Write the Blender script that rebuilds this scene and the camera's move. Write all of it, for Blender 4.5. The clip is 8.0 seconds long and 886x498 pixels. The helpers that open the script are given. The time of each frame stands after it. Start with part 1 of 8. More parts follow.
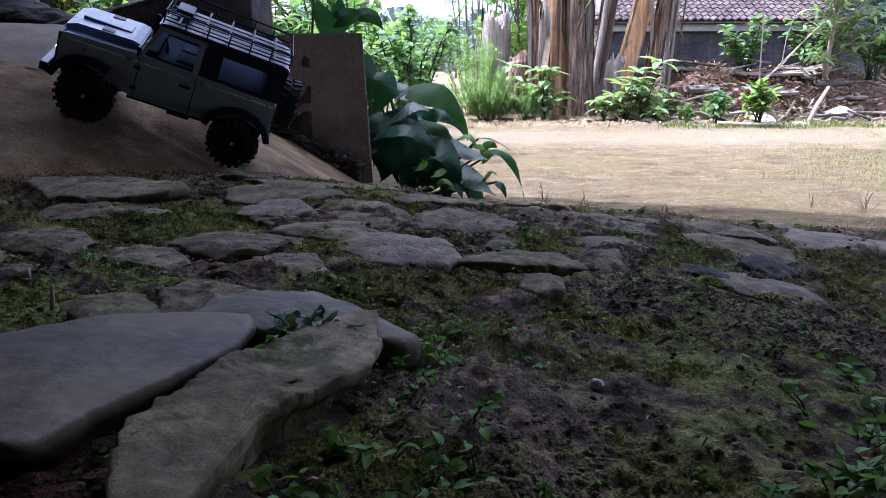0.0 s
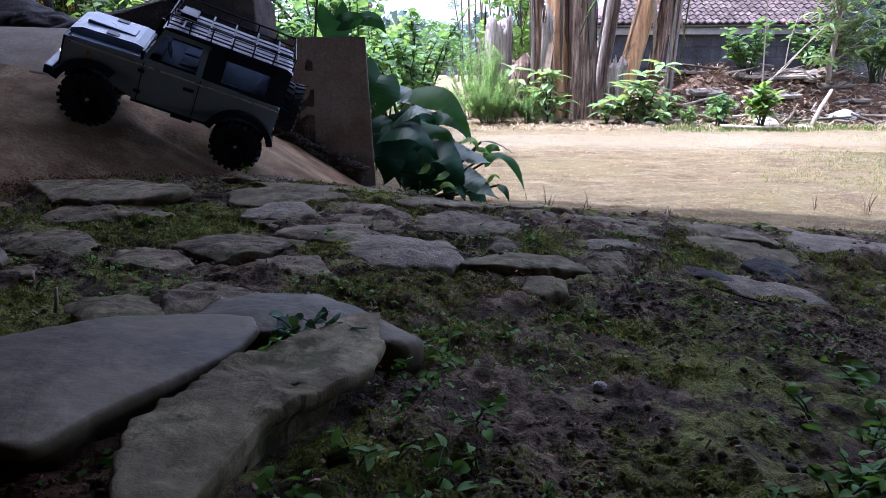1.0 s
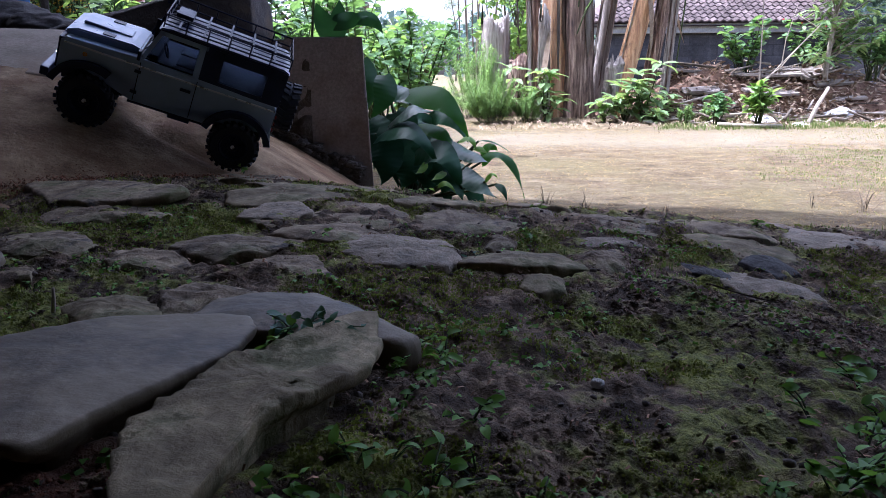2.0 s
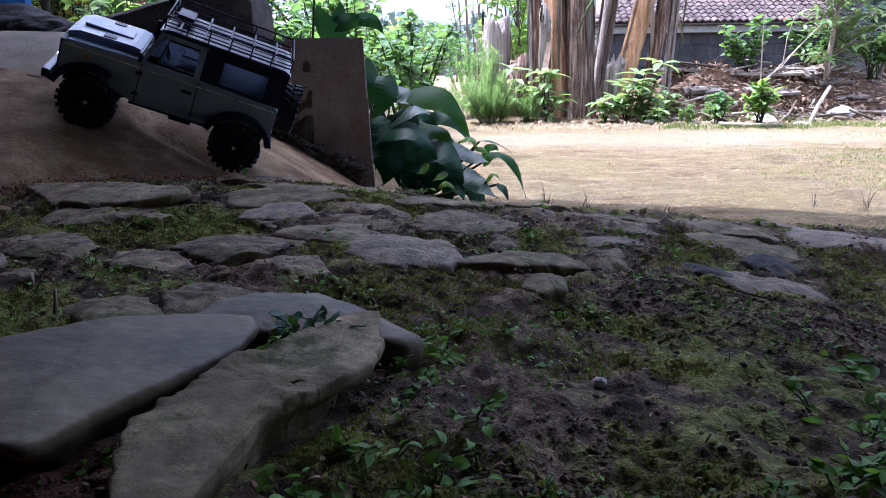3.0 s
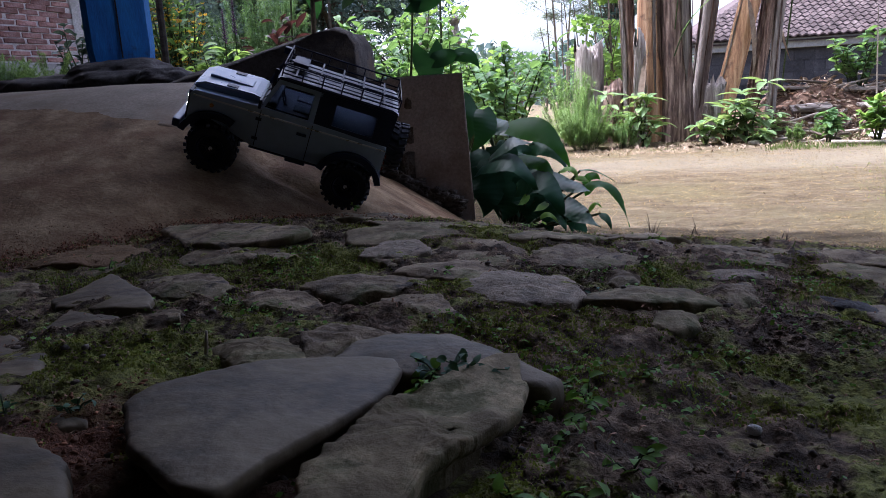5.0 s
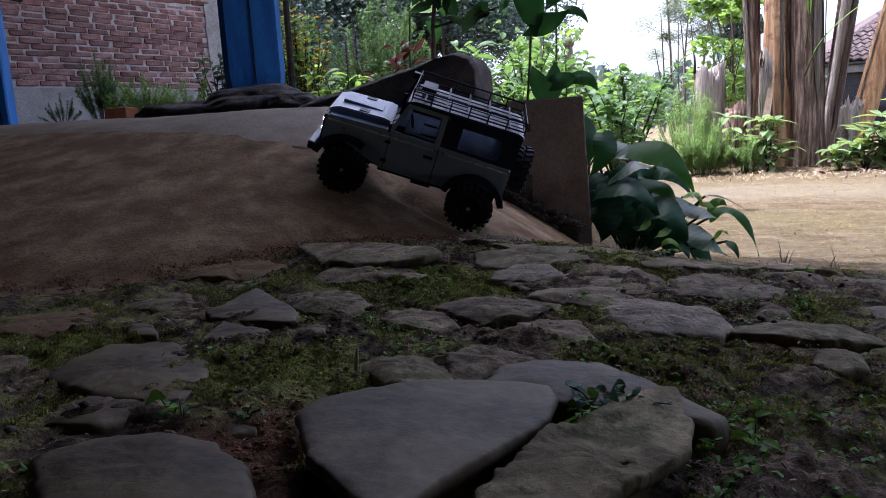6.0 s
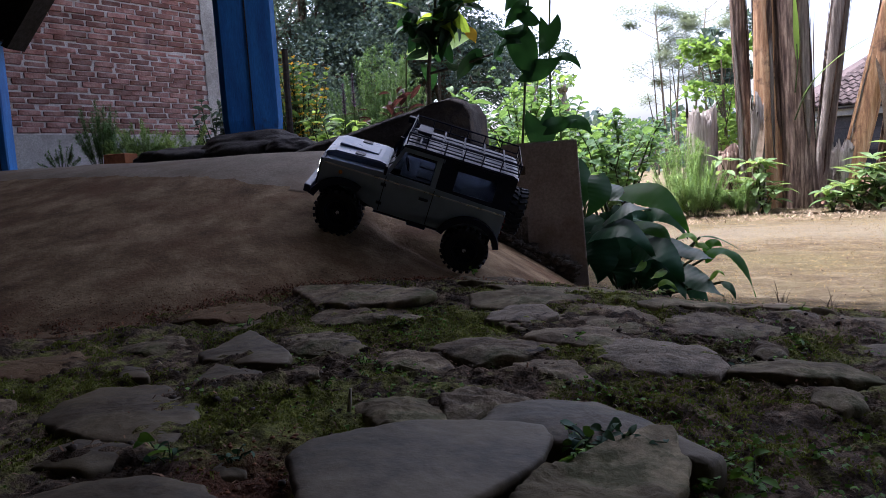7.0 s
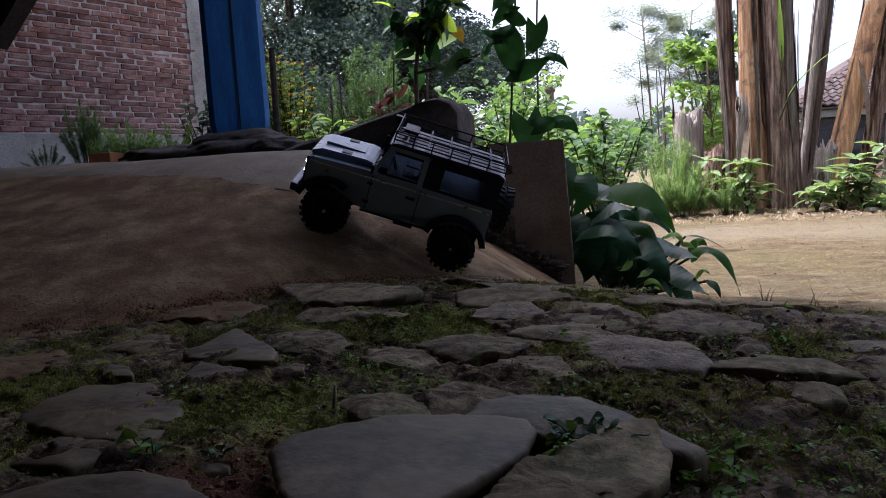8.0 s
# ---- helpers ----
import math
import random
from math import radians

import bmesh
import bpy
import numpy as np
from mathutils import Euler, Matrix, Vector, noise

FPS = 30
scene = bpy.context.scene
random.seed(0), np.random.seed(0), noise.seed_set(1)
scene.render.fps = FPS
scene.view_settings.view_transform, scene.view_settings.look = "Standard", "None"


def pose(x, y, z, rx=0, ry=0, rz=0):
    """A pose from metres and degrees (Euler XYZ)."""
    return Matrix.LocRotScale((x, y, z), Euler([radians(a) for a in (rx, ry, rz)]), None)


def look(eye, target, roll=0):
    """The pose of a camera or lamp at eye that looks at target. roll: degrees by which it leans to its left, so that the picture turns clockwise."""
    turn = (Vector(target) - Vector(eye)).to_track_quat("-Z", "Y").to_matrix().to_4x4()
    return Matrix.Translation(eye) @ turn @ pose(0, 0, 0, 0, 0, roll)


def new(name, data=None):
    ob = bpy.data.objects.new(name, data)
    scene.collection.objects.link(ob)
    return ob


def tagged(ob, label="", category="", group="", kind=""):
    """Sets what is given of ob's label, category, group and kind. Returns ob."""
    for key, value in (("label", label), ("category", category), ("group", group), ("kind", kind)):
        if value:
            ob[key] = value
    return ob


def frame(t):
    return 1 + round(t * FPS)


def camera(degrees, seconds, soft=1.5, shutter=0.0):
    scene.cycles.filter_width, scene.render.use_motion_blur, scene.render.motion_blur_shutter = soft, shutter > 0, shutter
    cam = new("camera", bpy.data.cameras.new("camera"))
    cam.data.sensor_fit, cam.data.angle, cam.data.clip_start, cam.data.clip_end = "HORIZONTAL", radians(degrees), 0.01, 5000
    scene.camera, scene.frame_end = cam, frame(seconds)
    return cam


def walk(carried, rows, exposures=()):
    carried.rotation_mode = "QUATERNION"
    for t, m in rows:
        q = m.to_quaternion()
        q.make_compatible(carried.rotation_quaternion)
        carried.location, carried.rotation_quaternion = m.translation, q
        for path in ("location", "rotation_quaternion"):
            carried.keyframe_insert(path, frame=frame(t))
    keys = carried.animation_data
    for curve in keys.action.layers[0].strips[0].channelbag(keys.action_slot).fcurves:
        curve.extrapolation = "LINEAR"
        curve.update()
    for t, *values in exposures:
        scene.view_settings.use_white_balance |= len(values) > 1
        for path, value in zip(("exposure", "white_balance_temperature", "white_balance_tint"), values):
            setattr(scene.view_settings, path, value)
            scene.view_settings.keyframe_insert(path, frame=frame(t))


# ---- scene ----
cam = camera(65.13, 8.0, 0.65)
PATH = [
    (0.0, pose(0.0000, 0.0000, 0.2000, 75.535, 0.152, 0.000)),
    (0.5, pose(0.0005, -0.0002, 0.2003, 75.668, 0.216, 0.140)),
    (1.0, pose(-0.0001, -0.0004, 0.1997, 75.802, 0.191, 0.223)),
    (1.5, pose(0.0003, -0.0008, 0.1993, 75.788, 0.396, 0.063)),
    (3.0, pose(0.0006, -0.0007, 0.1982, 75.850, 0.744, 0.082)),
    (3.5, pose(0.0001, 0.0004, 0.1990, 76.909, 1.356, 0.195)),
    (4.0, pose(-0.0014, 0.0009, 0.2001, 77.014, 1.371, 0.253)),
    (4.2, pose(-0.0025, 0.0010, 0.2006, 77.815, 2.204, 1.094)),
    (5.3, pose(-0.0310, -0.0028, 0.2064, 78.757, 2.907, 10.050)),
    (5.5, pose(-0.0369, -0.0037, 0.2063, 79.134, 2.768, 11.995)),
    (6.0, pose(-0.0460, -0.0066, 0.2085, 80.757, 3.176, 16.038)),
    (6.5, pose(-0.0483, -0.0078, 0.2103, 83.912, 3.169, 16.971)),
    (7.0, pose(-0.0439, -0.0063, 0.2056, 84.342, 3.487, 15.778)),
    (7.5, pose(-0.0420, -0.0084, 0.2050, 84.194, 3.383, 15.804)),
    (8.0, pose(-0.0418, -0.0071, 0.2033, 84.307, 3.409, 14.793)),
]
walk(cam, PATH, [(0.0, 1.6, 5150, 22), (2.0, 1.6, 5150, 22), (3.0, 1.75, 5150, 22), (3.5, 1.7, 5150, 22), (4.0, 1.45, 5200, 22), (5.5, 1.2, 5500, 22), (6.5, 1.25, 5600, 22), (7.0, 1.1, 5700, 21), (8.0, 0.85, 5800, 20)])

# ---- world, sun ----
TO_SUN = Vector((-0.36, 0.13, 0.92)).normalized()
world = bpy.data.worlds.new("world")
scene.world = world
world.use_nodes = True
wn = world.node_tree.nodes
sky = wn.new("ShaderNodeTexSky")
sky.sky_type, sky.sun_disc = "NISHITA", False
sky.sun_elevation = math.asin(TO_SUN.z)
sky.sun_rotation = math.atan2(TO_SUN.x, TO_SUN.y)
sky.dust_density, sky.air_density, sky.ozone_density = 6.0, 1.0, 0.5
haze = wn.new("ShaderNodeHueSaturation")
haze.inputs["Saturation"].default_value, haze.inputs["Value"].default_value = 0.58, 1.7
world.node_tree.links.new(sky.outputs[0], haze.inputs["Color"])
world.node_tree.links.new(haze.outputs[0], wn["Background"].inputs[0])
wn["Background"].inputs[1].default_value = 0.15
sun = new("sun", bpy.data.lights.new("sun", "SUN"))
sun.data.energy, sun.data.angle, sun.data.color = 4.4, radians(0.8), (1.0, 0.97, 0.93)
sun.matrix_world = look(TO_SUN * 20, (0, 0, 0))


# ---- materials ----
def nodes_of(name):
    m = bpy.data.materials.new(name)
    m.use_nodes = True
    return m, m.node_tree.nodes, m.node_tree.links, m.node_tree.nodes["Principled BSDF"]


def ramp_node(n, stops):
    r = n.new("ShaderNodeValToRGB")
    els = r.color_ramp.elements
    while len(els) < len(stops):
        els.new(0.5)
    for e, (p, c) in zip(els, stops):
        e.position, e.color = p, (*c, 1)
    return r


def noise_node(n, l, co, scale, detail=6.0, rough=0.6, stretch=None):
    t = n.new("ShaderNodeTexNoise")
    t.inputs["Scale"].default_value, t.inputs["Detail"].default_value, t.inputs["Roughness"].default_value = scale, detail, rough
    if stretch:
        mp = n.new("ShaderNodeMapping")
        mp.inputs["Scale"].default_value = stretch
        l.new(co, mp.inputs[0])
        co = mp.outputs[0]
    l.new(co, t.inputs["Vector"])
    return t


def blend(n, l, a, b, fac, kind="MIX"):
    x = n.new("ShaderNodeMix")
    x.data_type, x.blend_type = "RGBA", kind
    for sock, v in ((x.inputs[6], a), (x.inputs[7], b), (x.inputs[0], fac)):
        if isinstance(v, (int, float)):
            sock.default_value = v
        elif isinstance(v, tuple):
            sock.default_value = (*v, 1)
        else:
            l.new(v, sock)
    return x.outputs[2]


def rough_surface(name, stops, scale, fine=None, rough=0.85, bump=0.4, dist=0.004, stain=None, stain_at=(0.5, 0.65),
                  stain_scale=4.0, stretch=None, island=0.0, metal=0.0, spec=0.16, second=None, second_at=(0.45, 0.7), second_scale=20.0, crack=0.0):
    """A grained surface: a coarse noise through a ramp, a fine grain over it, stains and a second tone with a shape of their own."""
    m, n, l, b = nodes_of(name)
    co = n.new("ShaderNodeTexCoord").outputs["Object"]
    t1 = noise_node(n, l, co, scale, 8, 0.62, stretch)
    col = ramp_node(n, stops)
    l.new(t1.outputs[0], col.inputs[0])
    out = col.outputs[0]
    fine = fine or scale * 7
    t2 = noise_node(n, l, co, fine, 6, 0.7, stretch)
    grain = ramp_node(n, [(0.3, (0.55, 0.55, 0.55)), (0.7, (1.25, 1.25, 1.25))])
    l.new(t2.outputs[0], grain.inputs[0])
    out = blend(n, l, out, grain.outputs[0], 0.75, "MULTIPLY")
    for tone, at, sc in ((second, second_at, second_scale), (stain, stain_at, stain_scale)):
        if tone:
            t3 = noise_node(n, l, co, sc, 7, 0.65)
            mask = ramp_node(n, [(at[0], (0, 0, 0)), (at[1], (1, 1, 1))])
            l.new(t3.outputs[0], mask.inputs[0])
            out = blend(n, l, out, tone, mask.outputs[0])
    if crack:
        warp = noise_node(n, l, co, crack * 1.5, 5, 0.6)
        wv = n.new("ShaderNodeVectorMath")
        wv.operation = "MULTIPLY_ADD"
        l.new(warp.outputs[1], wv.inputs[0])
        wv.inputs[1].default_value = (0.7 / crack,) * 3
        l.new(co, wv.inputs[2])
        vo = n.new("ShaderNodeTexVoronoi")
        vo.feature = "DISTANCE_TO_EDGE"
        vo.inputs["Scale"].default_value = crack
        l.new(wv.outputs[0], vo.inputs["Vector"])
        cut = ramp_node(n, [(0.004, (0.25, 0.22, 0.2)), (0.045, (1, 1, 1))])
        l.new(vo.outputs["Distance"], cut.inputs[0])
        out = blend(n, l, out, cut.outputs[0], 0.5, "MULTIPLY")
    if island:
        g = n.new("ShaderNodeNewGeometry")
        v = ramp_node(n, [(0, (1 - island,) * 3), (1, (1 + island,) * 3)])
        l.new(g.outputs["Random Per Island"], v.inputs[0])
        out = blend(n, l, out, v.outputs[0], 1.0, "MULTIPLY")
        oi = n.new("ShaderNodeObjectInfo")
        v2 = ramp_node(n, [(0, (1 - island,) * 3), (1, (1 + island,) * 3)])
        l.new(oi.outputs["Random"], v2.inputs[0])
        out = blend(n, l, out, v2.outputs[0], 1.0, "MULTIPLY")
    l.new(out, b.inputs["Base Color"])
    b.inputs["Roughness"].default_value, b.inputs["Metallic"].default_value = rough, metal
    b.inputs["Specular IOR Level"].default_value = spec
    bp = n.new("ShaderNodeBump")
    bp.inputs["Strength"].default_value, bp.inputs["Distance"].default_value = bump, dist
    add = n.new("ShaderNodeMath")
    l.new(t1.outputs[0], add.inputs[0])
    l.new(t2.outputs[0], add.inputs[1])
    l.new(add.outputs[0], bp.inputs["Height"])
    l.new(bp.outputs[0], b.inputs["Normal"])
    return m


def leaf_surface(name, dark, light, rough=0.45, through_light=0.35, tint=None, vein=60.0, spec=0.14):
    """Leaf: varied green by island and object, slightly see-through to light, with faint ribs."""
    m, n, l, b = nodes_of(name)
    g, oi = n.new("ShaderNodeNewGeometry"), n.new("ShaderNodeObjectInfo")
    co = n.new("ShaderNodeTexCoord").outputs["Object"]
    t = noise_node(n, l, co, vein, 4)
    mixv = n.new("ShaderNodeMath")
    mixv.operation = "MULTIPLY_ADD"
    l.new(t.outputs[0], mixv.inputs[0])
    mixv.inputs[1].default_value = 0.6
    half = n.new("ShaderNodeMath")
    half.operation = "MULTIPLY"
    half.inputs[1].default_value = 0.55
    l.new(g.outputs["Random Per Island"], half.inputs[0])
    l.new(half.outputs[0], mixv.inputs[2])
    col = ramp_node(n, [(0.2, dark), (0.9, light)])
    l.new(mixv.outputs[0], col.inputs[0])
    l.new(col.outputs[0], b.inputs["Base Color"])
    b.inputs["Roughness"].default_value = rough
    b.inputs["Specular IOR Level"].default_value = spec
    tr = n.new("ShaderNodeBsdfTranslucent")
    glow = blend(n, l, col.outputs[0], tint or (light[0] * 1.6, light[1] * 1.5, light[2] * 0.7), 0.6)
    l.new(glow, tr.inputs[0])
    mx = n.new("ShaderNodeMixShader")
    mx.inputs[0].default_value = through_light
    l.new(b.outputs[0], mx.inputs[1])
    l.new(tr.outputs[0], mx.inputs[2])
    l.new(mx.outputs[0], n["Material Output"].inputs[0])
    bp = n.new("ShaderNodeBump")
    bp.inputs["Strength"].default_value, bp.inputs["Distance"].default_value = 0.25, 0.002
    l.new(t.outputs[0], bp.inputs["Height"])
    l.new(bp.outputs[0], b.inputs["Normal"])
    return m


def plain(name, colour, rough=0.5, metal=0.0, coat=0.0, emit=0.0, wear=0.2, scale=60.0, spec=0.5):
    m, n, l, b = nodes_of(name)
    co = n.new("ShaderNodeTexCoord").outputs["Object"]
    t = noise_node(n, l, co, scale, 6)
    c = ramp_node(n, [(0.3, tuple(v * (1 - wear) for v in colour)), (0.7, tuple(min(1, v * (1 + wear)) for v in colour))])
    l.new(t.outputs[0], c.inputs[0])
    l.new(c.outputs[0], b.inputs["Base Color"])
    r = ramp_node(n, [(0.3, (max(rough - 0.1, 0.03),) * 3), (0.75, (min(rough + 0.12, 1),) * 3)])
    l.new(t.outputs[0], r.inputs[0])
    l.new(r.outputs[0], b.inputs["Roughness"])
    b.inputs["Metallic"].default_value = metal
    b.inputs["Coat Weight"].default_value = coat
    b.inputs["Specular IOR Level"].default_value = spec
    if emit:
        b.inputs["Emission Color"].default_value, b.inputs["Emission Strength"].default_value = (0.85, 0.93, 1, 1), emit
    return m


def ground_surface():
    """Dark moist soil with moss; dry straw-littered sand where the sheet's own attribute 'straw' says so; red crumbs by 'red'."""
    m, n, l, b = nodes_of("soil")
    co = n.new("ShaderNodeTexCoord").outputs["Object"]
    big, mid, fine = noise_node(n, l, co, 9, 8, 0.6), noise_node(n, l, co, 45, 8, 0.65), noise_node(n, l, co, 320, 5, 0.7)
    soil = ramp_node(n, [(0.28, (0.022, 0.014, 0.009)), (0.45, (0.082, 0.056, 0.036)), (0.63, (0.27, 0.192, 0.128))])
    l.new(mid.outputs[0], soil.inputs[0])
    moss = ramp_node(n, [(0.3, (0.075, 0.088, 0.015)), (0.7, (0.25, 0.27, 0.055))])
    l.new(fine.outputs[0], moss.inputs[0])
    mm = n.new("ShaderNodeMath")
    mm.operation = "MULTIPLY"
    l.new(big.outputs[0], mm.inputs[0])
    l.new(mid.outputs[0], mm.inputs[1])
    mask = ramp_node(n, [(0.25, (0, 0, 0)), (0.32, (0.85, 0.85, 0.85))])
    rich = n.new("ShaderNodeAttribute")
    rich.attribute_name = "moss"
    more = n.new("ShaderNodeMath")
    more.operation = "MULTIPLY_ADD"
    l.new(rich.outputs["Fac"], more.inputs[0])
    more.inputs[1].default_value = 0.17
    l.new(mm.outputs[0], more.inputs[2])
    l.new(more.outputs[0], mask.inputs[0])
    near = blend(n, l, soil.outputs[0], moss.outputs[0], mask.outputs[0])
    fleck = ramp_node(n, [(0.33, (0.36, 0.36, 0.36)), (0.65, (1.6, 1.6, 1.6))])
    speck = noise_node(n, l, co, 150, 5, 0.75)
    l.new(speck.outputs[0], fleck.inputs[0])
    near = blend(n, l, near, fleck.outputs[0], 0.9, "MULTIPLY")
    red = n.new("ShaderNodeAttribute")
    red.attribute_name = "red"
    reds = ramp_node(n, [(0.3, (0.055, 0.022, 0.013)), (0.7, (0.21, 0.085, 0.045))])
    l.new(fine.outputs[0], reds.inputs[0])
    near = blend(n, l, near, reds.outputs[0], red.outputs["Fac"])
    sand_t = noise_node(n, l, co, 7, 10, 0.72, (1, 2.2, 1))
    sand = ramp_node(n, [(0.3, (0.048, 0.035, 0.018)), (0.46, (0.104, 0.077, 0.042)), (0.66, (0.185, 0.148, 0.092))])
    l.new(sand_t.outputs[0], sand.inputs[0])
    grain = ramp_node(n, [(0.3, (0.6, 0.58, 0.52)), (0.7, (1.2, 1.2, 1.2))])
    l.new(mid.outputs[0], grain.inputs[0])
    dry = blend(n, l, sand.outputs[0], grain.outputs[0], 0.8, "MULTIPLY")
    turf_t = noise_node(n, l, co, 2.2, 8, 0.7)
    turf = ramp_node(n, [(0.46, (0, 0, 0)), (0.62, (0.75, 0.75, 0.75))])
    l.new(turf_t.outputs[0], turf.inputs[0])
    dry = blend(n, l, dry, (0.12, 0.10, 0.045), turf.outputs[0])
    lane = n.new("ShaderNodeSeparateXYZ")
    l.new(co, lane.inputs[0])
    reach = n.new("ShaderNodeMath")
    reach.operation = "MULTIPLY_ADD"
    l.new(turf_t.outputs[0], reach.inputs[0])
    reach.inputs[1].default_value = 0.9
    l.new(lane.outputs[1], reach.inputs[2])
    scale = n.new("ShaderNodeMath")
    scale.operation = "DIVIDE"
    scale.inputs[1].default_value = 6.0
    l.new(reach.outputs[0], scale.inputs[0])
    dust = ramp_node(n, [(0.54, (0, 0, 0)), (0.60, (0.6, 0.6, 0.6)), (0.65, (0.6, 0.6, 0.6)), (0.71, (0, 0, 0))])
    l.new(scale.outputs[0], dust.inputs[0])
    dry = blend(n, l, dry, (0.205, 0.173, 0.118), dust.outputs[0])
    straw = n.new("ShaderNodeAttribute")
    straw.attribute_name = "straw"
    l.new(blend(n, l, near, dry, straw.outputs["Fac"]), b.inputs["Base Color"])
    b.inputs["Roughness"].default_value = 0.95
    b.inputs["Specular IOR Level"].default_value = 0.2
    bp = n.new("ShaderNodeBump")
    bp.inputs["Strength"].default_value, bp.inputs["Distance"].default_value = 0.9, 0.006
    s = n.new("ShaderNodeMath")
    l.new(mid.outputs[0], s.inputs[0])
    l.new(fine.outputs[0], s.inputs[1])
    l.new(s.outputs[0], bp.inputs["Height"])
    l.new(bp.outputs[0], b.inputs["Normal"])
    return m


SOIL = ground_surface()
STONE = rough_surface("grey_stone", [(0.3, (0.078, 0.056, 0.034)), (0.5, (0.208, 0.156, 0.098)), (0.7, (0.44, 0.35, 0.225))], 26, 90, 0.8, 0.65, 0.005,
                      stain=(0.085, 0.085, 0.03), stain_at=(0.52, 0.66), stain_scale=14, second=(0.055, 0.046, 0.04), second_at=(0.57, 0.68), second_scale=42, island=0.2, crack=22)
ROUGH = rough_surface("rough_stone", [(0.3, (0.052, 0.041, 0.023)), (0.5, (0.178, 0.140, 0.082)), (0.7, (0.40, 0.325, 0.20))], 19, 90, 0.85, 0.5, 0.004,
                      stain=(0.085, 0.08, 0.036), stain_at=(0.5, 0.62), stain_scale=30, second=(0.05, 0.042, 0.036), second_at=(0.6, 0.7), second_scale=60)
SMOOTH = rough_surface("smooth_stone", [(0.32, (0.036, 0.027, 0.017)), (0.5, (0.10, 0.076, 0.047)), (0.68, (0.20, 0.157, 0.10))], 14, 110, 0.6, 0.35, 0.002,
                       stain=(0.115, 0.086, 0.048), stain_at=(0.48, 0.64), stain_scale=16, second=(0.045, 0.036, 0.026), second_at=(0.62, 0.70), second_scale=85, island=0.06, spec=0.2)
CONCRETE = rough_surface("worn_concrete", [(0.3, (0.08, 0.047, 0.023)), (0.48, (0.180, 0.116, 0.062)), (0.68, (0.31, 0.22, 0.13))], 16, 210, 0.9, 0.75, 0.003,
                         stain=(0.12, 0.060, 0.030), stain_at=(0.48, 0.70), stain_scale=7, second=(0.24, 0.185, 0.13), second_at=(0.62, 0.72), second_scale=150)
SCREED = rough_surface("smooth_screed", [(0.3, (0.17, 0.135, 0.10)), (0.7, (0.26, 0.215, 0.17))], 12, 200, 0.8, 0.35, 0.002, stain=(0.17, 0.12, 0.08), stain_at=(0.5, 0.7), stain_scale=9)
PLASTER = rough_surface("old_plaster", [(0.3, (0.28, 0.24, 0.225)), (0.55, (0.38, 0.34, 0.325)), (0.75, (0.46, 0.42, 0.405))], 7, 160, 0.75, 0.35, 0.002,
                        stain=(0.17, 0.115, 0.085), stain_at=(0.5, 0.75), stain_scale=6, second=(0.38, 0.35, 0.32), second_at=(0.72, 0.76), second_scale=60)
RUBBLE = rough_surface("broken_rubble", [(0.3, (0.05, 0.043, 0.037)), (0.55, (0.12, 0.10, 0.085)), (0.78, (0.24, 0.21, 0.18))], 30, 130, 0.92, 1.0, 0.006)
PALE = rough_surface("broken_mortar", [(0.3, (0.26, 0.25, 0.23)), (0.7, (0.47, 0.45, 0.43))], 40, 160, 0.9, 0.8, 0.003)
PALESTONE = rough_surface("pale_stone", [(0.3, (0.114, 0.086, 0.057)), (0.5, (0.240, 0.191, 0.137)), (0.7, (0.403, 0.330, 0.247))], 24, 160, 0.75, 0.8, 0.004,
                          stain=(0.085, 0.07, 0.05), stain_at=(0.54, 0.66), stain_scale=20, second=(0.06, 0.05, 0.04), second_at=(0.62, 0.7), second_scale=70)
BASALT = rough_surface("dark_boulder", [(0.3, (0.03, 0.028, 0.028)), (0.6, (0.065, 0.06, 0.06)), (0.8, (0.12, 0.115, 0.11))], 18, 120, 0.85, 0.8, 0.004)
BRICK = rough_surface("red_brick", [(0.3, (0.105, 0.045, 0.04)), (0.5, (0.20, 0.10, 0.085)), (0.72, (0.33, 0.21, 0.19))], 9, 70, 0.92, 0.7, 0.004, island=0.34,
                      stain=(0.36, 0.31, 0.30), stain_at=(0.66, 0.76), stain_scale=8.0, second=(0.07, 0.045, 0.05), second_at=(0.58, 0.7), second_scale=3.0)
MORTAR = rough_surface("rough_mortar", [(0.3, (0.32, 0.285, 0.28)), (0.7, (0.58, 0.53, 0.52))], 20, 120, 0.95, 0.8, 0.004)
RENDER_COAT = rough_surface("cement_render", [(0.3, (0.25, 0.235, 0.22)), (0.7, (0.42, 0.40, 0.38))], 5, 80, 0.9, 0.5, 0.004, stain=(0.17, 0.15, 0.135), stain_at=(0.5, 0.7), stain_scale=3)
BLUE = rough_surface("blue_paint", [(0.3, (0.010, 0.075, 0.26)), (0.5, (0.016, 0.135, 0.42)), (0.75, (0.03, 0.20, 0.55))], 7, 90, 0.55, 0.3, 0.002, stretch=(4, 4, 0.5),
                     stain=(0.03, 0.04, 0.07), stain_at=(0.6, 0.72), stain_scale=7, spec=0.45)
BARK_DARK = rough_surface("dry_sheath", [(0.3, (0.03, 0.02, 0.018)), (0.5, (0.17, 0.112, 0.085)), (0.72, (0.50, 0.37, 0.28))], 13, 70, 0.85, 0.9, 0.008, stretch=(5, 5, 0.45), island=0.25)
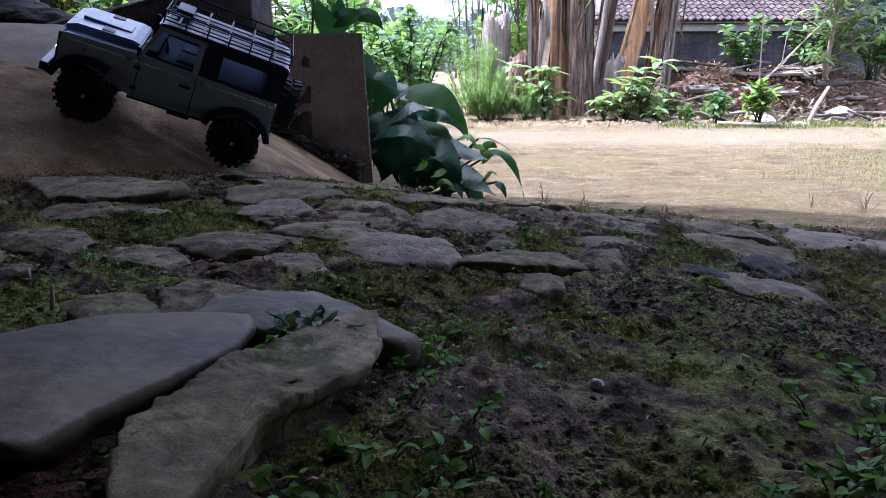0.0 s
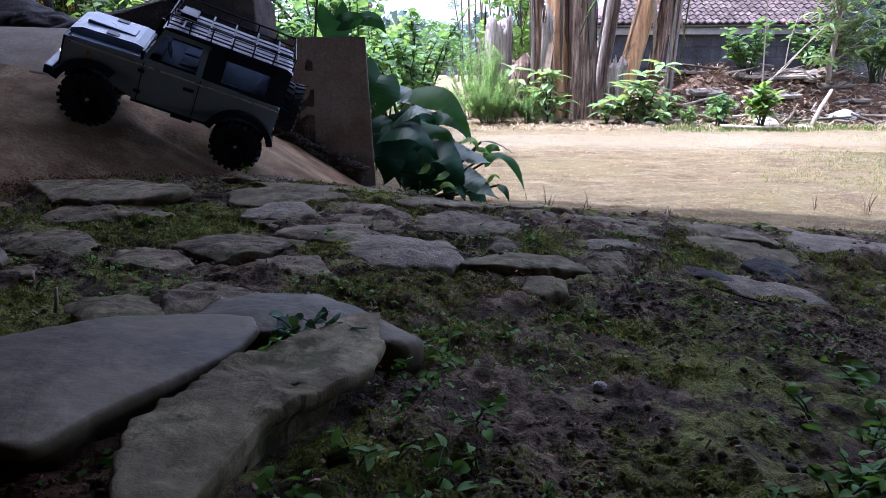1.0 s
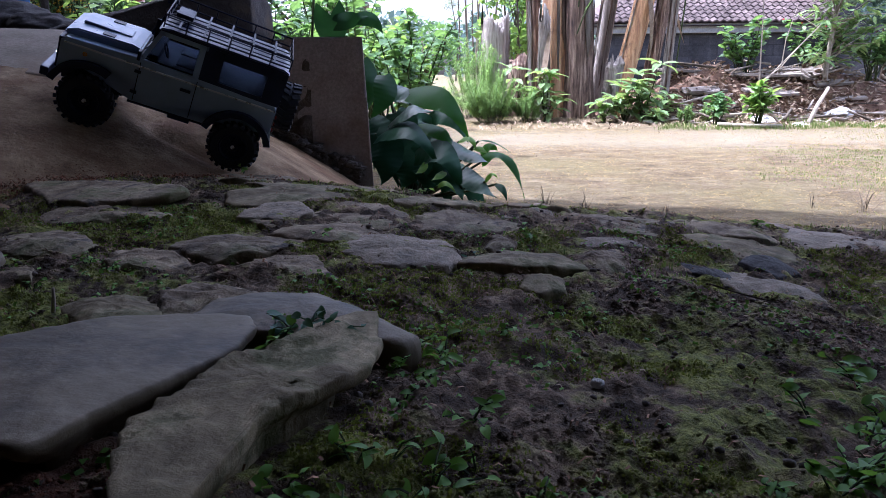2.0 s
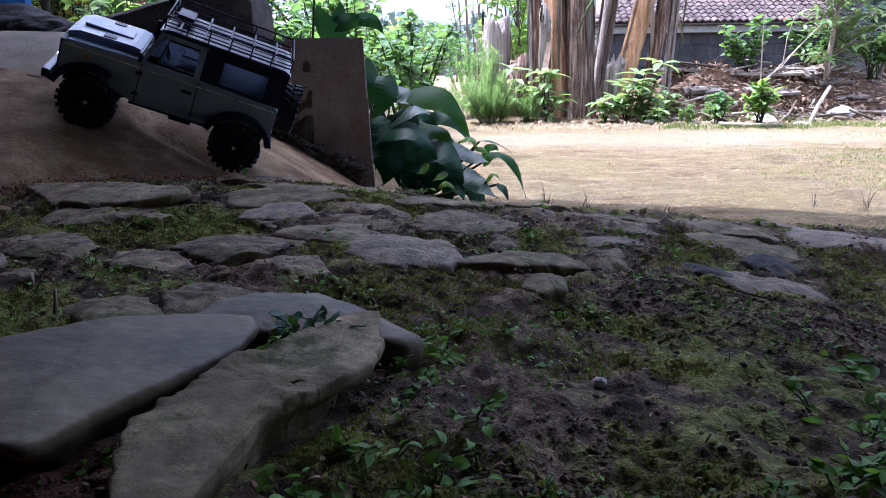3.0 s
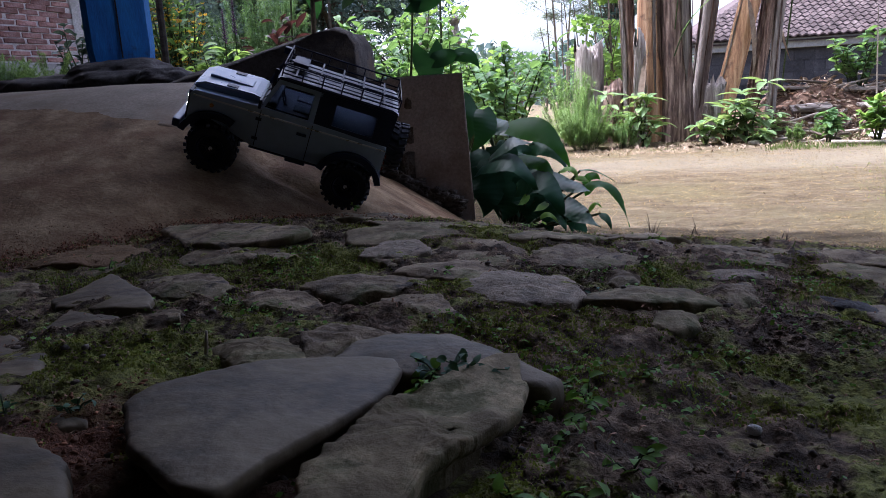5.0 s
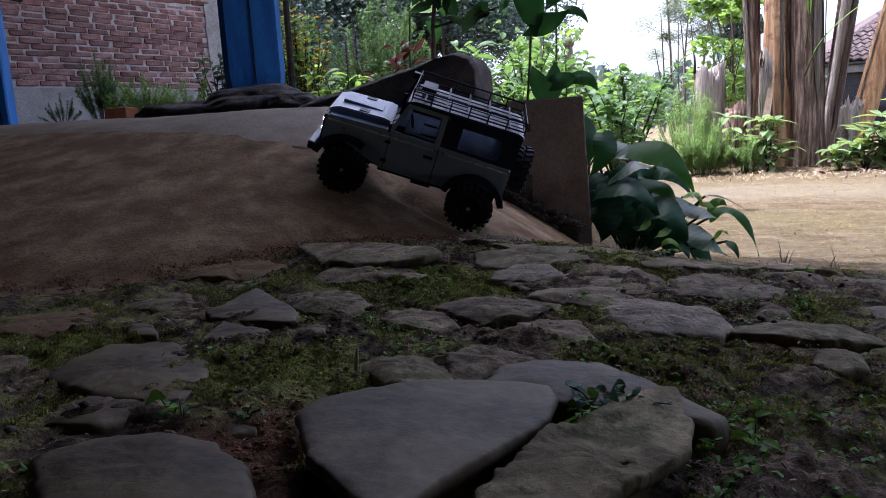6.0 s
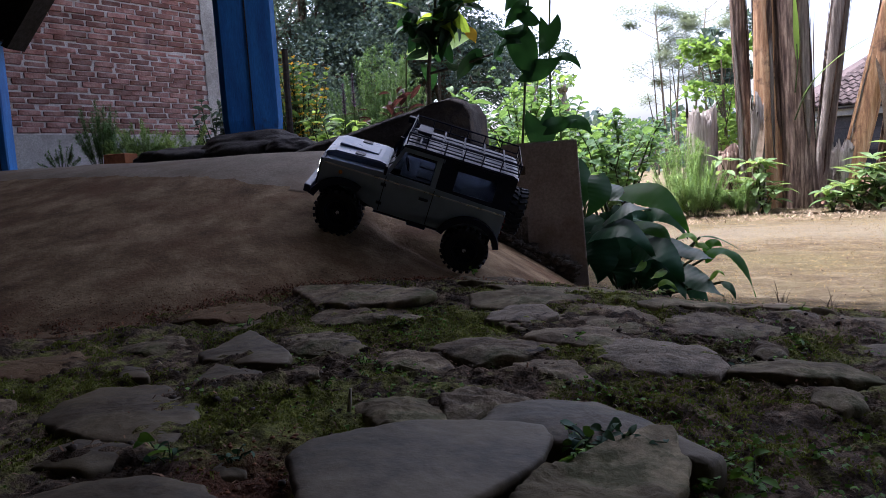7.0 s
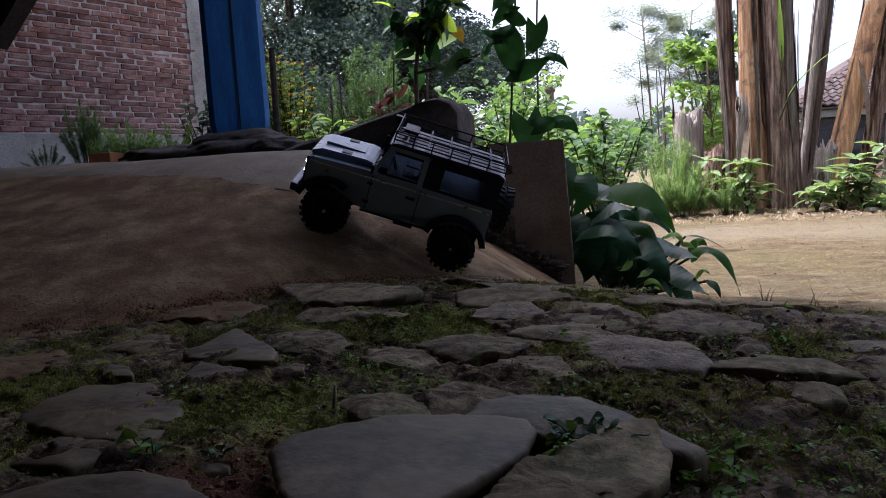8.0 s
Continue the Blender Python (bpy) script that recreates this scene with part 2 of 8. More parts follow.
BARK_ORANGE = rough_surface("orange_stem", [(0.28, (0.16, 0.08, 0.05)), (0.5, (0.43, 0.24, 0.125)), (0.75, (0.66, 0.47, 0.29))], 9, 60, 0.7, 0.6, 0.006, stretch=(5, 5, 0.4), island=0.15,
                            stain=(0.12, 0.07, 0.05), stain_at=(0.56, 0.66), stain_scale=6)
BARK_GREY = rough_surface("grey_fibre", [(0.3, (0.15, 0.12, 0.10)), (0.5, (0.34, 0.29, 0.25)), (0.75, (0.58, 0.52, 0.46))], 14, 80, 0.9, 1.0, 0.008, stretch=(6, 6, 0.35), island=0.2)
# Kept dark so the unseen walls throw little light back.
DARKWALL = rough_surface("dim_bounce_wall", [(0.3, (0.06, 0.052, 0.045)), (0.7, (0.13, 0.115, 0.10))], 5, 80, 0.9, 0.5, 0.004)
TIMBER = rough_surface("weathered_timber", [(0.3, (0.10, 0.075, 0.06)), (0.7, (0.32, 0.28, 0.24))], 12, 80, 0.9, 0.7, 0.004, stretch=(0.6, 5, 5), island=0.25)
DARKWOOD = rough_surface("dark_timber", [(0.3, (0.018, 0.014, 0.012)), (0.7, (0.05, 0.04, 0.035))], 12, 80, 0.85, 0.5, 0.003, stretch=(1, 5, 5))
TWIG = rough_surface("twig_bark", [(0.3, (0.05, 0.04, 0.03)), (0.7, (0.14, 0.11, 0.08))], 30, 150, 0.9, 0.5, 0.002, island=0.2)
PALETWIG = rough_surface("pale_twig", [(0.3, (0.22, 0.18, 0.14)), (0.7, (0.42, 0.36, 0.29))], 30, 150, 0.9, 0.5, 0.002, island=0.25)
STRAW = rough_surface("dry_straw", [(0.3, (0.09, 0.062, 0.022)), (0.7, (0.27, 0.195, 0.085))], 30, 200, 0.9, 0.2, 0.001, island=0.35)
LITTER = rough_surface("leaf_litter", [(0.3, (0.10, 0.055, 0.035)), (0.7, (0.28, 0.17, 0.11))], 30, 200, 0.9, 0.3, 0.001, island=0.5)
DRYLEAF = rough_surface("dry_leaf", [(0.3, (0.16, 0.105, 0.065)), (0.7, (0.36, 0.28, 0.20))], 20, 120, 0.85, 0.3, 0.002, island=0.4)
PEBBLE = rough_surface("pebble_stone", [(0.3, (0.07, 0.052, 0.042)), (0.7, (0.21, 0.175, 0.145))], 60, 260, 0.8, 0.5, 0.002, island=0.3)
TILE = rough_surface("clay_tile", [(0.3, (0.05, 0.036, 0.034)), (0.55, (0.10, 0.075, 0.07)), (0.8, (0.18, 0.14, 0.13))], 3, 30, 0.9, 0.5, 0.01, island=0.3)
BLOCK = rough_surface("dark_block", [(0.3, (0.02, 0.02, 0.023)), (0.6, (0.045, 0.045, 0.052)), (0.8, (0.09, 0.09, 0.10))], 3, 30, 0.95, 0.8, 0.01, island=0.25)
BEAM = rough_surface("cement_beam", [(0.3, (0.16, 0.165, 0.17)), (0.7, (0.27, 0.275, 0.28))], 2, 25, 0.9, 0.5, 0.01)
MOSS = leaf_surface("moss", (0.07, 0.088, 0.018), (0.22, 0.25, 0.058), 0.8, 0.25)
GRASS = leaf_surface("grass", (0.05, 0.085, 0.02), (0.17, 0.23, 0.07), 0.6, 0.3)
DRYGRASS = leaf_surface("faded_grass", (0.09, 0.115, 0.03), (0.25, 0.27, 0.09), 0.7, 0.3)
WEED = leaf_surface("weed_leaf", (0.045, 0.11, 0.02), (0.16, 0.30, 0.055), 0.5, 0.3)
WEED_BLUE = leaf_surface("weed_leaf_bluish", (0.022, 0.06, 0.035), (0.06, 0.13, 0.075), 0.5, 0.25)
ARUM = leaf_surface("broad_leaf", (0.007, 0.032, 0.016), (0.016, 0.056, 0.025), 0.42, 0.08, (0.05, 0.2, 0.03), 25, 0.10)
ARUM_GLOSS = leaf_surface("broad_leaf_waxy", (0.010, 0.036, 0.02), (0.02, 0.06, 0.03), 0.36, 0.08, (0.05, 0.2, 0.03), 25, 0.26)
# Brighter copies of broad_leaf: light on and through the blade put into colour.
ARUM_LIT = leaf_surface("broad_leaf_lit_tone", (0.010, 0.045, 0.012), (0.022, 0.085, 0.018), 0.42, 0.40, (0.12, 0.34, 0.03), 25, 0.08)
ARUM_BACKLIT = leaf_surface("broad_leaf_backlit_tone", (0.008, 0.034, 0.012), (0.018, 0.058, 0.016), 0.4, 0.25, (0.08, 0.28, 0.03), 25)
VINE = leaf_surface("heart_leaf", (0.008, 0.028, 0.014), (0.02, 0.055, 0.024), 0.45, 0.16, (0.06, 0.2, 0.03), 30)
# Much brighter copy of heart_leaf; light from behind is put into the colour.
VINE_LIT = leaf_surface("heart_leaf_backlit_tone", (0.10, 0.18, 0.02), (0.24, 0.34, 0.045), 0.5, 0.55, (0.5, 0.7, 0.06), 30)
SHRUB = leaf_surface("shrub_leaf", (0.032, 0.078, 0.028), (0.13, 0.23, 0.085), 0.45, 0.42)
FEATHER = leaf_surface("feathery_leaf", (0.085, 0.165, 0.05), (0.26, 0.38, 0.15), 0.6, 0.4)
# Dull green leaf; on the big garden bush it also carries painted shade.
DARKFEATHER = leaf_surface("dull_shaded_feathery_leaf", (0.05, 0.11, 0.04), (0.15, 0.25, 0.11), 0.6, 0.3)
POINTED = leaf_surface("pointed_leaf", (0.06, 0.125, 0.045), (0.26, 0.36, 0.16), 0.4, 0.35)
LIME = leaf_surface("lime_leaf", (0.055, 0.12, 0.034), (0.19, 0.30, 0.09), 0.5, 0.5)
BANANA = leaf_surface("banana_leaf", (0.09, 0.17, 0.04), (0.22, 0.34, 0.10), 0.45, 0.45, None, 12)
DARKTREE = leaf_surface("dark_foliage", (0.035, 0.062, 0.062), (0.11, 0.16, 0.14), 0.5, 0.25)
# Pale grey-green: distance haze and backlight put into the leaf colour.
HAZETREE = leaf_surface("hazed_foliage", (0.12, 0.16, 0.14), (0.24, 0.29, 0.25), 0.6, 0.45)
REDLEAF = leaf_surface("dark_red_leaf", (0.016, 0.011, 0.011), (0.045, 0.022, 0.02), 0.5, 0.2, (0.12, 0.04, 0.03))
YELLOW = leaf_surface("yellow_petal", (0.45, 0.26, 0.02), (0.70, 0.46, 0.05), 0.6, 0.3, (0.8, 0.5, 0.05))
PURPLE = leaf_surface("purple_flower", (0.05, 0.028, 0.06), (0.11, 0.06, 0.12), 0.6, 0.2, (0.12, 0.06, 0.13))
RED = leaf_surface("red_petal", (0.45, 0.03, 0.04), (0.75, 0.10, 0.13), 0.5, 0.3, (0.8, 0.1, 0.1))
STEM = rough_surface("green_stem", [(0.3, (0.03, 0.045, 0.018)), (0.7, (0.08, 0.10, 0.04))], 30, 120, 0.7, 0.3, 0.002)
PLASTIC_WHITE = plain("white_plastic", (0.72, 0.72, 0.72), 0.4, wear=0.1)
PLASTIC_TEAL = plain("teal_plastic", (0.10, 0.42, 0.38), 0.4)
BAG = rough_surface("pale_bag", [(0.3, (0.5, 0.48, 0.46)), (0.7, (0.8, 0.78, 0.76))], 20, 90, 0.7, 0.8, 0.006)
TERRACOTTA = rough_surface("terracotta", [(0.3, (0.16, 0.055, 0.025)), (0.7, (0.28, 0.11, 0.05))], 14, 90, 0.85, 0.3, 0.002)
PAINT = plain("grey_paint", (0.28, 0.37, 0.50), 0.45, 0.0, 0.25, wear=0.08)
# Body paint again; tone shifted to carry the light reflected off the bonnet.
HOODPAINT = plain("bonnet_sheen_paint", (0.13, 0.18, 0.30), 0.34, 0.0, 0.05, wear=0.08, spec=0.35)
BLACK = plain("black_plastic", (0.010, 0.014, 0.036), 0.5, wear=0.2, spec=0.2)
GLOSSBLACK = plain("gloss_black", (0.011, 0.016, 0.045), 0.36, 0.0, 0.0, wear=0.2, spec=0.2)
RUBBER = plain("tyre_rubber", (0.007, 0.009, 0.018), 0.8, wear=0.3, scale=200)
CHROME = plain("satin_metal", (0.55, 0.57, 0.60), 0.3, 0.9, wear=0.1)
LAMP = plain("lit_lamp", (0.8, 0.85, 0.9), 0.2, emit=18.0, wear=0.0)
AMBER = plain("amber_lens", (0.5, 0.18, 0.03), 0.25, wear=0.05)
REDLENS = plain("red_lens", (0.10, 0.01, 0.012), 0.25, wear=0.05)


def glass_surface():
    m, n, l, b = nodes_of("tinted_glass")
    b.inputs["Base Color"].default_value, b.inputs["Roughness"].default_value = (0.03, 0.035, 0.045, 1), 0.05
    t = n.new("ShaderNodeBsdfTransparent")
    t.inputs[0].default_value = (0.62, 0.66, 0.72, 1)
    mx = n.new("ShaderNodeMixShader")
    mx.inputs[0].default_value = 0.93
    l.new(b.outputs[0], mx.inputs[1])
    l.new(t.outputs[0], mx.inputs[2])
    l.new(mx.outputs[0], n["Material Output"].inputs[0])
    return m


GLASS = glass_surface()


WEDGE = rough_surface("dark_concrete", [(0.3, (0.03, 0.026, 0.025)), (0.55, (0.058, 0.05, 0.048)), (0.78, (0.10, 0.088, 0.082))], 14, 110, 0.9, 0.9, 0.004, stain=(0.09, 0.068, 0.05), stain_at=(0.58, 0.7), stain_scale=7)


RUST = rough_surface("rusty_crumbs", [(0.3, (0.07, 0.03, 0.016)), (0.7, (0.22, 0.10, 0.055))], 40, 200, 0.95, 0.4, 0.002, island=0.5)


BED = rough_surface("bed_soil", [(0.3, (0.02, 0.014, 0.010)), (0.7, (0.075, 0.052, 0.038))], 14, 90, 0.95, 0.8, 0.006)


# ---- building helpers ----
def mesh_of(name, bm, material):
    me = bpy.data.meshes.new(name)
    bm.to_mesh(me)
    bm.free()
    me.materials.append(material)
    return me


def smooth(me, on=True):
    me.polygons.foreach_set("use_smooth", [on] * len(me.polygons))
    return me


def part(name, bm, material, parent=None, label="", shade=False, m=None):
    """Links a bmesh as one mesh object under a thing or a part."""
    me = mesh_of(name, bm, material)
    smooth(me, shade)
    ob = new(name, me)
    if parent:
        ob.parent = parent
    if m is not None:
        ob.matrix_basis = m
    return tagged(ob, label)


def thing(name, m, label, category, group="", kind=""):
    ob = new(name)
    ob.matrix_basis = m
    return tagged(ob, label, category, group, kind)


def from_arrays(name, verts, faces, material, shade=True):
    me = bpy.data.meshes.new(name)
    me.from_pydata([tuple(v) for v in verts], [], [tuple(f) for f in faces])
    me.materials.append(material)
    smooth(me, shade)
    return me


def hash2(ix, iy, seed):
    h = (ix.astype(np.int64) * 374761393 + iy.astype(np.int64) * 668265263 + seed * 144665) & 0x7FFFFFFF
    h = ((h ^ (h >> 13)) * 1274126177) & 0x7FFFFFFF
    return ((h ^ (h >> 16)) & 0xFFFF) / 65535.0


def vnoise(x, y, seed=0):
    """Smooth noise on a plane, 0 to 1, for arrays."""
    x, y = np.asarray(x, float), np.asarray(y, float)
    ix, iy = np.floor(x), np.floor(y)
    fx, fy = x - ix, y - iy
    fx, fy = fx * fx * (3 - 2 * fx), fy * fy * (3 - 2 * fy)
    a, b = hash2(ix, iy, seed), hash2(ix + 1, iy, seed)
    c, d = hash2(ix, iy + 1, seed), hash2(ix + 1, iy + 1, seed)
    return (a * (1 - fx) + b * fx) * (1 - fy) + (c * (1 - fx) + d * fx) * fy


def fbm(x, y, seed=0, octaves=4):
    out, amp, total = 0.0, 1.0, 0.0
    for k in range(octaves):
        c, s = math.cos(0.7 + 1.1 * k) * 2**k, math.sin(0.7 + 1.1 * k) * 2**k
        out = out + amp * (vnoise(np.asarray(x) * c - np.asarray(y) * s, np.asarray(x) * s + np.asarray(y) * c, seed + 17 * k) - 0.5)
        total, amp = total + amp, amp * 0.55
    return out / total * 2


def smax(a, b, k):
    h = np.clip(0.5 + 0.5 * (a - b) / k, 0, 1)
    return b * (1 - h) + a * h + k * h * (1 - h)


def smin(a, b, k):
    return -smax(-a, -b, k)


def base_ground(x, y):
    """The lie of the land without its roughness: nearly level by the flagstone, then a long fall to the yard."""
    x, y = np.asarray(x, float), np.asarray(y, float)
    xs, ys = np.clip(x, -0.45, 0.55), np.clip(y, -0.1, 0.7)
    near = 0.0805 - 0.0983 * xs - 0.0711 * ys - 0.177 * xs * xs + 0.0225 * xs * ys + 0.0723 * ys * ys
    fall = np.interp(x / np.maximum(y, 0.3), (-0.35, -0.1, 0.0, 0.15, 0.5, 0.7), (0.137, 0.160, 0.180, 0.188, 0.221, 0.228))
    far = 0.192 - y * fall
    s = np.clip((y - 0.58) / 0.3, 0, 1)
    s = s * s * (3 - 2 * s)
    yard = -0.133 + 0.015 * (np.minimum(y, 6) - 1.74)
    return smax(near * (1 - s) + far * s, yard, 0.03)


def foot_line(x):
    """Where the ramp's foot meets the stones."""
    return np.interp(x, (-1.4, -1.0, -0.78, -0.62, -0.515, -0.47, -0.32), (0.56, 0.58, 0.612, 0.662, 0.725, 0.795, 0.96))


def straw_part(x, y):
    """Where the dry yard begins, past the stones."""
    edge = 1.30 - 0.35 * np.clip(x, -0.3, 0.9) + 0.16 * fbm(np.asarray(x) * 5, np.asarray(y) * 5, 5)
    return np.clip((np.asarray(y) - edge) / 0.22, 0, 1) * np.clip((np.asarray(x) + 0.35) / 0.2, 0, 1)


def ground_z(x, y):
    x, y = np.asarray(x, float), np.asarray(y, float)
    z = base_ground(x, y)
    s = straw_part(x, y)
    bumps = 0.008 * fbm(x * 9, y * 9, 1) + 0.0085 * fbm(x * 38, y * 38, 2, 4) + 0.0035 * fbm(x * 140, y * 140, 6, 2)
    rough = 0.010 * fbm(x * 4, y * 4, 3) + 0.005 * fbm(x * 22, y * 22, 4)
    return z + bumps * (1 - s) + rough * s


def heights(spots):
    a = np.array(spots)
    return ground_z(a[:, 0], a[:, 1]).tolist()


def gz(x, y):
    return float(ground_z(x, y))


def box(bm, x0, x1, y0, y1, z0, z1, m=None, bevel=0.0):
    r = bmesh.ops.create_cube(bm, size=1.0, matrix=Matrix.Translation(((x0 + x1) / 2, (y0 + y1) / 2, (z0 + z1) / 2)) @ Matrix.Diagonal((x1 - x0, y1 - y0, z1 - z0, 1)))
    vs = r["verts"]
    if bevel:
        es = list({e for v in vs for e in v.link_edges})
        vs = list({v for f in bmesh.ops.bevel(bm, geom=es, offset=bevel, segments=2, profile=0.6, affect="EDGES", clamp_overlap=True)["faces"] for v in f.verts} | {v for v in vs if v.is_valid})
    if m is not None:
        bmesh.ops.transform(bm, matrix=m, verts=vs)
    return vs


def prism(bm, profile, y0, y1, m=None):
    """A solid from a closed side view (x, z), from y0 to y1."""
    a = [bm.verts.new((x, y0, z)) for x, z in profile]
    b = [bm.verts.new((x, y1, z)) for x, z in profile]
    n = len(profile)
    caps = [bm.faces.new(a), bm.faces.new(b[::-1])]
    for i in range(n):
        bm.faces.new((a[i], b[i], b[(i + 1) % n], a[(i + 1) % n]))
    bmesh.ops.triangulate(bm, faces=caps)
    bmesh.ops.recalc_face_normals(bm, faces=bm.faces)
    if m is not None:
        bmesh.ops.transform(bm, matrix=m, verts=a + b)


def tube(bm, points, radius, sides=6, taper=None):
    """A round rod along points; taper: the radius at the end."""
    points = [Vector(p) for p in points]
    rings = []
    for i, p in enumerate(points):
        d = (points[min(i + 1, len(points) - 1)] - points[max(i - 1, 0)]).normalized()
        s = d.cross(Vector((0.31, 0.17, 0.93))).normalized()
        u = s.cross(d)
        r = radius if taper is None else radius + (taper - radius) * i / (len(points) - 1)
        rings.append([bm.verts.new(p + (s * math.cos(a) + u * math.sin(a)) * r) for a in (2 * math.pi * k / sides for k in range(sides))])
    for a, b in zip(rings, rings[1:]):
        for k in range(sides):
            bm.faces.new((a[k], a[(k + 1) % sides], b[(k + 1) % sides], b[k]))
    bm.faces.new(rings[0][::-1])
    bm.faces.new(rings[-1])


def leaf(bm, base, out, length, width, droop=0.5, roll=0.0, seg=5, fold=0.25, shape=0.45, heart=0.0, wave=0.0):
    """A blade with a middle rib: it leaves base along out, bends down by droop, is widest at shape."""
    base, d = Vector(base), Vector(out).normalized()
    side = d.cross(Vector((0, 0, 1)))
    side = side.normalized() if side.length > 1e-3 else Vector((1, 0, 0))
    side = Matrix.Rotation(roll, 3, d) @ side
    rows, p = [], base.copy()
    for i in range(seg + 1):
        s = i / seg
        w = width * 0.5 * (max(math.sin(math.pi * min(1, (s + heart * 0.35) / (1 + heart * 0.35)) ** (0.5 / max(shape, 0.1) * 0.72)), 0.0)) ** 0.85
        if i == seg:
            w = width * 0.012
        up = side.cross(d).normalized()
        lift = up * (w * fold)
        wob = up * (wave * width * math.sin(s * 9 + roll * 3))
        back = -d * (length * 0.2 * heart * (1 - s) ** 4)
        rows.append((bm.verts.new(p - side * w + lift + wob + back), bm.verts.new(p), bm.verts.new(p + side * w + lift - wob + back)))
        p = p + d * (length / seg)
        turn = Matrix.Rotation(-droop / seg, 3, side)
        d = (turn @ d).normalized()
    for a, b in zip(rows, rows[1:]):
        bm.faces.new((a[0], a[1], b[1], b[0]))
        bm.faces.new((a[1], a[2], b[2], b[1]))


def blade_path(bm, a, b, c, width, face, seg=12, fold=0.25, wave=0.03, heart=0.3):
    """A leaf whose rib bends from a over b to the tip c; face: where its upper side looks."""
    a, b, c, face = Vector(a), Vector(b), Vector(c), Vector(face).normalized()
    ctrl = b * 2 - (a + c) * 0.5
    rows = []
    for i in range(seg + 1):
        s = i / seg
        p = a * (1 - s) ** 2 + ctrl * 2 * s * (1 - s) + c * s * s
        d = ((ctrl - a) * (1 - s) + (c - ctrl) * s).normalized()
        side = d.cross(face).normalized()
        up = side.cross(d).normalized()
        w = width * 0.5 * max(math.sin(math.pi * min(1.0, (s + 0.12 * heart + 0.02) / (1.02 + 0.12 * heart)) ** 0.62), 0) ** 1.0
        w = w if i < seg else width * 0.01
        wob = up * (wave * width * math.sin(s * 11 + width * 90))
        rib = up * (0.012 * width * math.sin(s * 60))
        back = -d * (width * 0.5 * heart * (1 - s) ** 5)
        rows.append([bm.verts.new(p + side * (w * q) + up * (-w * fold * abs(q)) + wob * q + rib * abs(q) + back * abs(q)) for q in (-1, -0.5, 0, 0.5, 1)])
    for r, t in zip(rows, rows[1:]):
        for k in range(4):
            bm.faces.new((r[k], r[k + 1], t[k + 1], t[k]))


def rnd(a, b):
    return random.uniform(a, b)


def heading(az, el):
    """A unit vector: az degrees clockwise from ahead (+y), el degrees up."""
    a, e = radians(az), radians(el)
    return Vector((math.sin(a) * math.cos(e), math.cos(a) * math.cos(e), math.sin(e)))


def blades(name, spots, height, width, material, label, category, lean=0.8):
    """Many thin blades at spots (x, y) on the ground, as one uncountable growth."""
    v, f = [], []
    for (x, y), z in zip(spots, heights(spots)):
        a, t = rnd(0, 6.283), rnd(0.1, lean)
        h, w = height * rnd(0.5, 1.2), width * rnd(0.6, 1.3)
        dx, dy = math.cos(a), math.sin(a)
        b = rnd(0, 6.283)
        sx, sy = math.cos(b) * w / 2, math.sin(b) * w / 2
        i = len(v)
        v += [(x - sx, y - sy, z - 0.003), (x + sx, y + sy, z - 0.003),
              (x + dx * h * t * 0.4 - sx * 0.7, y + dy * h * t * 0.4 - sy * 0.7, z + h * 0.6), (x + dx * h * t * 0.4 + sx * 0.7, y + dy * h * t * 0.4 + sy * 0.7, z + h * 0.6),
              (x + dx * h * t, y + dy * h * t, z + h * (1 - 0.45 * t))]
        f += [(i, i + 1, i + 3, i + 2), (i + 2, i + 3, i + 4)]
    ob = new(name, from_arrays(name, v, f, material, False))
    return tagged(ob, label, category, "", "stuff")


# ---- ground sheet ----
def axis(parts):
    """Grid lines: stretches of (from, to, step)."""
    out = []
    for a, b, s in parts:
        out += list(np.arange(a, b - 1e-9, s))
    return np.array(out + [parts[-1][1]])


def sheet(xs, ys, zf):
    gx, gy = np.meshgrid(xs, ys)
    z = zf(gx, gy)
    v = np.stack([gx.ravel(), gy.ravel(), z.ravel()], 1)
    nx, ny = len(xs), len(ys)
    i = (np.arange(ny - 1)[:, None] * nx + np.arange(nx - 1)[None]).ravel()
    return v, np.stack([i, i + 1, i + nx + 1, i + nx], 1), gx.ravel(), gy.ravel()


MOSSY = [(-0.265, 0.36, 0.05, 0.04), (-0.20, 0.32, 0.04, 0.03), (-0.285, 0.63, 0.07, 0.03), (-0.20, 0.60, 0.07, 0.03), (-0.10, 0.53, 0.06, 0.03), (-0.30, 0.57, 0.07, 0.03), (0.10, 0.40, 0.03, 0.015), (0.24, 0.52, 0.04, 0.02), (0.13, 0.33, 0.03, 0.012), (-0.10, 0.75, 0.12, 0.03), (0.10, 0.86, 0.14, 0.03)]


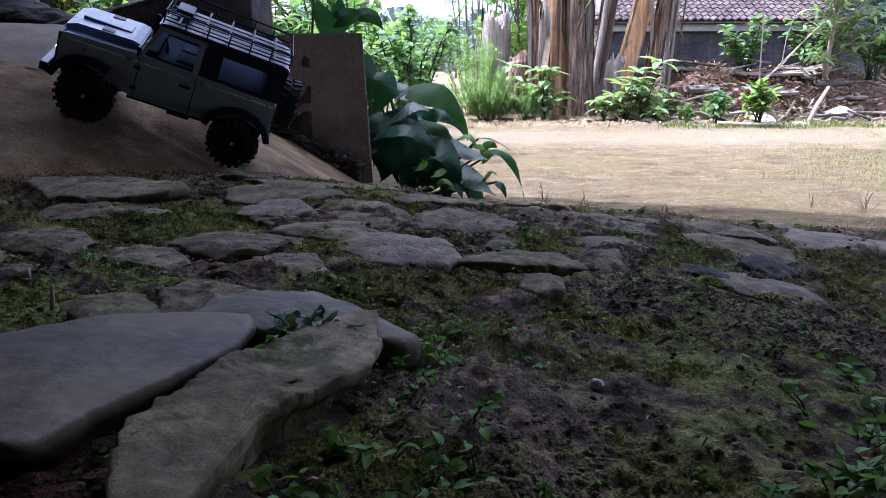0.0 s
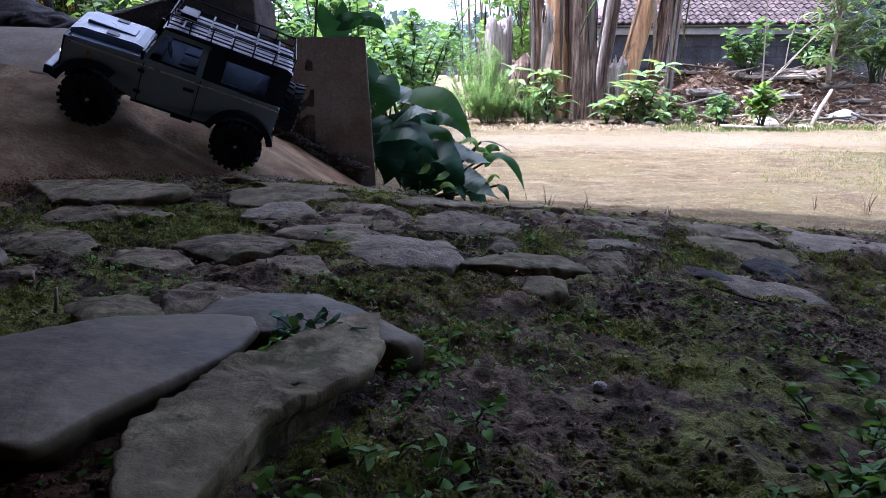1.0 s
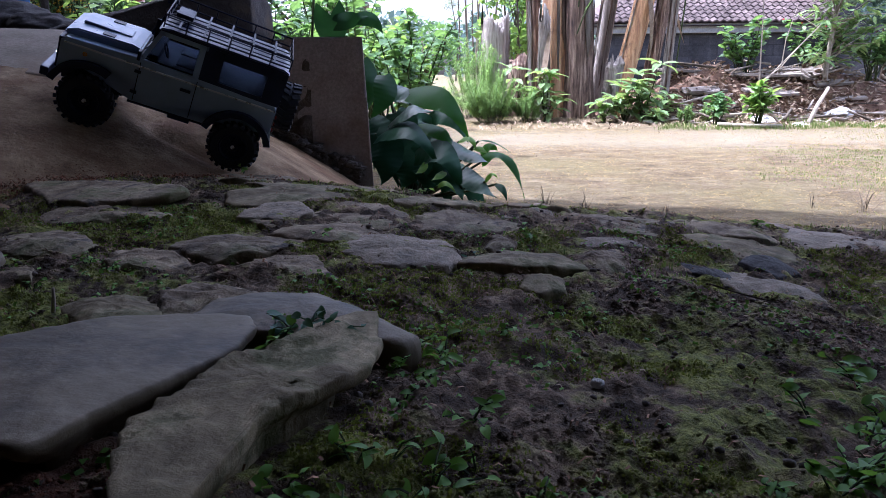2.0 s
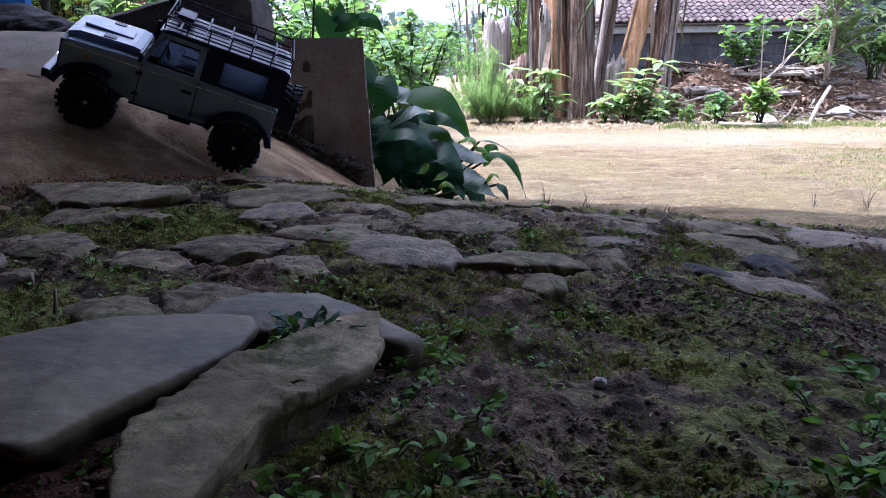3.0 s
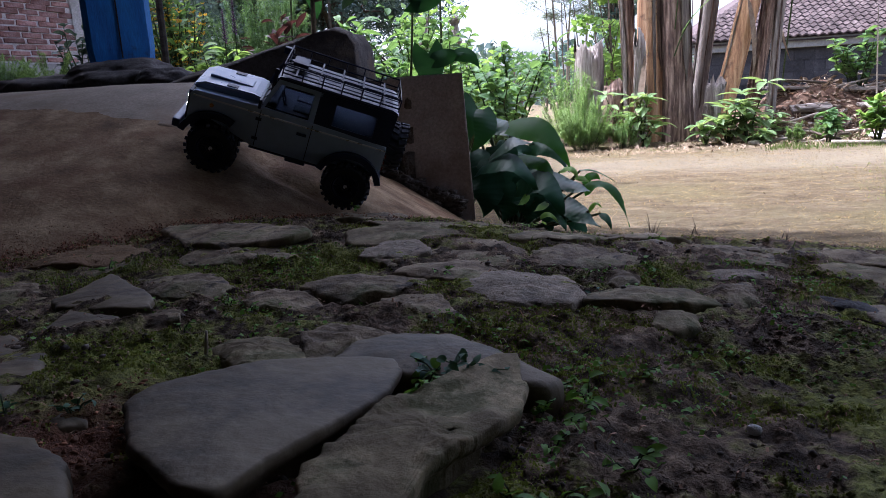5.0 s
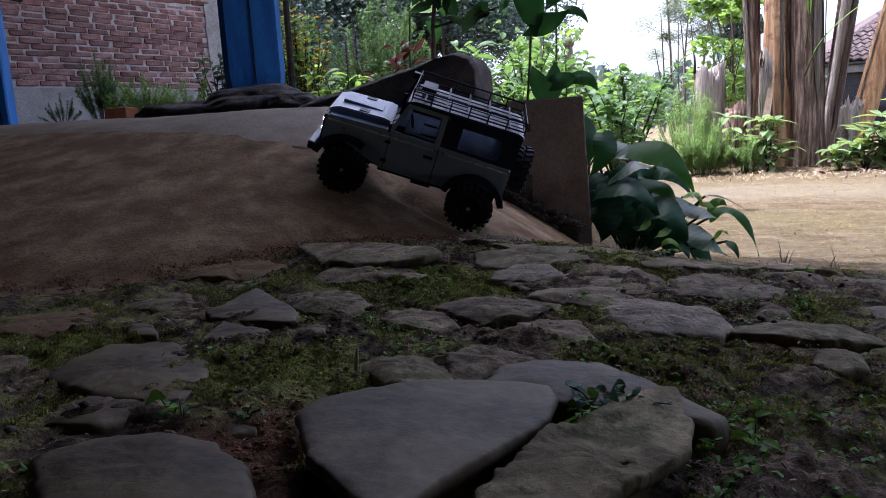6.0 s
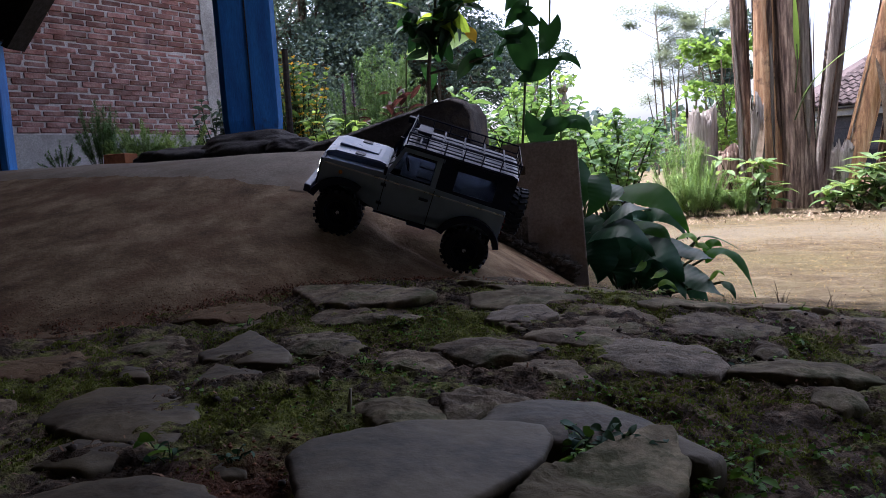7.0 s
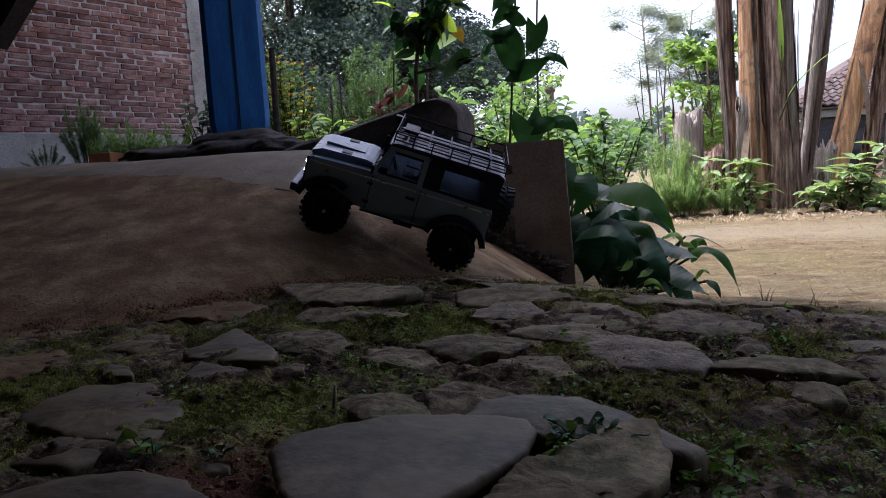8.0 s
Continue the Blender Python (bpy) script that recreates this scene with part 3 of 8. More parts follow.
def build_ground():
    xs = axis([(-90, -20, 14), (-20, -5, 1.5), (-5, -1.2, 0.12), (-1.2, -0.55, 0.012), (-0.55, -0.3, 0.005), (-0.3, 0.35, 0.0034), (0.35, 0.6, 0.006), (0.6, 1.3, 0.015), (1.3, 4, 0.06), (4, 14, 0.7), (14, 90, 12)])
    ys = axis([(-12, -0.5, 1.2), (-0.5, 0.08, 0.05), (0.08, 0.62, 0.0036), (0.62, 0.9, 0.006), (0.9, 1.3, 0.009), (1.3, 2.4, 0.02), (2.4, 5.5, 0.06), (5.5, 14, 0.7), (14, 130, 10)])
    v, f, gx, gy = sheet(xs, ys, ground_z)
    me = bpy.data.meshes.new("ground")
    me.vertices.add(len(v))
    me.vertices.foreach_set("co", v.ravel())
    me.loops.add(f.size)
    me.loops.foreach_set("vertex_index", f.ravel().astype(np.int32))
    me.polygons.add(len(f))
    me.polygons.foreach_set("loop_start", np.arange(0, f.size, 4, dtype=np.int32))
    me.update(calc_edges=True)
    smooth(me)
    me.materials.append(SOIL)
    a = me.attributes.new("straw", "FLOAT", "POINT")
    dry = straw_part(gx, gy) * np.clip(1 - (gy - 4.25 - 0.5 * fbm(gx * 2, gy * 2, 8)) / 0.6, 0.25, 1)
    a.data.foreach_set("value", dry)
    ms = me.attributes.new("moss", "FLOAT", "POINT")
    rich = sum(np.exp(-(((gx - x) / w) ** 2 + ((gy - y) / d) ** 2)) for x, y, w, d in MOSSY)
    ms.data.foreach_set("value", np.clip(rich * (1 + 0.8 * fbm(gx * 18, gy * 18, 12)), 0, 1))
    r = me.attributes.new("red", "FLOAT", "POINT")
    foot = np.clip(1 - np.abs(gy - foot_line(gx) + 0.01) / 0.10, 0, 1) * np.clip((-gx - 0.24) / 0.15, 0, 1)
    crumbs = np.exp(-(((gx + 0.135) / 0.05) ** 2 + ((gy - 0.165) / 0.05) ** 2)) + np.exp(-(((gx + 0.215) / 0.035) ** 2 + ((gy - 0.235) / 0.05) ** 2))
    r.data.foreach_set("value", np.clip(foot * (0.6 + 0.9 * fbm(gx * 14, gy * 14, 9)) + crumbs, 0, 0.85))
    return tagged(new("ground", me), "dark mossy soil turning to a dry sandy yard", "ground", "", "structure")


ground = build_ground()


# ---- concrete ramp and terrace ----
def ramp_height(x, y):
    x, y = np.asarray(x, float), np.asarray(y, float)
    right = 0.071 - 0.4655 * (x + 0.317) + 0.229 * np.minimum(y - 1.01, 0.13) - 0.16 * np.maximum(y - 1.14, 0)
    right = right + 0.8 * np.maximum(-0.60 - x, 0) - 0.16 * np.clip(x + 0.35, 0, 0.16) * np.clip((y - 1.03) / 0.1, 0, 1)
    front = 0.088 + 0.30 * (y - foot_line(x))
    top = 0.276 + 0.012 * np.maximum(-0.188 - x, 0)
    return smin(smin(right, front, 0.012), top, 0.035)


CRACK = [(-0.297, 1.026), (-0.36, 1.016), (-0.41, 1.018), (-0.45, 1.046), (-0.462, 1.135), (-0.60, 1.37), (-0.66, 1.58)]


def along_crack(x, y):
    """Distance from the crack between the ramp's two slopes."""
    best = np.full(np.shape(x), 9.0)
    for (ax, ay), (bx, by) in zip(CRACK, CRACK[1:]):
        t = np.clip(((x - ax) * (bx - ax) + (y - ay) * (by - ay)) / ((bx - ax) ** 2 + (by - ay) ** 2), 0, 1)
        best = np.minimum(best, np.hypot(x - ax - t * (bx - ax), y - ay - t * (by - ay)))
    return best


def ramp_z(x, y):
    z = ramp_height(x, y) + 0.004 * fbm(x * 6, y * 6, 21) + 0.0007 * fbm(x * 45, y * 45, 22, 3)
    w = 0.016 + 0.024 * vnoise(x * 24, y * 24, 23)
    z = z - (0.011 + 0.015 * np.clip((y - 1.05) / 0.1, 0, 1)) * np.clip(1 - along_crack(x + 0.02 * fbm(x * 25, y * 25, 24), y) / w, 0, 1)
    return z


v, f, _, _ = sheet(axis([(-3.2, -1.3, 0.06), (-1.3, -0.14, 0.0085)]), axis([(0.55, 1.665, 0.0085)]), ramp_z)
ramp = tagged(new("ramp", from_arrays("ramp", v, f, CONCRETE)), "worn brownish concrete ramp with a long crack", "ramp", "", "structure")


def part_from(name, v, f, material, parent, label="", shade=True):
    ob = new(name, from_arrays(name, v, f, material, shade))
    ob.parent = parent
    return tagged(ob, label)



def build_screed():
    """Smoother top coat over the upper ramp, broken off along a crack."""
    xs, ys = axis([(-3.0, -1.3, 0.05), (-1.3, -0.44, 0.0085)]), axis([(1.0, 1.66, 0.0085)])
    gx, gy = np.meshgrid(xs, ys)
    low = np.interp(gx, (-1.6, -1.05, -0.75, -0.60, -0.50, -0.46), (1.13, 1.10, 1.072, 1.040, 1.095, 1.135)) + 0.012 * fbm(gx * 16, gy * 16, 31)
    side = np.interp(gy, (1.04, 1.135, 1.37, 1.58), (-0.46, -0.475, -0.615, -0.675)) + 0.015 * fbm(gx * 20, gy * 20, 32)
    keep = (gy > low) & (gx < side)
    z = ramp_z(gx, gy) - 0.0012 + 0.0024 * np.clip(np.minimum(gy - low, side - gx) / np.where(gx < -0.62, 0.05, 0.012), 0, 1) + 0.0007 * fbm(gx * 40, gy * 40, 33)
    n = len(xs)
    k = (np.arange(len(ys) - 1)[:, None] * n + np.arange(n - 1)[None]).ravel()
    q = np.stack([k, k + 1, k + n + 1, k + n], 1)
    q = q[keep.ravel()[q].all(1)]
    ob = part_from("screed", np.stack([gx.ravel(), gy.ravel(), z.ravel()], 1), q, SCREED, ramp, "smoother grey-brown top coat")
    m = ob.modifiers.new("thick", "SOLIDIFY")
    m.thickness, m.offset = 0.002, -1.0


build_screed()


def build_terrace():
    t = thing("terrace", pose(0, 0, 0), "raised concrete terrace edge with crumbling dark plaster", "terrace", "", "structure")
    bm = bmesh.new()
    a = [bm.verts.new(p) for p in ((-5.5, 1.65, -0.3), (-0.163, 1.65, -0.3), (-0.189, 1.65, 0.268), (-0.6, 1.65, 0.272), (-5.5, 1.65, 0.33))]
    b = [bm.verts.new((x - 0.16 * (x > -1), 2.55, z)) for x, _, z in [v.co for v in a]]
    bm.faces.new(a)
    bm.faces.new(b[::-1])
    for i in range(5):
        bm.faces.new((a[i], b[i], b[(i + 1) % 5], a[(i + 1) % 5]))
    bmesh.ops.recalc_face_normals(bm, faces=bm.faces)
    part("core", bm, RUBBLE, t, "broken dark rubble core")
    # plaster skin on the front, its torn edge running up to the top
    xs, zs = np.arange(-0.80, -0.150, 0.0065), np.arange(-0.2, 0.281, 0.0065)
    gx, gzz = np.meshgrid(xs, zs)
    torn = -0.375 - (0.278 - gzz) * 1.35 + 0.045 * fbm(gx * 22, gzz * 22, 41)
    endx = -0.186 - (gzz - 0.27) * 0.046
    keep = (gx > torn) & (gx < endx + 0.011)
    gx = np.minimum(gx, endx + 0.004)
    yy = 1.636 + 0.0025 * fbm(gx * 9, gzz * 9, 42)
    nx = len(xs)
    v = np.stack([gx.ravel(), yy.ravel(), gzz.ravel()], 1)
    f = []
    kr = keep.ravel()
    for j in range(len(zs) - 1):
        for i in range(nx - 1):
            q = (j * nx + i, j * nx + i + 1, (j + 1) * nx + i + 1, (j + 1) * nx + i)
            if kr[list(q)].all():
                f.append(q)
    ob = part_from("plaster_face", v, f, PLASTER, t, "smooth brown plaster skin")
    s = ob.modifiers.new("thick", "SOLIDIFY")
    s.thickness, s.offset = 0.004, -1.0
    # rough broken band
    xs, zs = np.arange(-1.0, -0.30, 0.008), np.arange(0.02, 0.279, 0.008)
    gx, gzz = np.meshgrid(xs, zs)
    yy = 1.645 + 0.03 * fbm(gx * 11, gzz * 11, 43) + 0.016 * fbm(gx * 40, gzz * 40, 44) - 0.012
    v = np.stack([gx.ravel(), yy.ravel(), gzz.ravel()], 1)
    nx = len(xs)
    i = (np.arange(len(zs) - 1)[:, None] * nx + np.arange(nx - 1)[None]).ravel()
    part_from("rubble_face", v, np.stack([i, i + 1, i + nx + 1, i + nx], 1), RUBBLE, t, "rough broken rubble")
    return t


terrace = build_terrace()


def lump(bm, c, r, seed, squash=(1, 1, 0.7), sub=2, rough=0.35):
    """A rough stone lump."""
    q = bmesh.ops.create_icosphere(bm, subdivisions=sub, radius=1.0)
    for w in q["verts"]:
        d = 1 + rough * noise.fractal(w.co * 1.3 + Vector((seed * 3.1, seed, 0)), 1.0, 2.0, 3)
        w.co = Vector((w.co.x * squash[0] * d * r, w.co.y * squash[1] * d * r, w.co.z * squash[2] * d * r)) + Vector(c)


def rubble_band():
    """Crumbled concrete where the plaster meets the ramp, and pale broken mortar at the top."""
    bm = bmesh.new()
    for k in range(300):
        s = k / 299
        x = -0.47 + 0.275 * s + rnd(-0.015, 0.015)
        lump(bm, (x, 1.622 + rnd(-0.012, 0.008), 0.096 - 0.122 * s + rnd(-0.022, 0.018)), rnd(0.004, 0.015), k, (1.3, 0.6, 0.7), 1, 0.9)
    part("crumbled_edge", bm, RUBBLE, terrace, "crumbled dark edge", True)
    bm = bmesh.new()
    for k in range(26):
        s = rnd(0, 1)
        lump(bm, (-0.385 - 0.10 * s + rnd(-0.02, 0.02), 1.634 + rnd(-0.006, 0.004), 0.272 - 0.07 * s + rnd(-0.012, 0.006)), rnd(0.006, 0.014), 100 + k, (1, 0.5, 0.8), 1)
    part("broken_mortar", bm, PALE, terrace, "pale broken mortar", True)


rubble_band()


# ---- stones of the path ----
pavement = thing("pavement", pose(0, 0, 0), "uneven path of flat grey field stones in moss", "stone path", "", "structure")


def stone_rings(radius, h, seed, sides=46, dome=0.25, rough=0.22, undercut=1.0, sink=1.0, chips=1.0):
    """A flat stone: radius(angle) gives its outline; top uneven, edges chipped and here and there sunk in the soil."""
    bm = bmesh.new()
    rings = []
    fine = sides > 60
    inner = [(q, 1) for q in ((0.1, 0.2, 0.3, 0.4, 0.5, 0.59, 0.67, 0.74, 0.8, 0.85, 0.89) if fine else (0.2, 0.38, 0.54, 0.68, 0.79, 0.87))]
    wild = min(1.0, rough * 6)
    dice = random.Random(seed * 13 + 5)
    reach = sum(radius(k * 0.7854) for k in range(8)) / 8
    planes = [(math.cos(a) / reach, math.sin(a) / reach, dice.uniform(1.1, 1.35), dice.uniform(0.35, 0.95)) for a in (dice.uniform(0, 6.283) for _ in range(5))]
    rim = [(0.93, 0.98), (0.965, 0.93), (0.988, 0.75), (1.0, 0.25), (undercut, -0.5), (undercut * 0.97, -2.6)]
    if undercut < 0.92 and h > 0.012:
        rim = [(0.96, 1.0), (0.985, 0.98), (0.997, 0.93), (1.0, 0.85), (0.985, 0.74), (0.92, 0.60), (0.5 + undercut / 2, 0.5), (undercut, 0.3), (undercut * 0.9, -2.6)]
    for r, top in inner + rim:
        ring = []
        for k in range(sides):
            a = 2 * math.pi * k / sides
            ca, sa = math.cos(a), math.sin(a)
            rr = radius(a) * r
            x, y = rr * ca, rr * sa
            low = noise.noise(Vector((x * 13 + seed * 3.7, y * 13, seed)))
            n = noise.fractal(Vector((x * 34 + seed * 7.3, y * 34, seed)), 0.8, 2.0, 5)
            n2 = noise.fractal(Vector((x * 120 + seed, y * 120, seed * 2.0)), 1.0, 2.0, 3)
            shelf = 0.07 * h * math.floor(2.6 * noise.noise(Vector((x * 15 + seed, y * 26, seed * 3.0))) + 0.5) * (rough > 0.1)
            down = sink * max(0.0, noise.noise(Vector((1.4 * ca + seed * 2.3, 1.4 * sa, seed))) + 0.12) * 1.9 * h * r**3
            relief = min(h, 0.011) * (rough * 1.7 * n + 0.55 * low * wild) + 0.0011 * n2 * wild
            chip = min([1.0] + [o - g * (x * px + y * py) for px, py, o, g in planes])
            z = h * (top - dome * r * r * (top > 0.05) - (1 - chip) * wild * chips) + (shelf + relief) * (1 if top > 0.4 else 0.4) - down * (1 if top > -0.6 else 0.5)
            j = 1 + (0.09 * n + 0.03 * n2) * wild * (r > 0.9)
            ring.append(bm.verts.new((x * j, y * j, z)))
        rings.append(ring)
    mid = bm.verts.new((0, 0, sum(w.co.z for w in rings[0]) / sides))
    for k in range(sides):
        bm.faces.new((mid, rings[0][k], rings[0][(k + 1) % sides]))
    for a, b in zip(rings, rings[1:]):
        for k in range(sides):
            bm.faces.new((a[k], b[k], b[(k + 1) % sides], a[(k + 1) % sides]))
    return bm


def settle(x, y, turn, lift=0.0, tilt=(0, 0)):
    """Pose of a stone lying on the slope at (x, y)."""
    e = 0.03
    n = Vector((-float(base_ground(x + e, y) - base_ground(x - e, y)) / (2 * e) + tilt[0], -float(base_ground(x, y + e) - base_ground(x, y - e)) / (2 * e) + tilt[1], 1)).normalized()
    q = Vector((0, 0, 1)).rotation_difference(n).to_matrix().to_4x4()
    return Matrix.Translation((x, y, float(base_ground(x, y)) + lift)) @ q @ Matrix.Rotation(radians(turn), 4, "Z")


STONES = [0]
LAID, OUTLINES = [], []


def poly_radius(pts, k, wobble=1.0):
    """The outline's distance from the middle along each direction."""

    def radius(a):
        best = 0.0
        dx, dy = math.cos(a), math.sin(a)
        for (x0, y0), (x1, y1) in zip(pts, pts[1:] + pts[:1]):
            ex, ey = x1 - x0, y1 - y0
            den = dx * ey - dy * ex
            if abs(den) < 1e-12:
                continue
            t, u = (x0 * ey - y0 * ex) / den, (x0 * dy - y0 * dx) / den
            if t > 0 and -0.001 <= u <= 1.001:
                best = max(best, t)
        return (best or 0.01) * (1 + wobble * (0.05 * noise.noise(Vector((5 * dx + k, 5 * dy, k))) + 0.03 * noise.noise(Vector((13 * dx + k, 13 * dy, k)))))

    return radius


def stone(x, y, lx, ly, turn, h, tilt=(0, 0), material=None, square=2.8, label="", lift=-0.0026, dome=0.10):
    STONES[0] += 1
    k = STONES[0]
    LAID.append((x, y, 0.55 * max(lx, ly)))
    rng = random.Random(k * 7 + 1)
    grow = 1.12 if y < 0.55 else 1.24
    h, lx, ly = h * 0.46, lx * grow, ly * grow
    n = rng.randint(6, 9)
    angs = [(2 * math.pi * (i + rng.uniform(-0.28, 0.28)) / n) for i in range(n)]
    rads = []
    for a in angs:
        c, s = abs(math.cos(a)) / (lx / 2), abs(math.sin(a)) / (ly / 2)
        rads.append((c**square + s**square) ** (-1 / square) * rng.uniform(0.80, 1.14))
    pts = [(r * math.cos(a), r * math.sin(a)) for a, r in zip(angs, rads)]

    radius = poly_radius(pts, k)
    OUTLINES.append((x, y, [radius(q * 0.0982 - radians(turn)) for q in range(64)]))
    tilt = (tilt[0] + rng.uniform(-0.05, 0.05), tilt[1] + rng.uniform(-0.05, 0.05))
    return part("stone", stone_rings(radius, h, k, 46, 0.3 if material == SMOOTH else dome, 0.07 if material == SMOOTH else 0.2), material or STONE, pavement, label, True, settle(x, y, turn, lift, tilt))


def outline_stone(points, h, material, label="", dome=0.2, tilt=(0, 0), lift=0.0, rough=0.16, undercut=1.0, sink=0.5, sides=80):
    """A stone whose outline in plan is given."""
    STONES[0] += 1
    cx, cy = sum(p[0] for p in points) / len(points), sum(p[1] for p in points) / len(points)
    radius = poly_radius([(1.03 * (x - cx), 1.03 * (y - cy)) for x, y in points], STONES[0], 0.6 if sides > 85 else 1.4)
    OUTLINES.append((cx, cy, [radius(q * 0.0982) for q in range(64)]))
    LAID.append((cx, cy, 0.9 * max(math.hypot(x - cx, y - cy) for x, y in points)))
    return part("stone", stone_rings(radius, h, STONES[0] + 3, sides, dome, rough, undercut, min(sink, 0.25) if material == SMOOTH else sink, 0.0 if sides > 100 or material == SMOOTH else 1.0), material, pavement, label, True, settle(cx, cy, 0, lift - (0.45 * h if sink >= 0.3 else 0.25 * h if h < 0.0102 else 0.0), tilt))


outline_stone([(-0.186, 0.235), (-0.187, 0.256), (-0.171, 0.275), (-0.150, 0.292), (-0.120, 0.304), (-0.094, 0.307), (-0.087, 0.295), (-0.087, 0.266), (-0.101, 0.230), (-0.114, 0.202), (-0.121, 0.178), (-0.136, 0.180), (-0.164, 0.203)],
              0.02, SMOOTH, "large smooth pale grey flagstone", 0.10, (0.02, 0.0), 0.0, 0.03, 0.78, 0.0, 110)
outline_stone([(-0.079, 0.264), (-0.063, 0.286), (-0.046, 0.317), (-0.036, 0.322), (-0.030, 0.285), (-0.031, 0.261), (-0.040, 0.236), (-0.051, 0.216), (-0.061, 0.200), (-0.064, 0.178), (-0.066, 0.160), (-0.071, 0.148), (-0.083, 0.150), (-0.094, 0.178), (-0.101, 0.195), (-0.096, 0.221), (-0.088, 0.249)],
              0.0175, ROUGH, "thick rough grey stone with a broken dark face", 0.0, (0, 0), 0.0, 0.13, 0.55, 0.0, 130)
outline_stone([(-0.128, 0.315), (-0.124, 0.350), (-0.107, 0.365), (-0.070, 0.367), (-0.043, 0.345), (-0.013, 0.312), (-0.020, 0.300), (-0.052, 0.298), (-0.092, 0.302)],
              0.016, SMOOTH, "rounded grey stone behind the flagstone", 0.35, (0, 0), 0.0, 0.05, 1.0, 0.0, 90)
outline_stone([(-0.164, 0.380), (-0.150, 0.408), (-0.123, 0.438), (-0.106, 0.410), (-0.092, 0.378), (-0.111, 0.367), (-0.133, 0.358), (-0.136, 0.324), (-0.155, 0.353)],
              0.0101, STONE, "upturned grey stone with a chipped face", 0.1, (0.05, 0.08), 0.0, 0.16, 0.9, 0.3, 90)
outline_stone([(-0.216, 0.365), (-0.214, 0.384), (-0.172, 0.392), (-0.156, 0.365), (-0.143, 0.329), (-0.166, 0.319), (-0.196, 0.341)],
              0.0086, ROUGH, "low rough stone with a dark undercut side", 0.1, (0, 0.03), 0.0, 0.16, 0.8, 0.3, 90)
outline_stone([(-0.146, 0.452), (-0.136, 0.484), (-0.092, 0.487), (-0.069, 0.449), (-0.099, 0.440), (-0.120, 0.453)],
              0.0058, STONE, "", 0.1, (0, 0), 0.0, 0.16, 0.95, 0.7, 70)
outline_stone([(-0.206, 0.508), (-0.200, 0.538), (-0.157, 0.565), (-0.113, 0.542), (-0.105, 0.515), (-0.141, 0.488), (-0.162, 0.476), (-0.187, 0.490)],
              0.0065, STONE, "", 0.1, (0, 0), 0.0, 0.16, 0.95, 0.7, 70)
outline_stone([(-0.085, 0.514), (-0.083, 0.553), (-0.061, 0.568), (0.002, 0.558), (0.014, 0.516), (0.002, 0.486), (-0.034, 0.476), (-0.059, 0.485)],
              0.0072, PALESTONE, "flat pale grey stone", 0.15, (0, -0.03), 0.0, 0.12, 0.95, 0.5, 80)
outline_stone([(0.010, 0.499), (0.016, 0.527), (0.052, 0.542), (0.097, 0.536), (0.111, 0.504), (0.072, 0.489), (0.027, 0.489)],
              0.0065, ROUGH, "long dark ledge stone", 0.1, (0, 0.03), 0.0, 0.12, 0.9, 0.2, 80)
outline_stone([(0.048, 0.437), (0.064, 0.488), (0.083, 0.493), (0.083, 0.443), (0.064, 0.428)],
              0.0072, ROUGH, "small dark wedge stone", 0.1, (0.12, 0.1), 0.0, 0.16, 0.9, 0.2, 60)
outline_stone([(-0.462, 0.755), (-0.447, 0.777), (-0.344, 0.745), (-0.255, 0.692), (-0.263, 0.661), (-0.335, 0.640), (-0.384, 0.664)],
              0.0086, STONE, "long slab at the foot of the ramp", 0.05, (0, 0), 0.004, 0.12, 0.9, 0.4, 80)
outline_stone([(-0.376, 0.622), (-0.356, 0.660), (-0.285, 0.661), (-0.244, 0.616), (-0.293, 0.606), (-0.347, 0.593)],
              0.0072, STONE, "", 0.1, (0, 0), 0.0, 0.16, 0.95, 0.7, 70)
outline_stone([(-0.400, 0.583), (-0.350, 0.580), (-0.307, 0.563), (-0.279, 0.536), (-0.282, 0.507), (-0.334, 0.509)],
              0.0058, STONE, "", 0.1, (0, 0), 0.0, 0.16, 0.95, 0.7, 70)
outline_stone([(-0.241, 0.473), (-0.244, 0.499), (-0.223, 0.508), (-0.178, 0.475), (-0.193, 0.453), (-0.228, 0.455)],
              0.0050, STONE, "", 0.1, (0, 0), 0.0, 0.16, 0.95, 0.7, 70)
outline_stone([(-0.174, 0.606), (-0.157, 0.625), (-0.109, 0.582), (-0.115, 0.562), (-0.151, 0.579)],
              0.0058, STONE, "", 0.1, (0, 0), 0.0, 0.16, 0.95, 0.7, 70)
outline_stone([(0.361, 0.727), (0.411, 0.801), (0.480, 0.805), (0.531, 0.777), (0.501, 0.731), (0.416, 0.713), (0.375, 0.704)],
              0.0072, PALESTONE, "broad pale slab beside the yard", 0.1, (0, 0), 0.0, 0.1, 0.95, 0.4, 70)
outline_stone([(0.268, 0.610), (0.300, 0.644), (0.330, 0.636), (0.325, 0.603), (0.291, 0.577), (0.276, 0.589)],
              0.0086, BASALT, "dark tilted stone in the soil", 0.1, (0.1, 0), 0.0, 0.14, 0.9, 0.2, 60)
outline_stone([(0.093, 0.584), (0.110, 0.611), (0.178, 0.637), (0.219, 0.646), (0.188, 0.614), (0.136, 0.590)],
              0.0065, PALESTONE, "", 0.1, (0, 0), 0.0, 0.12, 0.95, 0.6, 60)
outline_stone([(0.111, 0.545), (0.134, 0.580), (0.152, 0.577), (0.145, 0.527), (0.120, 0.519)],
              0.0086, STONE, "", 0.1, (0, 0), 0.0, 0.16, 0.95, 0.7, 70)
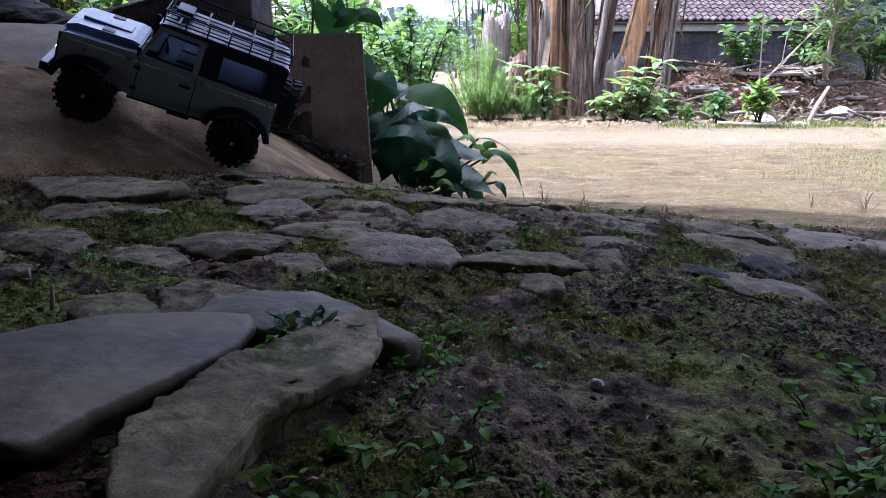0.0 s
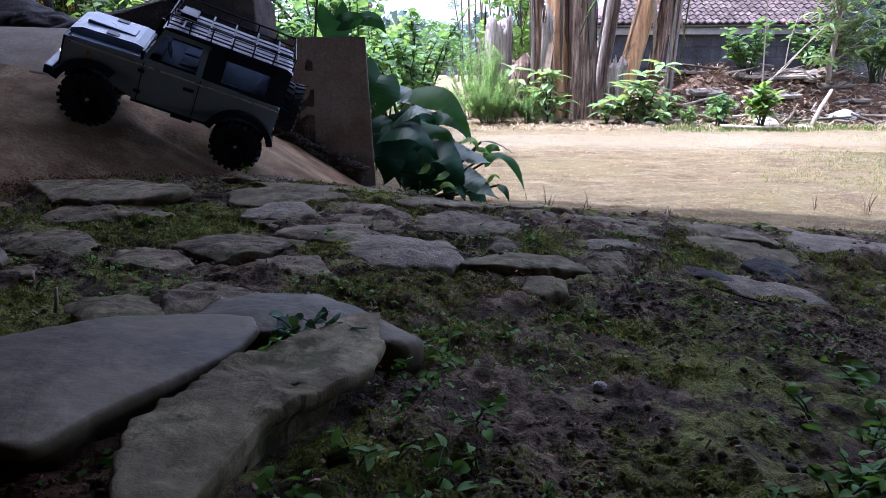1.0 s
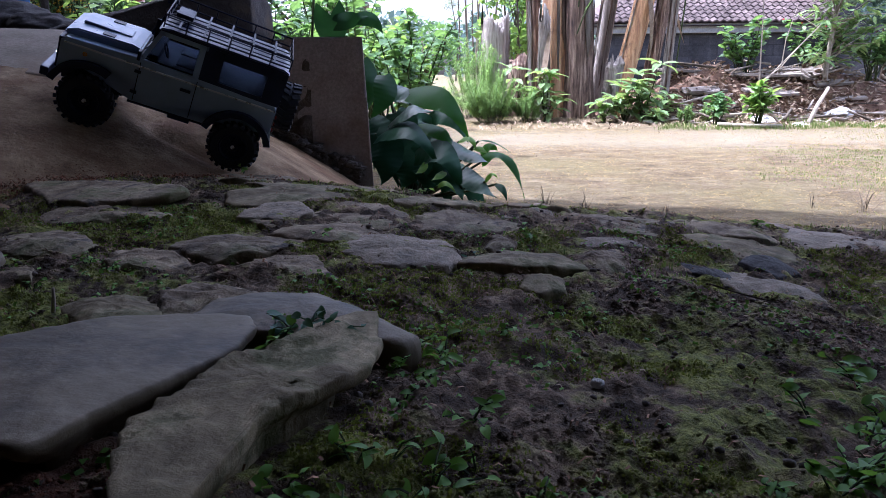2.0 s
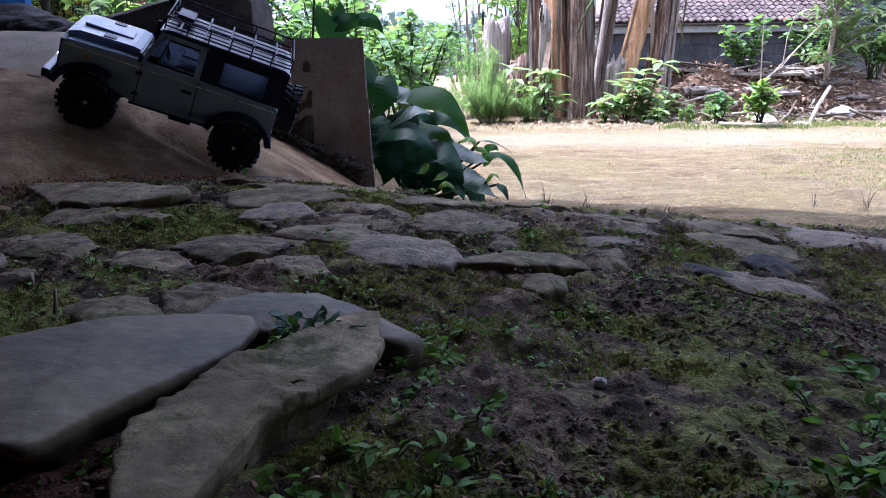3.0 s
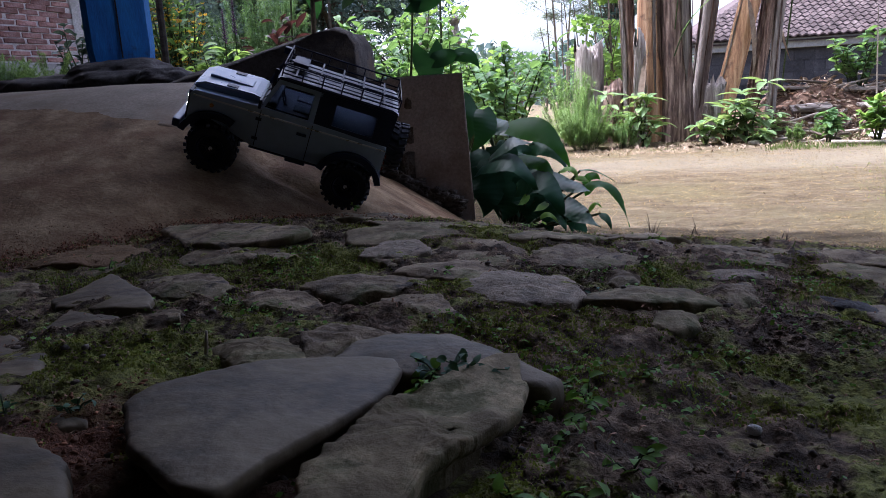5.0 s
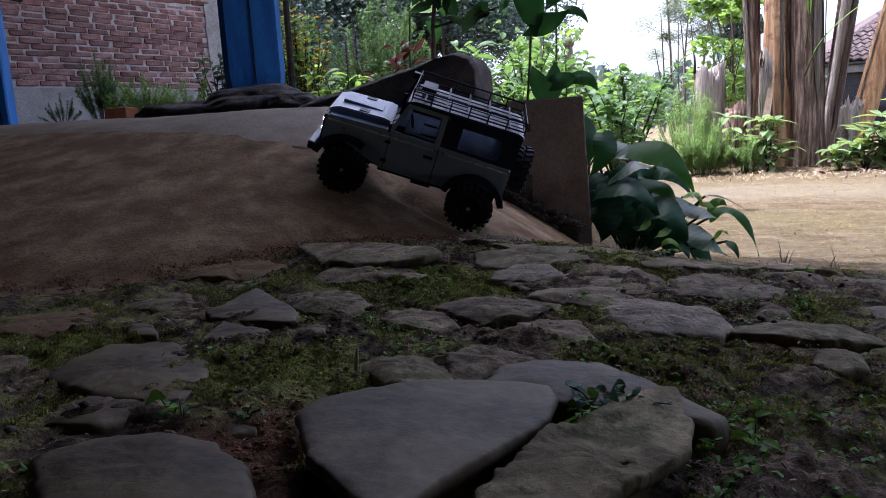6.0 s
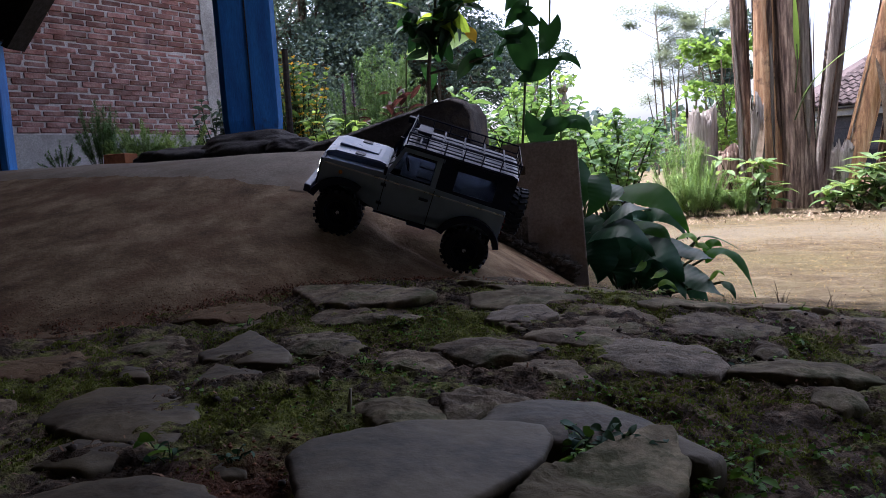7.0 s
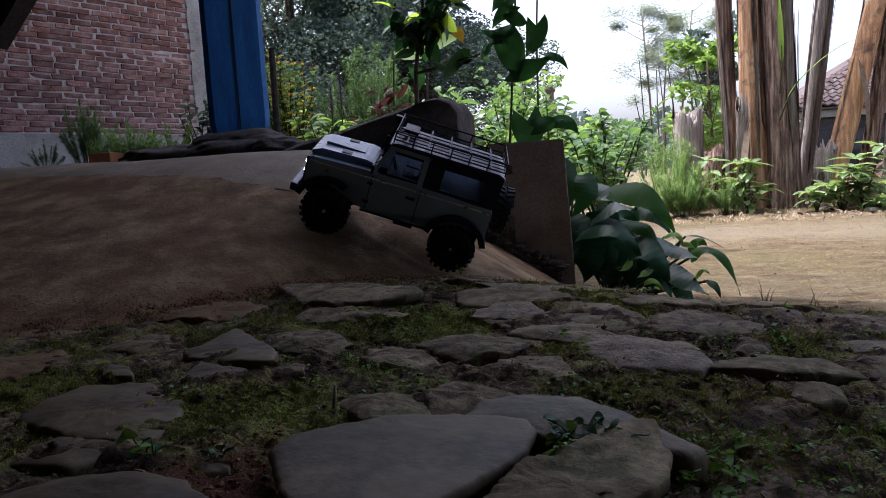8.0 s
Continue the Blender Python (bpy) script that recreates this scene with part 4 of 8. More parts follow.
outline_stone([(0.031, 0.557), (0.042, 0.590), (0.062, 0.591), (0.063, 0.561), (0.041, 0.540)],
              0.0072, STONE, "", 0.1, (0, 0), 0.0, 0.16, 0.95, 0.7, 70)
outline_stone([(-0.403, 0.316), (-0.419, 0.354), (-0.420, 0.392), (-0.372, 0.399), (-0.311, 0.355), (-0.285, 0.311), (-0.285, 0.286), (-0.308, 0.284), (-0.340, 0.290)],
              0.0086, SMOOTH, "broad smooth grey stone", 0.3, (0, 0), 0.0, 0.07, 0.95, 0.6, 90)
outline_stone([(-0.333, 0.248), (-0.346, 0.273), (-0.343, 0.289), (-0.299, 0.281), (-0.290, 0.262), (-0.298, 0.248)],
              0.0072, SMOOTH, "small smooth stone sunk in soil", 0.3, (0, 0), 0.0, 0.07, 0.95, 0.8, 60)
outline_stone([(-0.282, 0.194), (-0.273, 0.216), (-0.248, 0.227), (-0.216, 0.221), (-0.191, 0.206), (-0.170, 0.179), (-0.184, 0.168), (-0.218, 0.161), (-0.243, 0.162)],
              0.0130, SMOOTH, "smooth rounded stone near the flagstone", 0.2, (0, 0), 0.0, 0.05, 0.95, 0.0, 90)
outline_stone([(-0.403, 0.481), (-0.400, 0.514), (-0.403, 0.565), (-0.316, 0.482), (-0.298, 0.445), (-0.325, 0.452), (-0.383, 0.463)],
              0.0072, SMOOTH, "smooth angular paving stone", 0.1, (0, -0.04), 0.0, 0.05, 0.9, 0.2, 70)
outline_stone([(-0.522, 0.517), (-0.552, 0.589), (-0.528, 0.604), (-0.432, 0.530), (-0.413, 0.499), (-0.455, 0.500)],
              0.0065, STONE, "", 0.1, (0, 0), 0.0, 0.16, 0.95, 0.7, 70)
outline_stone([(-0.591, 0.421), (-0.617, 0.471), (-0.574, 0.513), (-0.524, 0.494), (-0.485, 0.449), (-0.520, 0.428)],
              0.0065, CONCRETE, "", 0.1, (0, 0), 0.0, 0.14, 0.95, 0.8, 60)
outline_stone([(-0.438, 0.428), (-0.460, 0.463), (-0.443, 0.463), (-0.400, 0.420)],
              0.0050, SMOOTH, "", 0.2, (0, 0), 0.0, 0.08, 0.95, 0.6, 50)
outline_stone([(-0.357, 0.405), (-0.367, 0.455), (-0.313, 0.431), (-0.306, 0.411)],
              0.0050, SMOOTH, "", 0.2, (0, 0), 0.0, 0.08, 0.95, 0.6, 50)
outline_stone([(-0.358, 0.523), (-0.364, 0.572), (-0.326, 0.580), (-0.267, 0.519), (-0.274, 0.487), (-0.314, 0.487)],
              0.0072, STONE, "", 0.1, (0, 0), 0.0, 0.16, 0.95, 0.7, 70)
outline_stone([(-0.469, 0.577), (-0.474, 0.616), (-0.426, 0.627), (-0.408, 0.585)],
              0.0050, STONE, "", 0.1, (0, 0), 0.0, 0.16, 0.95, 0.7, 70)
outline_stone([(-0.497, 0.340), (-0.508, 0.366), (-0.500, 0.382), (-0.459, 0.356), (-0.444, 0.324), (-0.467, 0.319)],
              0.0058, STONE, "", 0.1, (0, 0), 0.0, 0.16, 0.95, 0.7, 70)
outline_stone([(-0.237, 0.256), (-0.239, 0.267), (-0.225, 0.270), (-0.218, 0.256), (-0.228, 0.249)],
              0.0058, SMOOTH, "", 0.3, (0, 0), 0.0, 0.06, 0.95, 0.5, 50)
outline_stone([(-0.553, 0.632), (-0.565, 0.686), (-0.467, 0.699), (-0.415, 0.660), (-0.443, 0.632)],
              0.0065, CONCRETE, "", 0.1, (0, 0), 0.0, 0.14, 0.95, 0.8, 60)
outline_stone([(-0.777, 0.553), (-0.807, 0.621), (-0.719, 0.644), (-0.612, 0.635), (-0.591, 0.592), (-0.660, 0.562)],
              0.0058, CONCRETE, "", 0.1, (0, 0), 0.0, 0.1, 0.95, 0.8, 60)
outline_stone([(-0.296, 0.425), (-0.295, 0.450), (-0.276, 0.448), (-0.264, 0.423)],
              0.0050, STONE, "", 0.1, (0, 0), 0.0, 0.16, 0.95, 0.7, 70)
stone(-0.005, 0.158, 0.042, 0.028, 9, 0.018, (0, 0), SMOOTH, 2.2, "rounded pale stone half sunk in soil")
stone(0.128, 0.18, 0.035, 0.035, 19, 0.016, (0, 0), SMOOTH, 2.2)
stone(-0.112, 0.148, 0.03, 0.02, -4, 0.012, (0, 0), SMOOTH, 2.2)
stone(-0.265, 0.93, 0.13, 0.10, -25, 0.020, (-0.1, -0.1), label="pale stone at the foot of the ramp")
stone(0.42, 0.60, 0.05, 0.05, 0, 0.010, (0, 0), BASALT)
stone(0.22, 0.56, 0.04, 0.035, 30, 0.010, (0, 0), BASALT)


def fill_stones():
    """Lower flat stones between the large ones, down the fall to the yard."""
    rng = random.Random(77)
    for row in range(13):
        y = 0.56 + 0.058 * row
        x = -0.34 + 0.05 * (row % 2) + max(0, row - 5) * 0.015
        while x < 0.34 + 0.05 * row:
            w = rng.uniform(0.05, 0.14)
            c, b = x + w / 2, y + rng.uniform(-0.02, 0.02)
            if all(math.hypot(c - p, (b - q) * 1.5) > r + 0.25 * w for p, q, r in LAID):
                stone(c, b, w, rng.uniform(0.05, 0.085), rng.uniform(-18, 28), rng.uniform(0.007, 0.014), (0, rng.uniform(-0.06, 0.02)), rng.choice((STONE, STONE, ROUGH, ROUGH, PALESTONE)), 2.6, "", rng.uniform(-0.004, 0.0))
            x += w * 0.7 + rng.uniform(0.0, 0.04)


fill_stones()


# ---- toy truck ----
def arc(cx, cz, r, a0, a1, n):
    return [(cx + r * math.cos(radians(a0 + (a1 - a0) * i / n)), cz + r * math.sin(radians(a0 + (a1 - a0) * i / n))) for i in range(n + 1)]


def ring_strip(bm, cx, cz, r0, r1, a0, a1, y0, y1, n=12):
    """A flat arched band with thickness, as a wheel-arch lip."""
    inner, outer = arc(cx, cz, r0, a0, a1, n), arc(cx, cz, r1, a0, a1, n)
    prism(bm, inner + outer[::-1], y0, y1)


def lathe_y(bm, profile, m, sides=28):
    """Turns a (radius, y) profile about the y axis."""
    rings = [[bm.verts.new(m @ Vector((r * math.cos(2 * math.pi * k / sides), y, r * math.sin(2 * math.pi * k / sides)))) for k in range(sides)] for r, y in profile]
    for a, b in zip(rings, rings[1:]):
        for k in range(sides):
            bm.faces.new((a[k], b[k], b[(k + 1) % sides], a[(k + 1) % sides]))
    bmesh.ops.recalc_face_normals(bm, faces=bm.faces)


tread = bmesh.new()
box(tread, -0.0022, 0.0022, -0.0062, 0.0062, -0.0026, 0.0026)
TREAD = mesh_of("tread_block", tread, RUBBER)


def add_wheel(truck, name, m):
    """A knobbly tyre with rim and nuts; its axle lies along y."""
    bm = bmesh.new()
    lathe_y(bm, [(0.021, -0.0125), (0.030, -0.0135), (0.0335, -0.0115), (0.0338, 0), (0.0335, 0.0115), (0.030, 0.0135), (0.021, 0.0125), (0.019, 0.0), (0.021, -0.0125)], Matrix())
    lugs = []
    for k in range(22):
        a = 2 * math.pi * k / 22
        for side in (-1, 1):
            q = Matrix.Rotation(a + side * 0.07, 4, "Y") @ Matrix.Translation((0.0342, side * 0.0075, 0)) @ Matrix.Rotation(side * 0.35, 4, "X")
            lugs.append(q)
    wheel = part(name, bm, RUBBER, truck, "knobbly black rubber tyre", False, m)
    for q in lugs:
        ob = new("tread_block", TREAD)
        ob.parent = wheel
        ob.matrix_basis = q
    bm = bmesh.new()
    for side in (-1, 1):
        lathe_y(bm, [(0.0205, side * 0.0125), (0.0185, side * 0.0128), (0.0165, side * 0.008), (0.008, side * 0.006), (0.006, side * 0.0095), (0.0001, side * 0.0098)], Matrix(), 24)
        for k in range(6):
            q = Matrix.Rotation(2 * math.pi * k / 6, 4, "Y")
            box(bm, 0.007, 0.018, side * 0.0085 - 0.0015, side * 0.0085 + 0.0015, -0.0022, 0.0022, q)
    part("rim", bm, BLACK, wheel, "black spoked rim")
    bm = bmesh.new()
    for side in (-1, 1):
        lathe_y(bm, [(0.0028, side * 0.0095), (0.0028, side * 0.0118), (0.0001, side * 0.0119)], Matrix(), 8)
    part("hub_nut", bm, CHROME, wheel)
    return wheel


def build_truck(m):
    t = thing("toy_truck", m, "grey toy off-road truck climbing the concrete ramp", "toy truck")
    # lower body with open wheel arches
    R = 0.043
    bottom = [(0.142, 0.060)] + [(0.142, 0.104), (0.136, 0.109), (0.047, 0.113), (-0.132, 0.109), (-0.137, 0.105), (-0.137, 0.058)]
    bottom += [p for p in arc(-0.095, 0.036, R, 150, 28, 10)] + [(-0.045, 0.052), (0.045, 0.052)] + [(0.051, 0.053), (0.053, 0.078), (0.062, 0.087), (0.112, 0.087), (0.128, 0.080), (0.137, 0.064)]
    bm = bmesh.new()
    prism(bm, bottom, -0.060, 0.060)
    bmesh.ops.bevel(bm, geom=[e for e in bm.edges if len(e.link_faces) == 2 and e.calc_face_angle(0) > 0.6], offset=0.0018, segments=2, affect="EDGES", clamp_overlap=True)
    body = part("body", bm, PAINT, t, "matt grey body")
    bm = bmesh.new()
    box(bm, -0.05, 0.052, -0.061, 0.061, 0.0495, 0.0525)
    part("sill", bm, BLACK, body)
    bm = bmesh.new()
    box(bm, 0.046, 0.138, -0.030, 0.030, 0.050, 0.092)
    part("engine_bay", bm, BLACK, body, "black inner wheel well")
    for s in (-1, 1):
        for z in (0.058, 0.066, 0.074):
            bm = bmesh.new()
            tube(bm, [(0.054, s * 0.030, z), (0.060, s * 0.054, z - 0.002)], 0.0016, 5)
            part("link_rod", bm, CHROME, body)
    # waist line trim
    bm = bmesh.new()
    for s in (-1, 1):
        box(bm, -0.136, 0.138, s * 0.0605 - 0.0011, s * 0.0605 + 0.0011, 0.1015, 0.1035)
    part("waist_trim", bm, CHROME, body, "pale waist line")
    # seams and hinges of the doors
    for s in (-1, 1):
        for x in (0.046, -0.027):
            bm = bmesh.new()
            box(bm, x - 0.0006, x + 0.0006, s * 0.0602 - 0.0006, s * 0.0602 + 0.0006, 0.054, 0.108)
            part("door_seam", bm, BLACK, body)
        bm = bmesh.new()
        box(bm, -0.022, -0.008, s * 0.0615 - 0.0018, s * 0.0615 + 0.0018, 0.0885, 0.0925, bevel=0.001)
        part("door_handle", bm, BLACK, body, "black door handle")
        for z in (0.066, 0.095):
            bm = bmesh.new()
            box(bm, 0.043, 0.051, s * 0.0612 - 0.001, s * 0.0612 + 0.001, z - 0.002, z + 0.002)
            part("door_hinge", bm, BLACK, body)
        bm = bmesh.new()
        lathe_y(bm, [(0.0001, s * 0.0618), (0.0026, s * 0.0614), (0.003, s * 0.0600)], Matrix.Translation((0.112, 0, 0.094)), 12)
        part("side_lamp", bm, AMBER, body, "amber side lamp")
    # bonnet
    bm = bmesh.new()
    prism(bm, [(0.141, 0.108), (0.143, 0.113), (0.128, 0.1195), (0.062, 0.1225), (0.050, 0.120), (0.050, 0.110)], -0.046, 0.046)
    bmesh.ops.bevel(bm, geom=[e for e in bm.edges if len(e.link_faces) == 2 and e.calc_face_angle(0) > 0.4], offset=0.002, segments=2, affect="EDGES", clamp_overlap=True)
    bonnet = part("bonnet", bm, HOODPAINT, t, "glossy bonnet, blue sky tint put into its grey paint")
    bm = bmesh.new()
    box(bm, 0.068, 0.128, -0.016, 0.016, 0.1195, 0.1238, bevel=0.0015)
    part("bonnet_bulge", bm, HOODPAINT, bonnet)
    for s in (-1, 1):
        bm = bmesh.new()
        box(bm, 0.085, 0.100, s * 0.034 - 0.006, s * 0.034 + 0.006, 0.1205, 0.1222)
        part("bonnet_vent", bm, BLACK, bonnet)
    # front: grille, lamps, bumper
    bm = bmesh.new()
    box(bm, 0.140, 0.1455, -0.029, 0.029, 0.066, 0.107, bevel=0.001)
    for k in range(6):
        box(bm, 0.1452, 0.1472, -0.027, 0.027, 0.070 + k * 0.006, 0.0725 + k * 0.006)
    part("grille", bm, BLACK, t, "black slatted grille")
    for s in (-1, 1):
        bm = bmesh.new()
        box(bm, 0.139, 0.1445, s * 0.044 - 0.015, s * 0.044 + 0.015, 0.066, 0.107, bevel=0.001)
        panel = part("lamp_panel", bm, BLACK, t, "black lamp surround")
        bm = bmesh.new()
        bmesh.ops.create_uvsphere(bm, u_segments=16, v_segments=8, radius=0.0062, matrix=Matrix.Translation((0.1445, s * 0.041, 0.094)) @ Matrix.Diagonal((0.5, 1, 1, 1)))
        part("headlight", bm, LAMP, panel, "lit white headlight", True)
        bm = bmesh.new()
        bmesh.ops.create_uvsphere(bm, u_segments=12, v_segments=6, radius=0.003, matrix=Matrix.Translation((0.1445, s * 0.052, 0.084)) @ Matrix.Diagonal((0.5, 1, 1, 1)))
        part("marker_light", bm, LAMP, panel, "small lit marker light", True)
    bm = bmesh.new()
    box(bm, 0.148, 0.158, -0.068, 0.068, 0.052, 0.064, bevel=0.0018)
    for s in (-1, 1):
        box(bm, 0.12, 0.15, s * 0.03 - 0.004, s * 0.03 + 0.004, 0.05, 0.058)
    part("front_bumper", bm, GLOSSBLACK, t, "black front bumper")
    bm = bmesh.new()
    box(bm, -0.142, -0.132, -0.06, 0.06, 0.050, 0.058, bevel=0.0015)
    part("rear_bumper", bm, GLOSSBLACK, t)
    # arches
    for x in (0.101, -0.095):
        for s in (-1, 1):
            bm = bmesh.new()
            ring_strip(bm, x, 0.036, R - 0.001, R + 0.008, 18, 162 if x < 0 else 118, min(s * 0.056, s * 0.0685), max(s * 0.056, s * 0.0685), 14)
            part("wheel_arch", bm, BLACK, t, "flared black wheel arch")
    # cabin: pillars, roof, windows
    def leaning(s):
        return Matrix.Translation((0, s * 0.058, 0.109)) @ Matrix.Rotation(s * 0.09, 4, "X") @ Matrix.Translation((0, -s * 0.058, -0.109))

    for s in (-1, 1):
        q = leaning(s)
        bm = bmesh.new()
        y0, y1 = s * 0.058 - 0.0016, s * 0.058 + 0.0016
        prism(bm, [(0.050, 0.110), (0.044, 0.110), (0.026, 0.157), (0.032, 0.157)], y0, y1, q)
        box(bm, -0.027, -0.019, y0, y1, 0.109, 0.157, q)
        box(bm, -0.030, 0.030, y0, y1, 0.151, 0.158, q)
        box(bm, -0.027, 0.046, y0, y1, 0.108, 0.1125, q)
        part("door_frame", bm, PAINT, t, "grey upper door frame")
        bm = bmesh.new()
        box(bm, -0.052, -0.027, y0, y1, 0.109, 0.157, q)
        box(bm, -0.137, -0.112, y0, y1, 0.109, 0.157, q)
        box(bm, -0.118, -0.045, y0, y1, 0.146, 0.157, q)
        box(bm, -0.118, -0.045, y0, y1, 0.108, 0.1155, q)
        part("rear_side_panel", bm, GLOSSBLACK, t, "black rear side panel")
        bm = bmesh.new()
        box(bm, -0.019, 0.038, s * 0.0575 - 0.0004, s * 0.0575 + 0.0004, 0.112, 0.152, q)
        part("door_window", bm, GLASS, t, "tinted clear window")
        bm = bmesh.new()
        box(bm, -0.112, -0.052, s * 0.0575 - 0.0004, s * 0.0575 + 0.0004, 0.115, 0.147, q)
        part("side_window", bm, GLASS, t, "tinted clear window")
        bm = bmesh.new()
        tube(bm, [(0.046, s * 0.060, 0.117), (0.048, s * 0.071, 0.121)], 0.0012, 5)
        box(bm, 0.046, 0.050, s * 0.072 - 0.006, s * 0.072 + 0.006, 0.115, 0.128, bevel=0.0012)
        part("side_mirror", bm, BLACK, t, "black side mirror")
    bm = bmesh.new()
    box(bm, 0.026, 0.034, -0.054, 0.054, 0.151, 0.158)
    box(bm, 0.044, 0.050, -0.057, 0.057, 0.109, 0.114)
    box(bm, 0.035, 0.040, -0.0015, 0.0015, 0.112, 0.155, Matrix.Translation((0.004, 0, 0)))
    part("windscreen_frame", bm, BLACK, t)
    bm = bmesh.new()
    prism(bm, [(0.0475, 0.113), (0.0465, 0.113), (0.0290, 0.153), (0.030, 0.153)], -0.053, 0.053)
    screen = part("windscreen", bm, GLASS, t, "clear windscreen")
    bm = bmesh.new()
    for y in (-0.02, 0.018):
        tube(bm, [(0.0495, y, 0.114), (0.0462, y + 0.012, 0.120), (0.0425, y + 0.02, 0.126)], 0.0008, 4)
    part("wiper", bm, BLACK, screen)
    bm = bmesh.new()
    box(bm, -0.139, -0.135, -0.052, 0.052, 0.109, 0.117)
    box(bm, -0.139, -0.135, -0.052, 0.052, 0.146, 0.157)
    for y in (-0.05, 0.042):
        box(bm, -0.139, -0.135, y, y + 0.008, 0.109, 0.157)
    part("rear_panel", bm, GLOSSBLACK, t)
    bm = bmesh.new()
    box(bm, -0.1375, -0.1365, -0.044, 0.044, 0.116, 0.147)
    part("rear_window", bm, GLASS, t)
    bm = bmesh.new()
    prism(bm, [(0.036, 0.1555), (0.034, 0.160), (0.02, 0.1625), (-0.13, 0.1625), (-0.140, 0.159), (-0.140, 0.1555)], -0.056, 0.056)
    bmesh.ops.bevel(bm, geom=[e for e in bm.edges if len(e.link_faces) == 2 and e.calc_face_angle(0) > 0.5], offset=0.002, segments=2, affect="EDGES", clamp_overlap=True)
    part("roof", bm, GLOSSBLACK, t, "glossy black roof")
    # inside
    bm = bmesh.new()
    box(bm, -0.134, 0.044, -0.0555, 0.0555, 0.106, 0.1145)
    part("cabin_floor", bm, BLACK, t, "black cabin floor")
    for y in (-0.026, 0.026):
        bm = bmesh.new()
        box(bm, -0.022, 0.006, y - 0.017, y + 0.017, 0.106, 0.116, bevel=0.003)
        box(bm, -0.026, -0.018, y - 0.016, y + 0.016, 0.11, 0.143, bevel=0.003)
        part("seat", bm, BLACK, t, "black seat")
    bm = bmesh.new()
    box(bm, 0.028, 0.046, -0.052, 0.052, 0.108, 0.121, bevel=0.002)
    dash = part("dashboard", bm, BLACK, t)
    bm = bmesh.new()
    tor = [(0.022 + 0.004 * math.sin(a), 0.026 + 0.009 * math.cos(a), 0.125 + 0.009 * math.sin(a)) for a in (2 * math.pi * k / 14 for k in range(15))]
    tube(bm, tor, 0.0012, 5)
    part("steering_wheel", bm, BLACK, dash)
    bm = bmesh.new()
    box(bm, -0.118, -0.06, -0.045, 0.045, 0.106, 0.1105, bevel=0.002)
    part("rear_bench", bm, BLACK, t)
    # rack
    bm = bmesh.new()
    x0, x1, w = -0.137, 0.030, 0.057
    for z, r in ((0.168, 0.0012), (0.1805, 0.0013)):
        tube(bm, [(x1, -w, z), (x1, w, z), (x0, w, z), (x0, -w, z), (x1, -w, z)], r, 5)
    for x in np.linspace(x0, x1, 7):
        for s in (-1, 1):
            tube(bm, [(x, s * w, 0.163), (x, s * w, 0.1805)], 0.0011, 5)
    for y in np.linspace(-w, w, 5)[1:-1]:
        for x in (x0, x1):
            tube(bm, [(x, y, 0.168), (x, y, 0.1805)], 0.001, 5)
    for y in np.linspace(-w, w, 7)[1:-1]:
        tube(bm, [(x0, y, 0.1672), (x1, y, 0.1672)], 0.0009, 4)
    rack = part("roof_rack", bm, BLACK, t, "black wire roof rack")
    for x in np.linspace(x0 + 0.022, x1 - 0.018, 5):
        bm = bmesh.new()
        box(bm, x - 0.0013, x + 0.0013, -w, w, 0.1675, 0.1688)
        part("rack_slat", bm, BLACK, rack)
    bm = bmesh.new()
    box(bm, 0.0, 0.022, -0.03, 0.01, 0.169, 0.175, bevel=0.001)
    part("rack_box", bm, BLACK, rack)
    # snorkel on the far side, aerials
    bm = bmesh.new()
    tube(bm, [(0.085, -0.061, 0.098), (0.070, -0.064, 0.106), (0.052, -0.064, 0.114), (0.034, -0.062, 0.158), (0.032, -0.062, 0.168)], 0.0036, 8)
    box(bm, 0.028, 0.043, -0.068, -0.056, 0.165, 0.175, bevel=0.002)
    part("snorkel", bm, BLACK, t, "black air snorkel")
    # chassis
    bm = bmesh.new()
    for s in (-1, 1):
        box(bm, -0.13, 0.14, s * 0.028 - 0.004, s * 0.028 + 0.004, 0.044, 0.054)
    box(bm, -0.05, 0.04, -0.03, 0.03, 0.040, 0.053)
    box(bm, -0.03, 0.0, 0.034, 0.05, 0.040, 0.051, bevel=0.002)
    part("chassis", bm, BLACK, t, "black chassis rails")
    for x in (0.101, -0.095):
        bm = bmesh.new()
        tube(bm, [(x, -0.05, 0.035), (x, 0.05, 0.035)], 0.006, 10)
        lump(bm, (x, 0.012, 0.035), 0.012, 3, (1, 1, 1), 2, 0.05)
        axle = part("axle", bm, BLACK, t, "black solid axle")
        for s in (-1, 1):
            bm = bmesh.new()
            tube(bm, [(x - 0.012, s * 0.036, 0.038), (x - 0.004, s * 0.036, 0.075)], 0.0035, 8)
            for k in range(6):
                z = 0.044 + k * 0.005
                tube(bm, [(x - 0.0105 + k * 0.0011, s * 0.036, z), (x - 0.0102 + k * 0.0011, s * 0.036, z + 0.0015)], 0.0052, 8)
            part("damper", bm, CHROME, axle, "coil damper")
    bm = bmesh.new()
    tube(bm, [(-0.08, 0, 0.036), (0.08, 0, 0.036)], 0.003, 8)
    part("prop_shaft", bm, CHROME, t)
    for x in (0.101, -0.095):
        for s in (-1, 1):
            add_wheel(t, "wheel", pose(x, s * 0.0575, 0.0345, rnd(0, 0), rnd(0, 40), 0))
    add_wheel(t, "spare_wheel", pose(-0.152, 0.006, 0.098, 0, 0, 90))
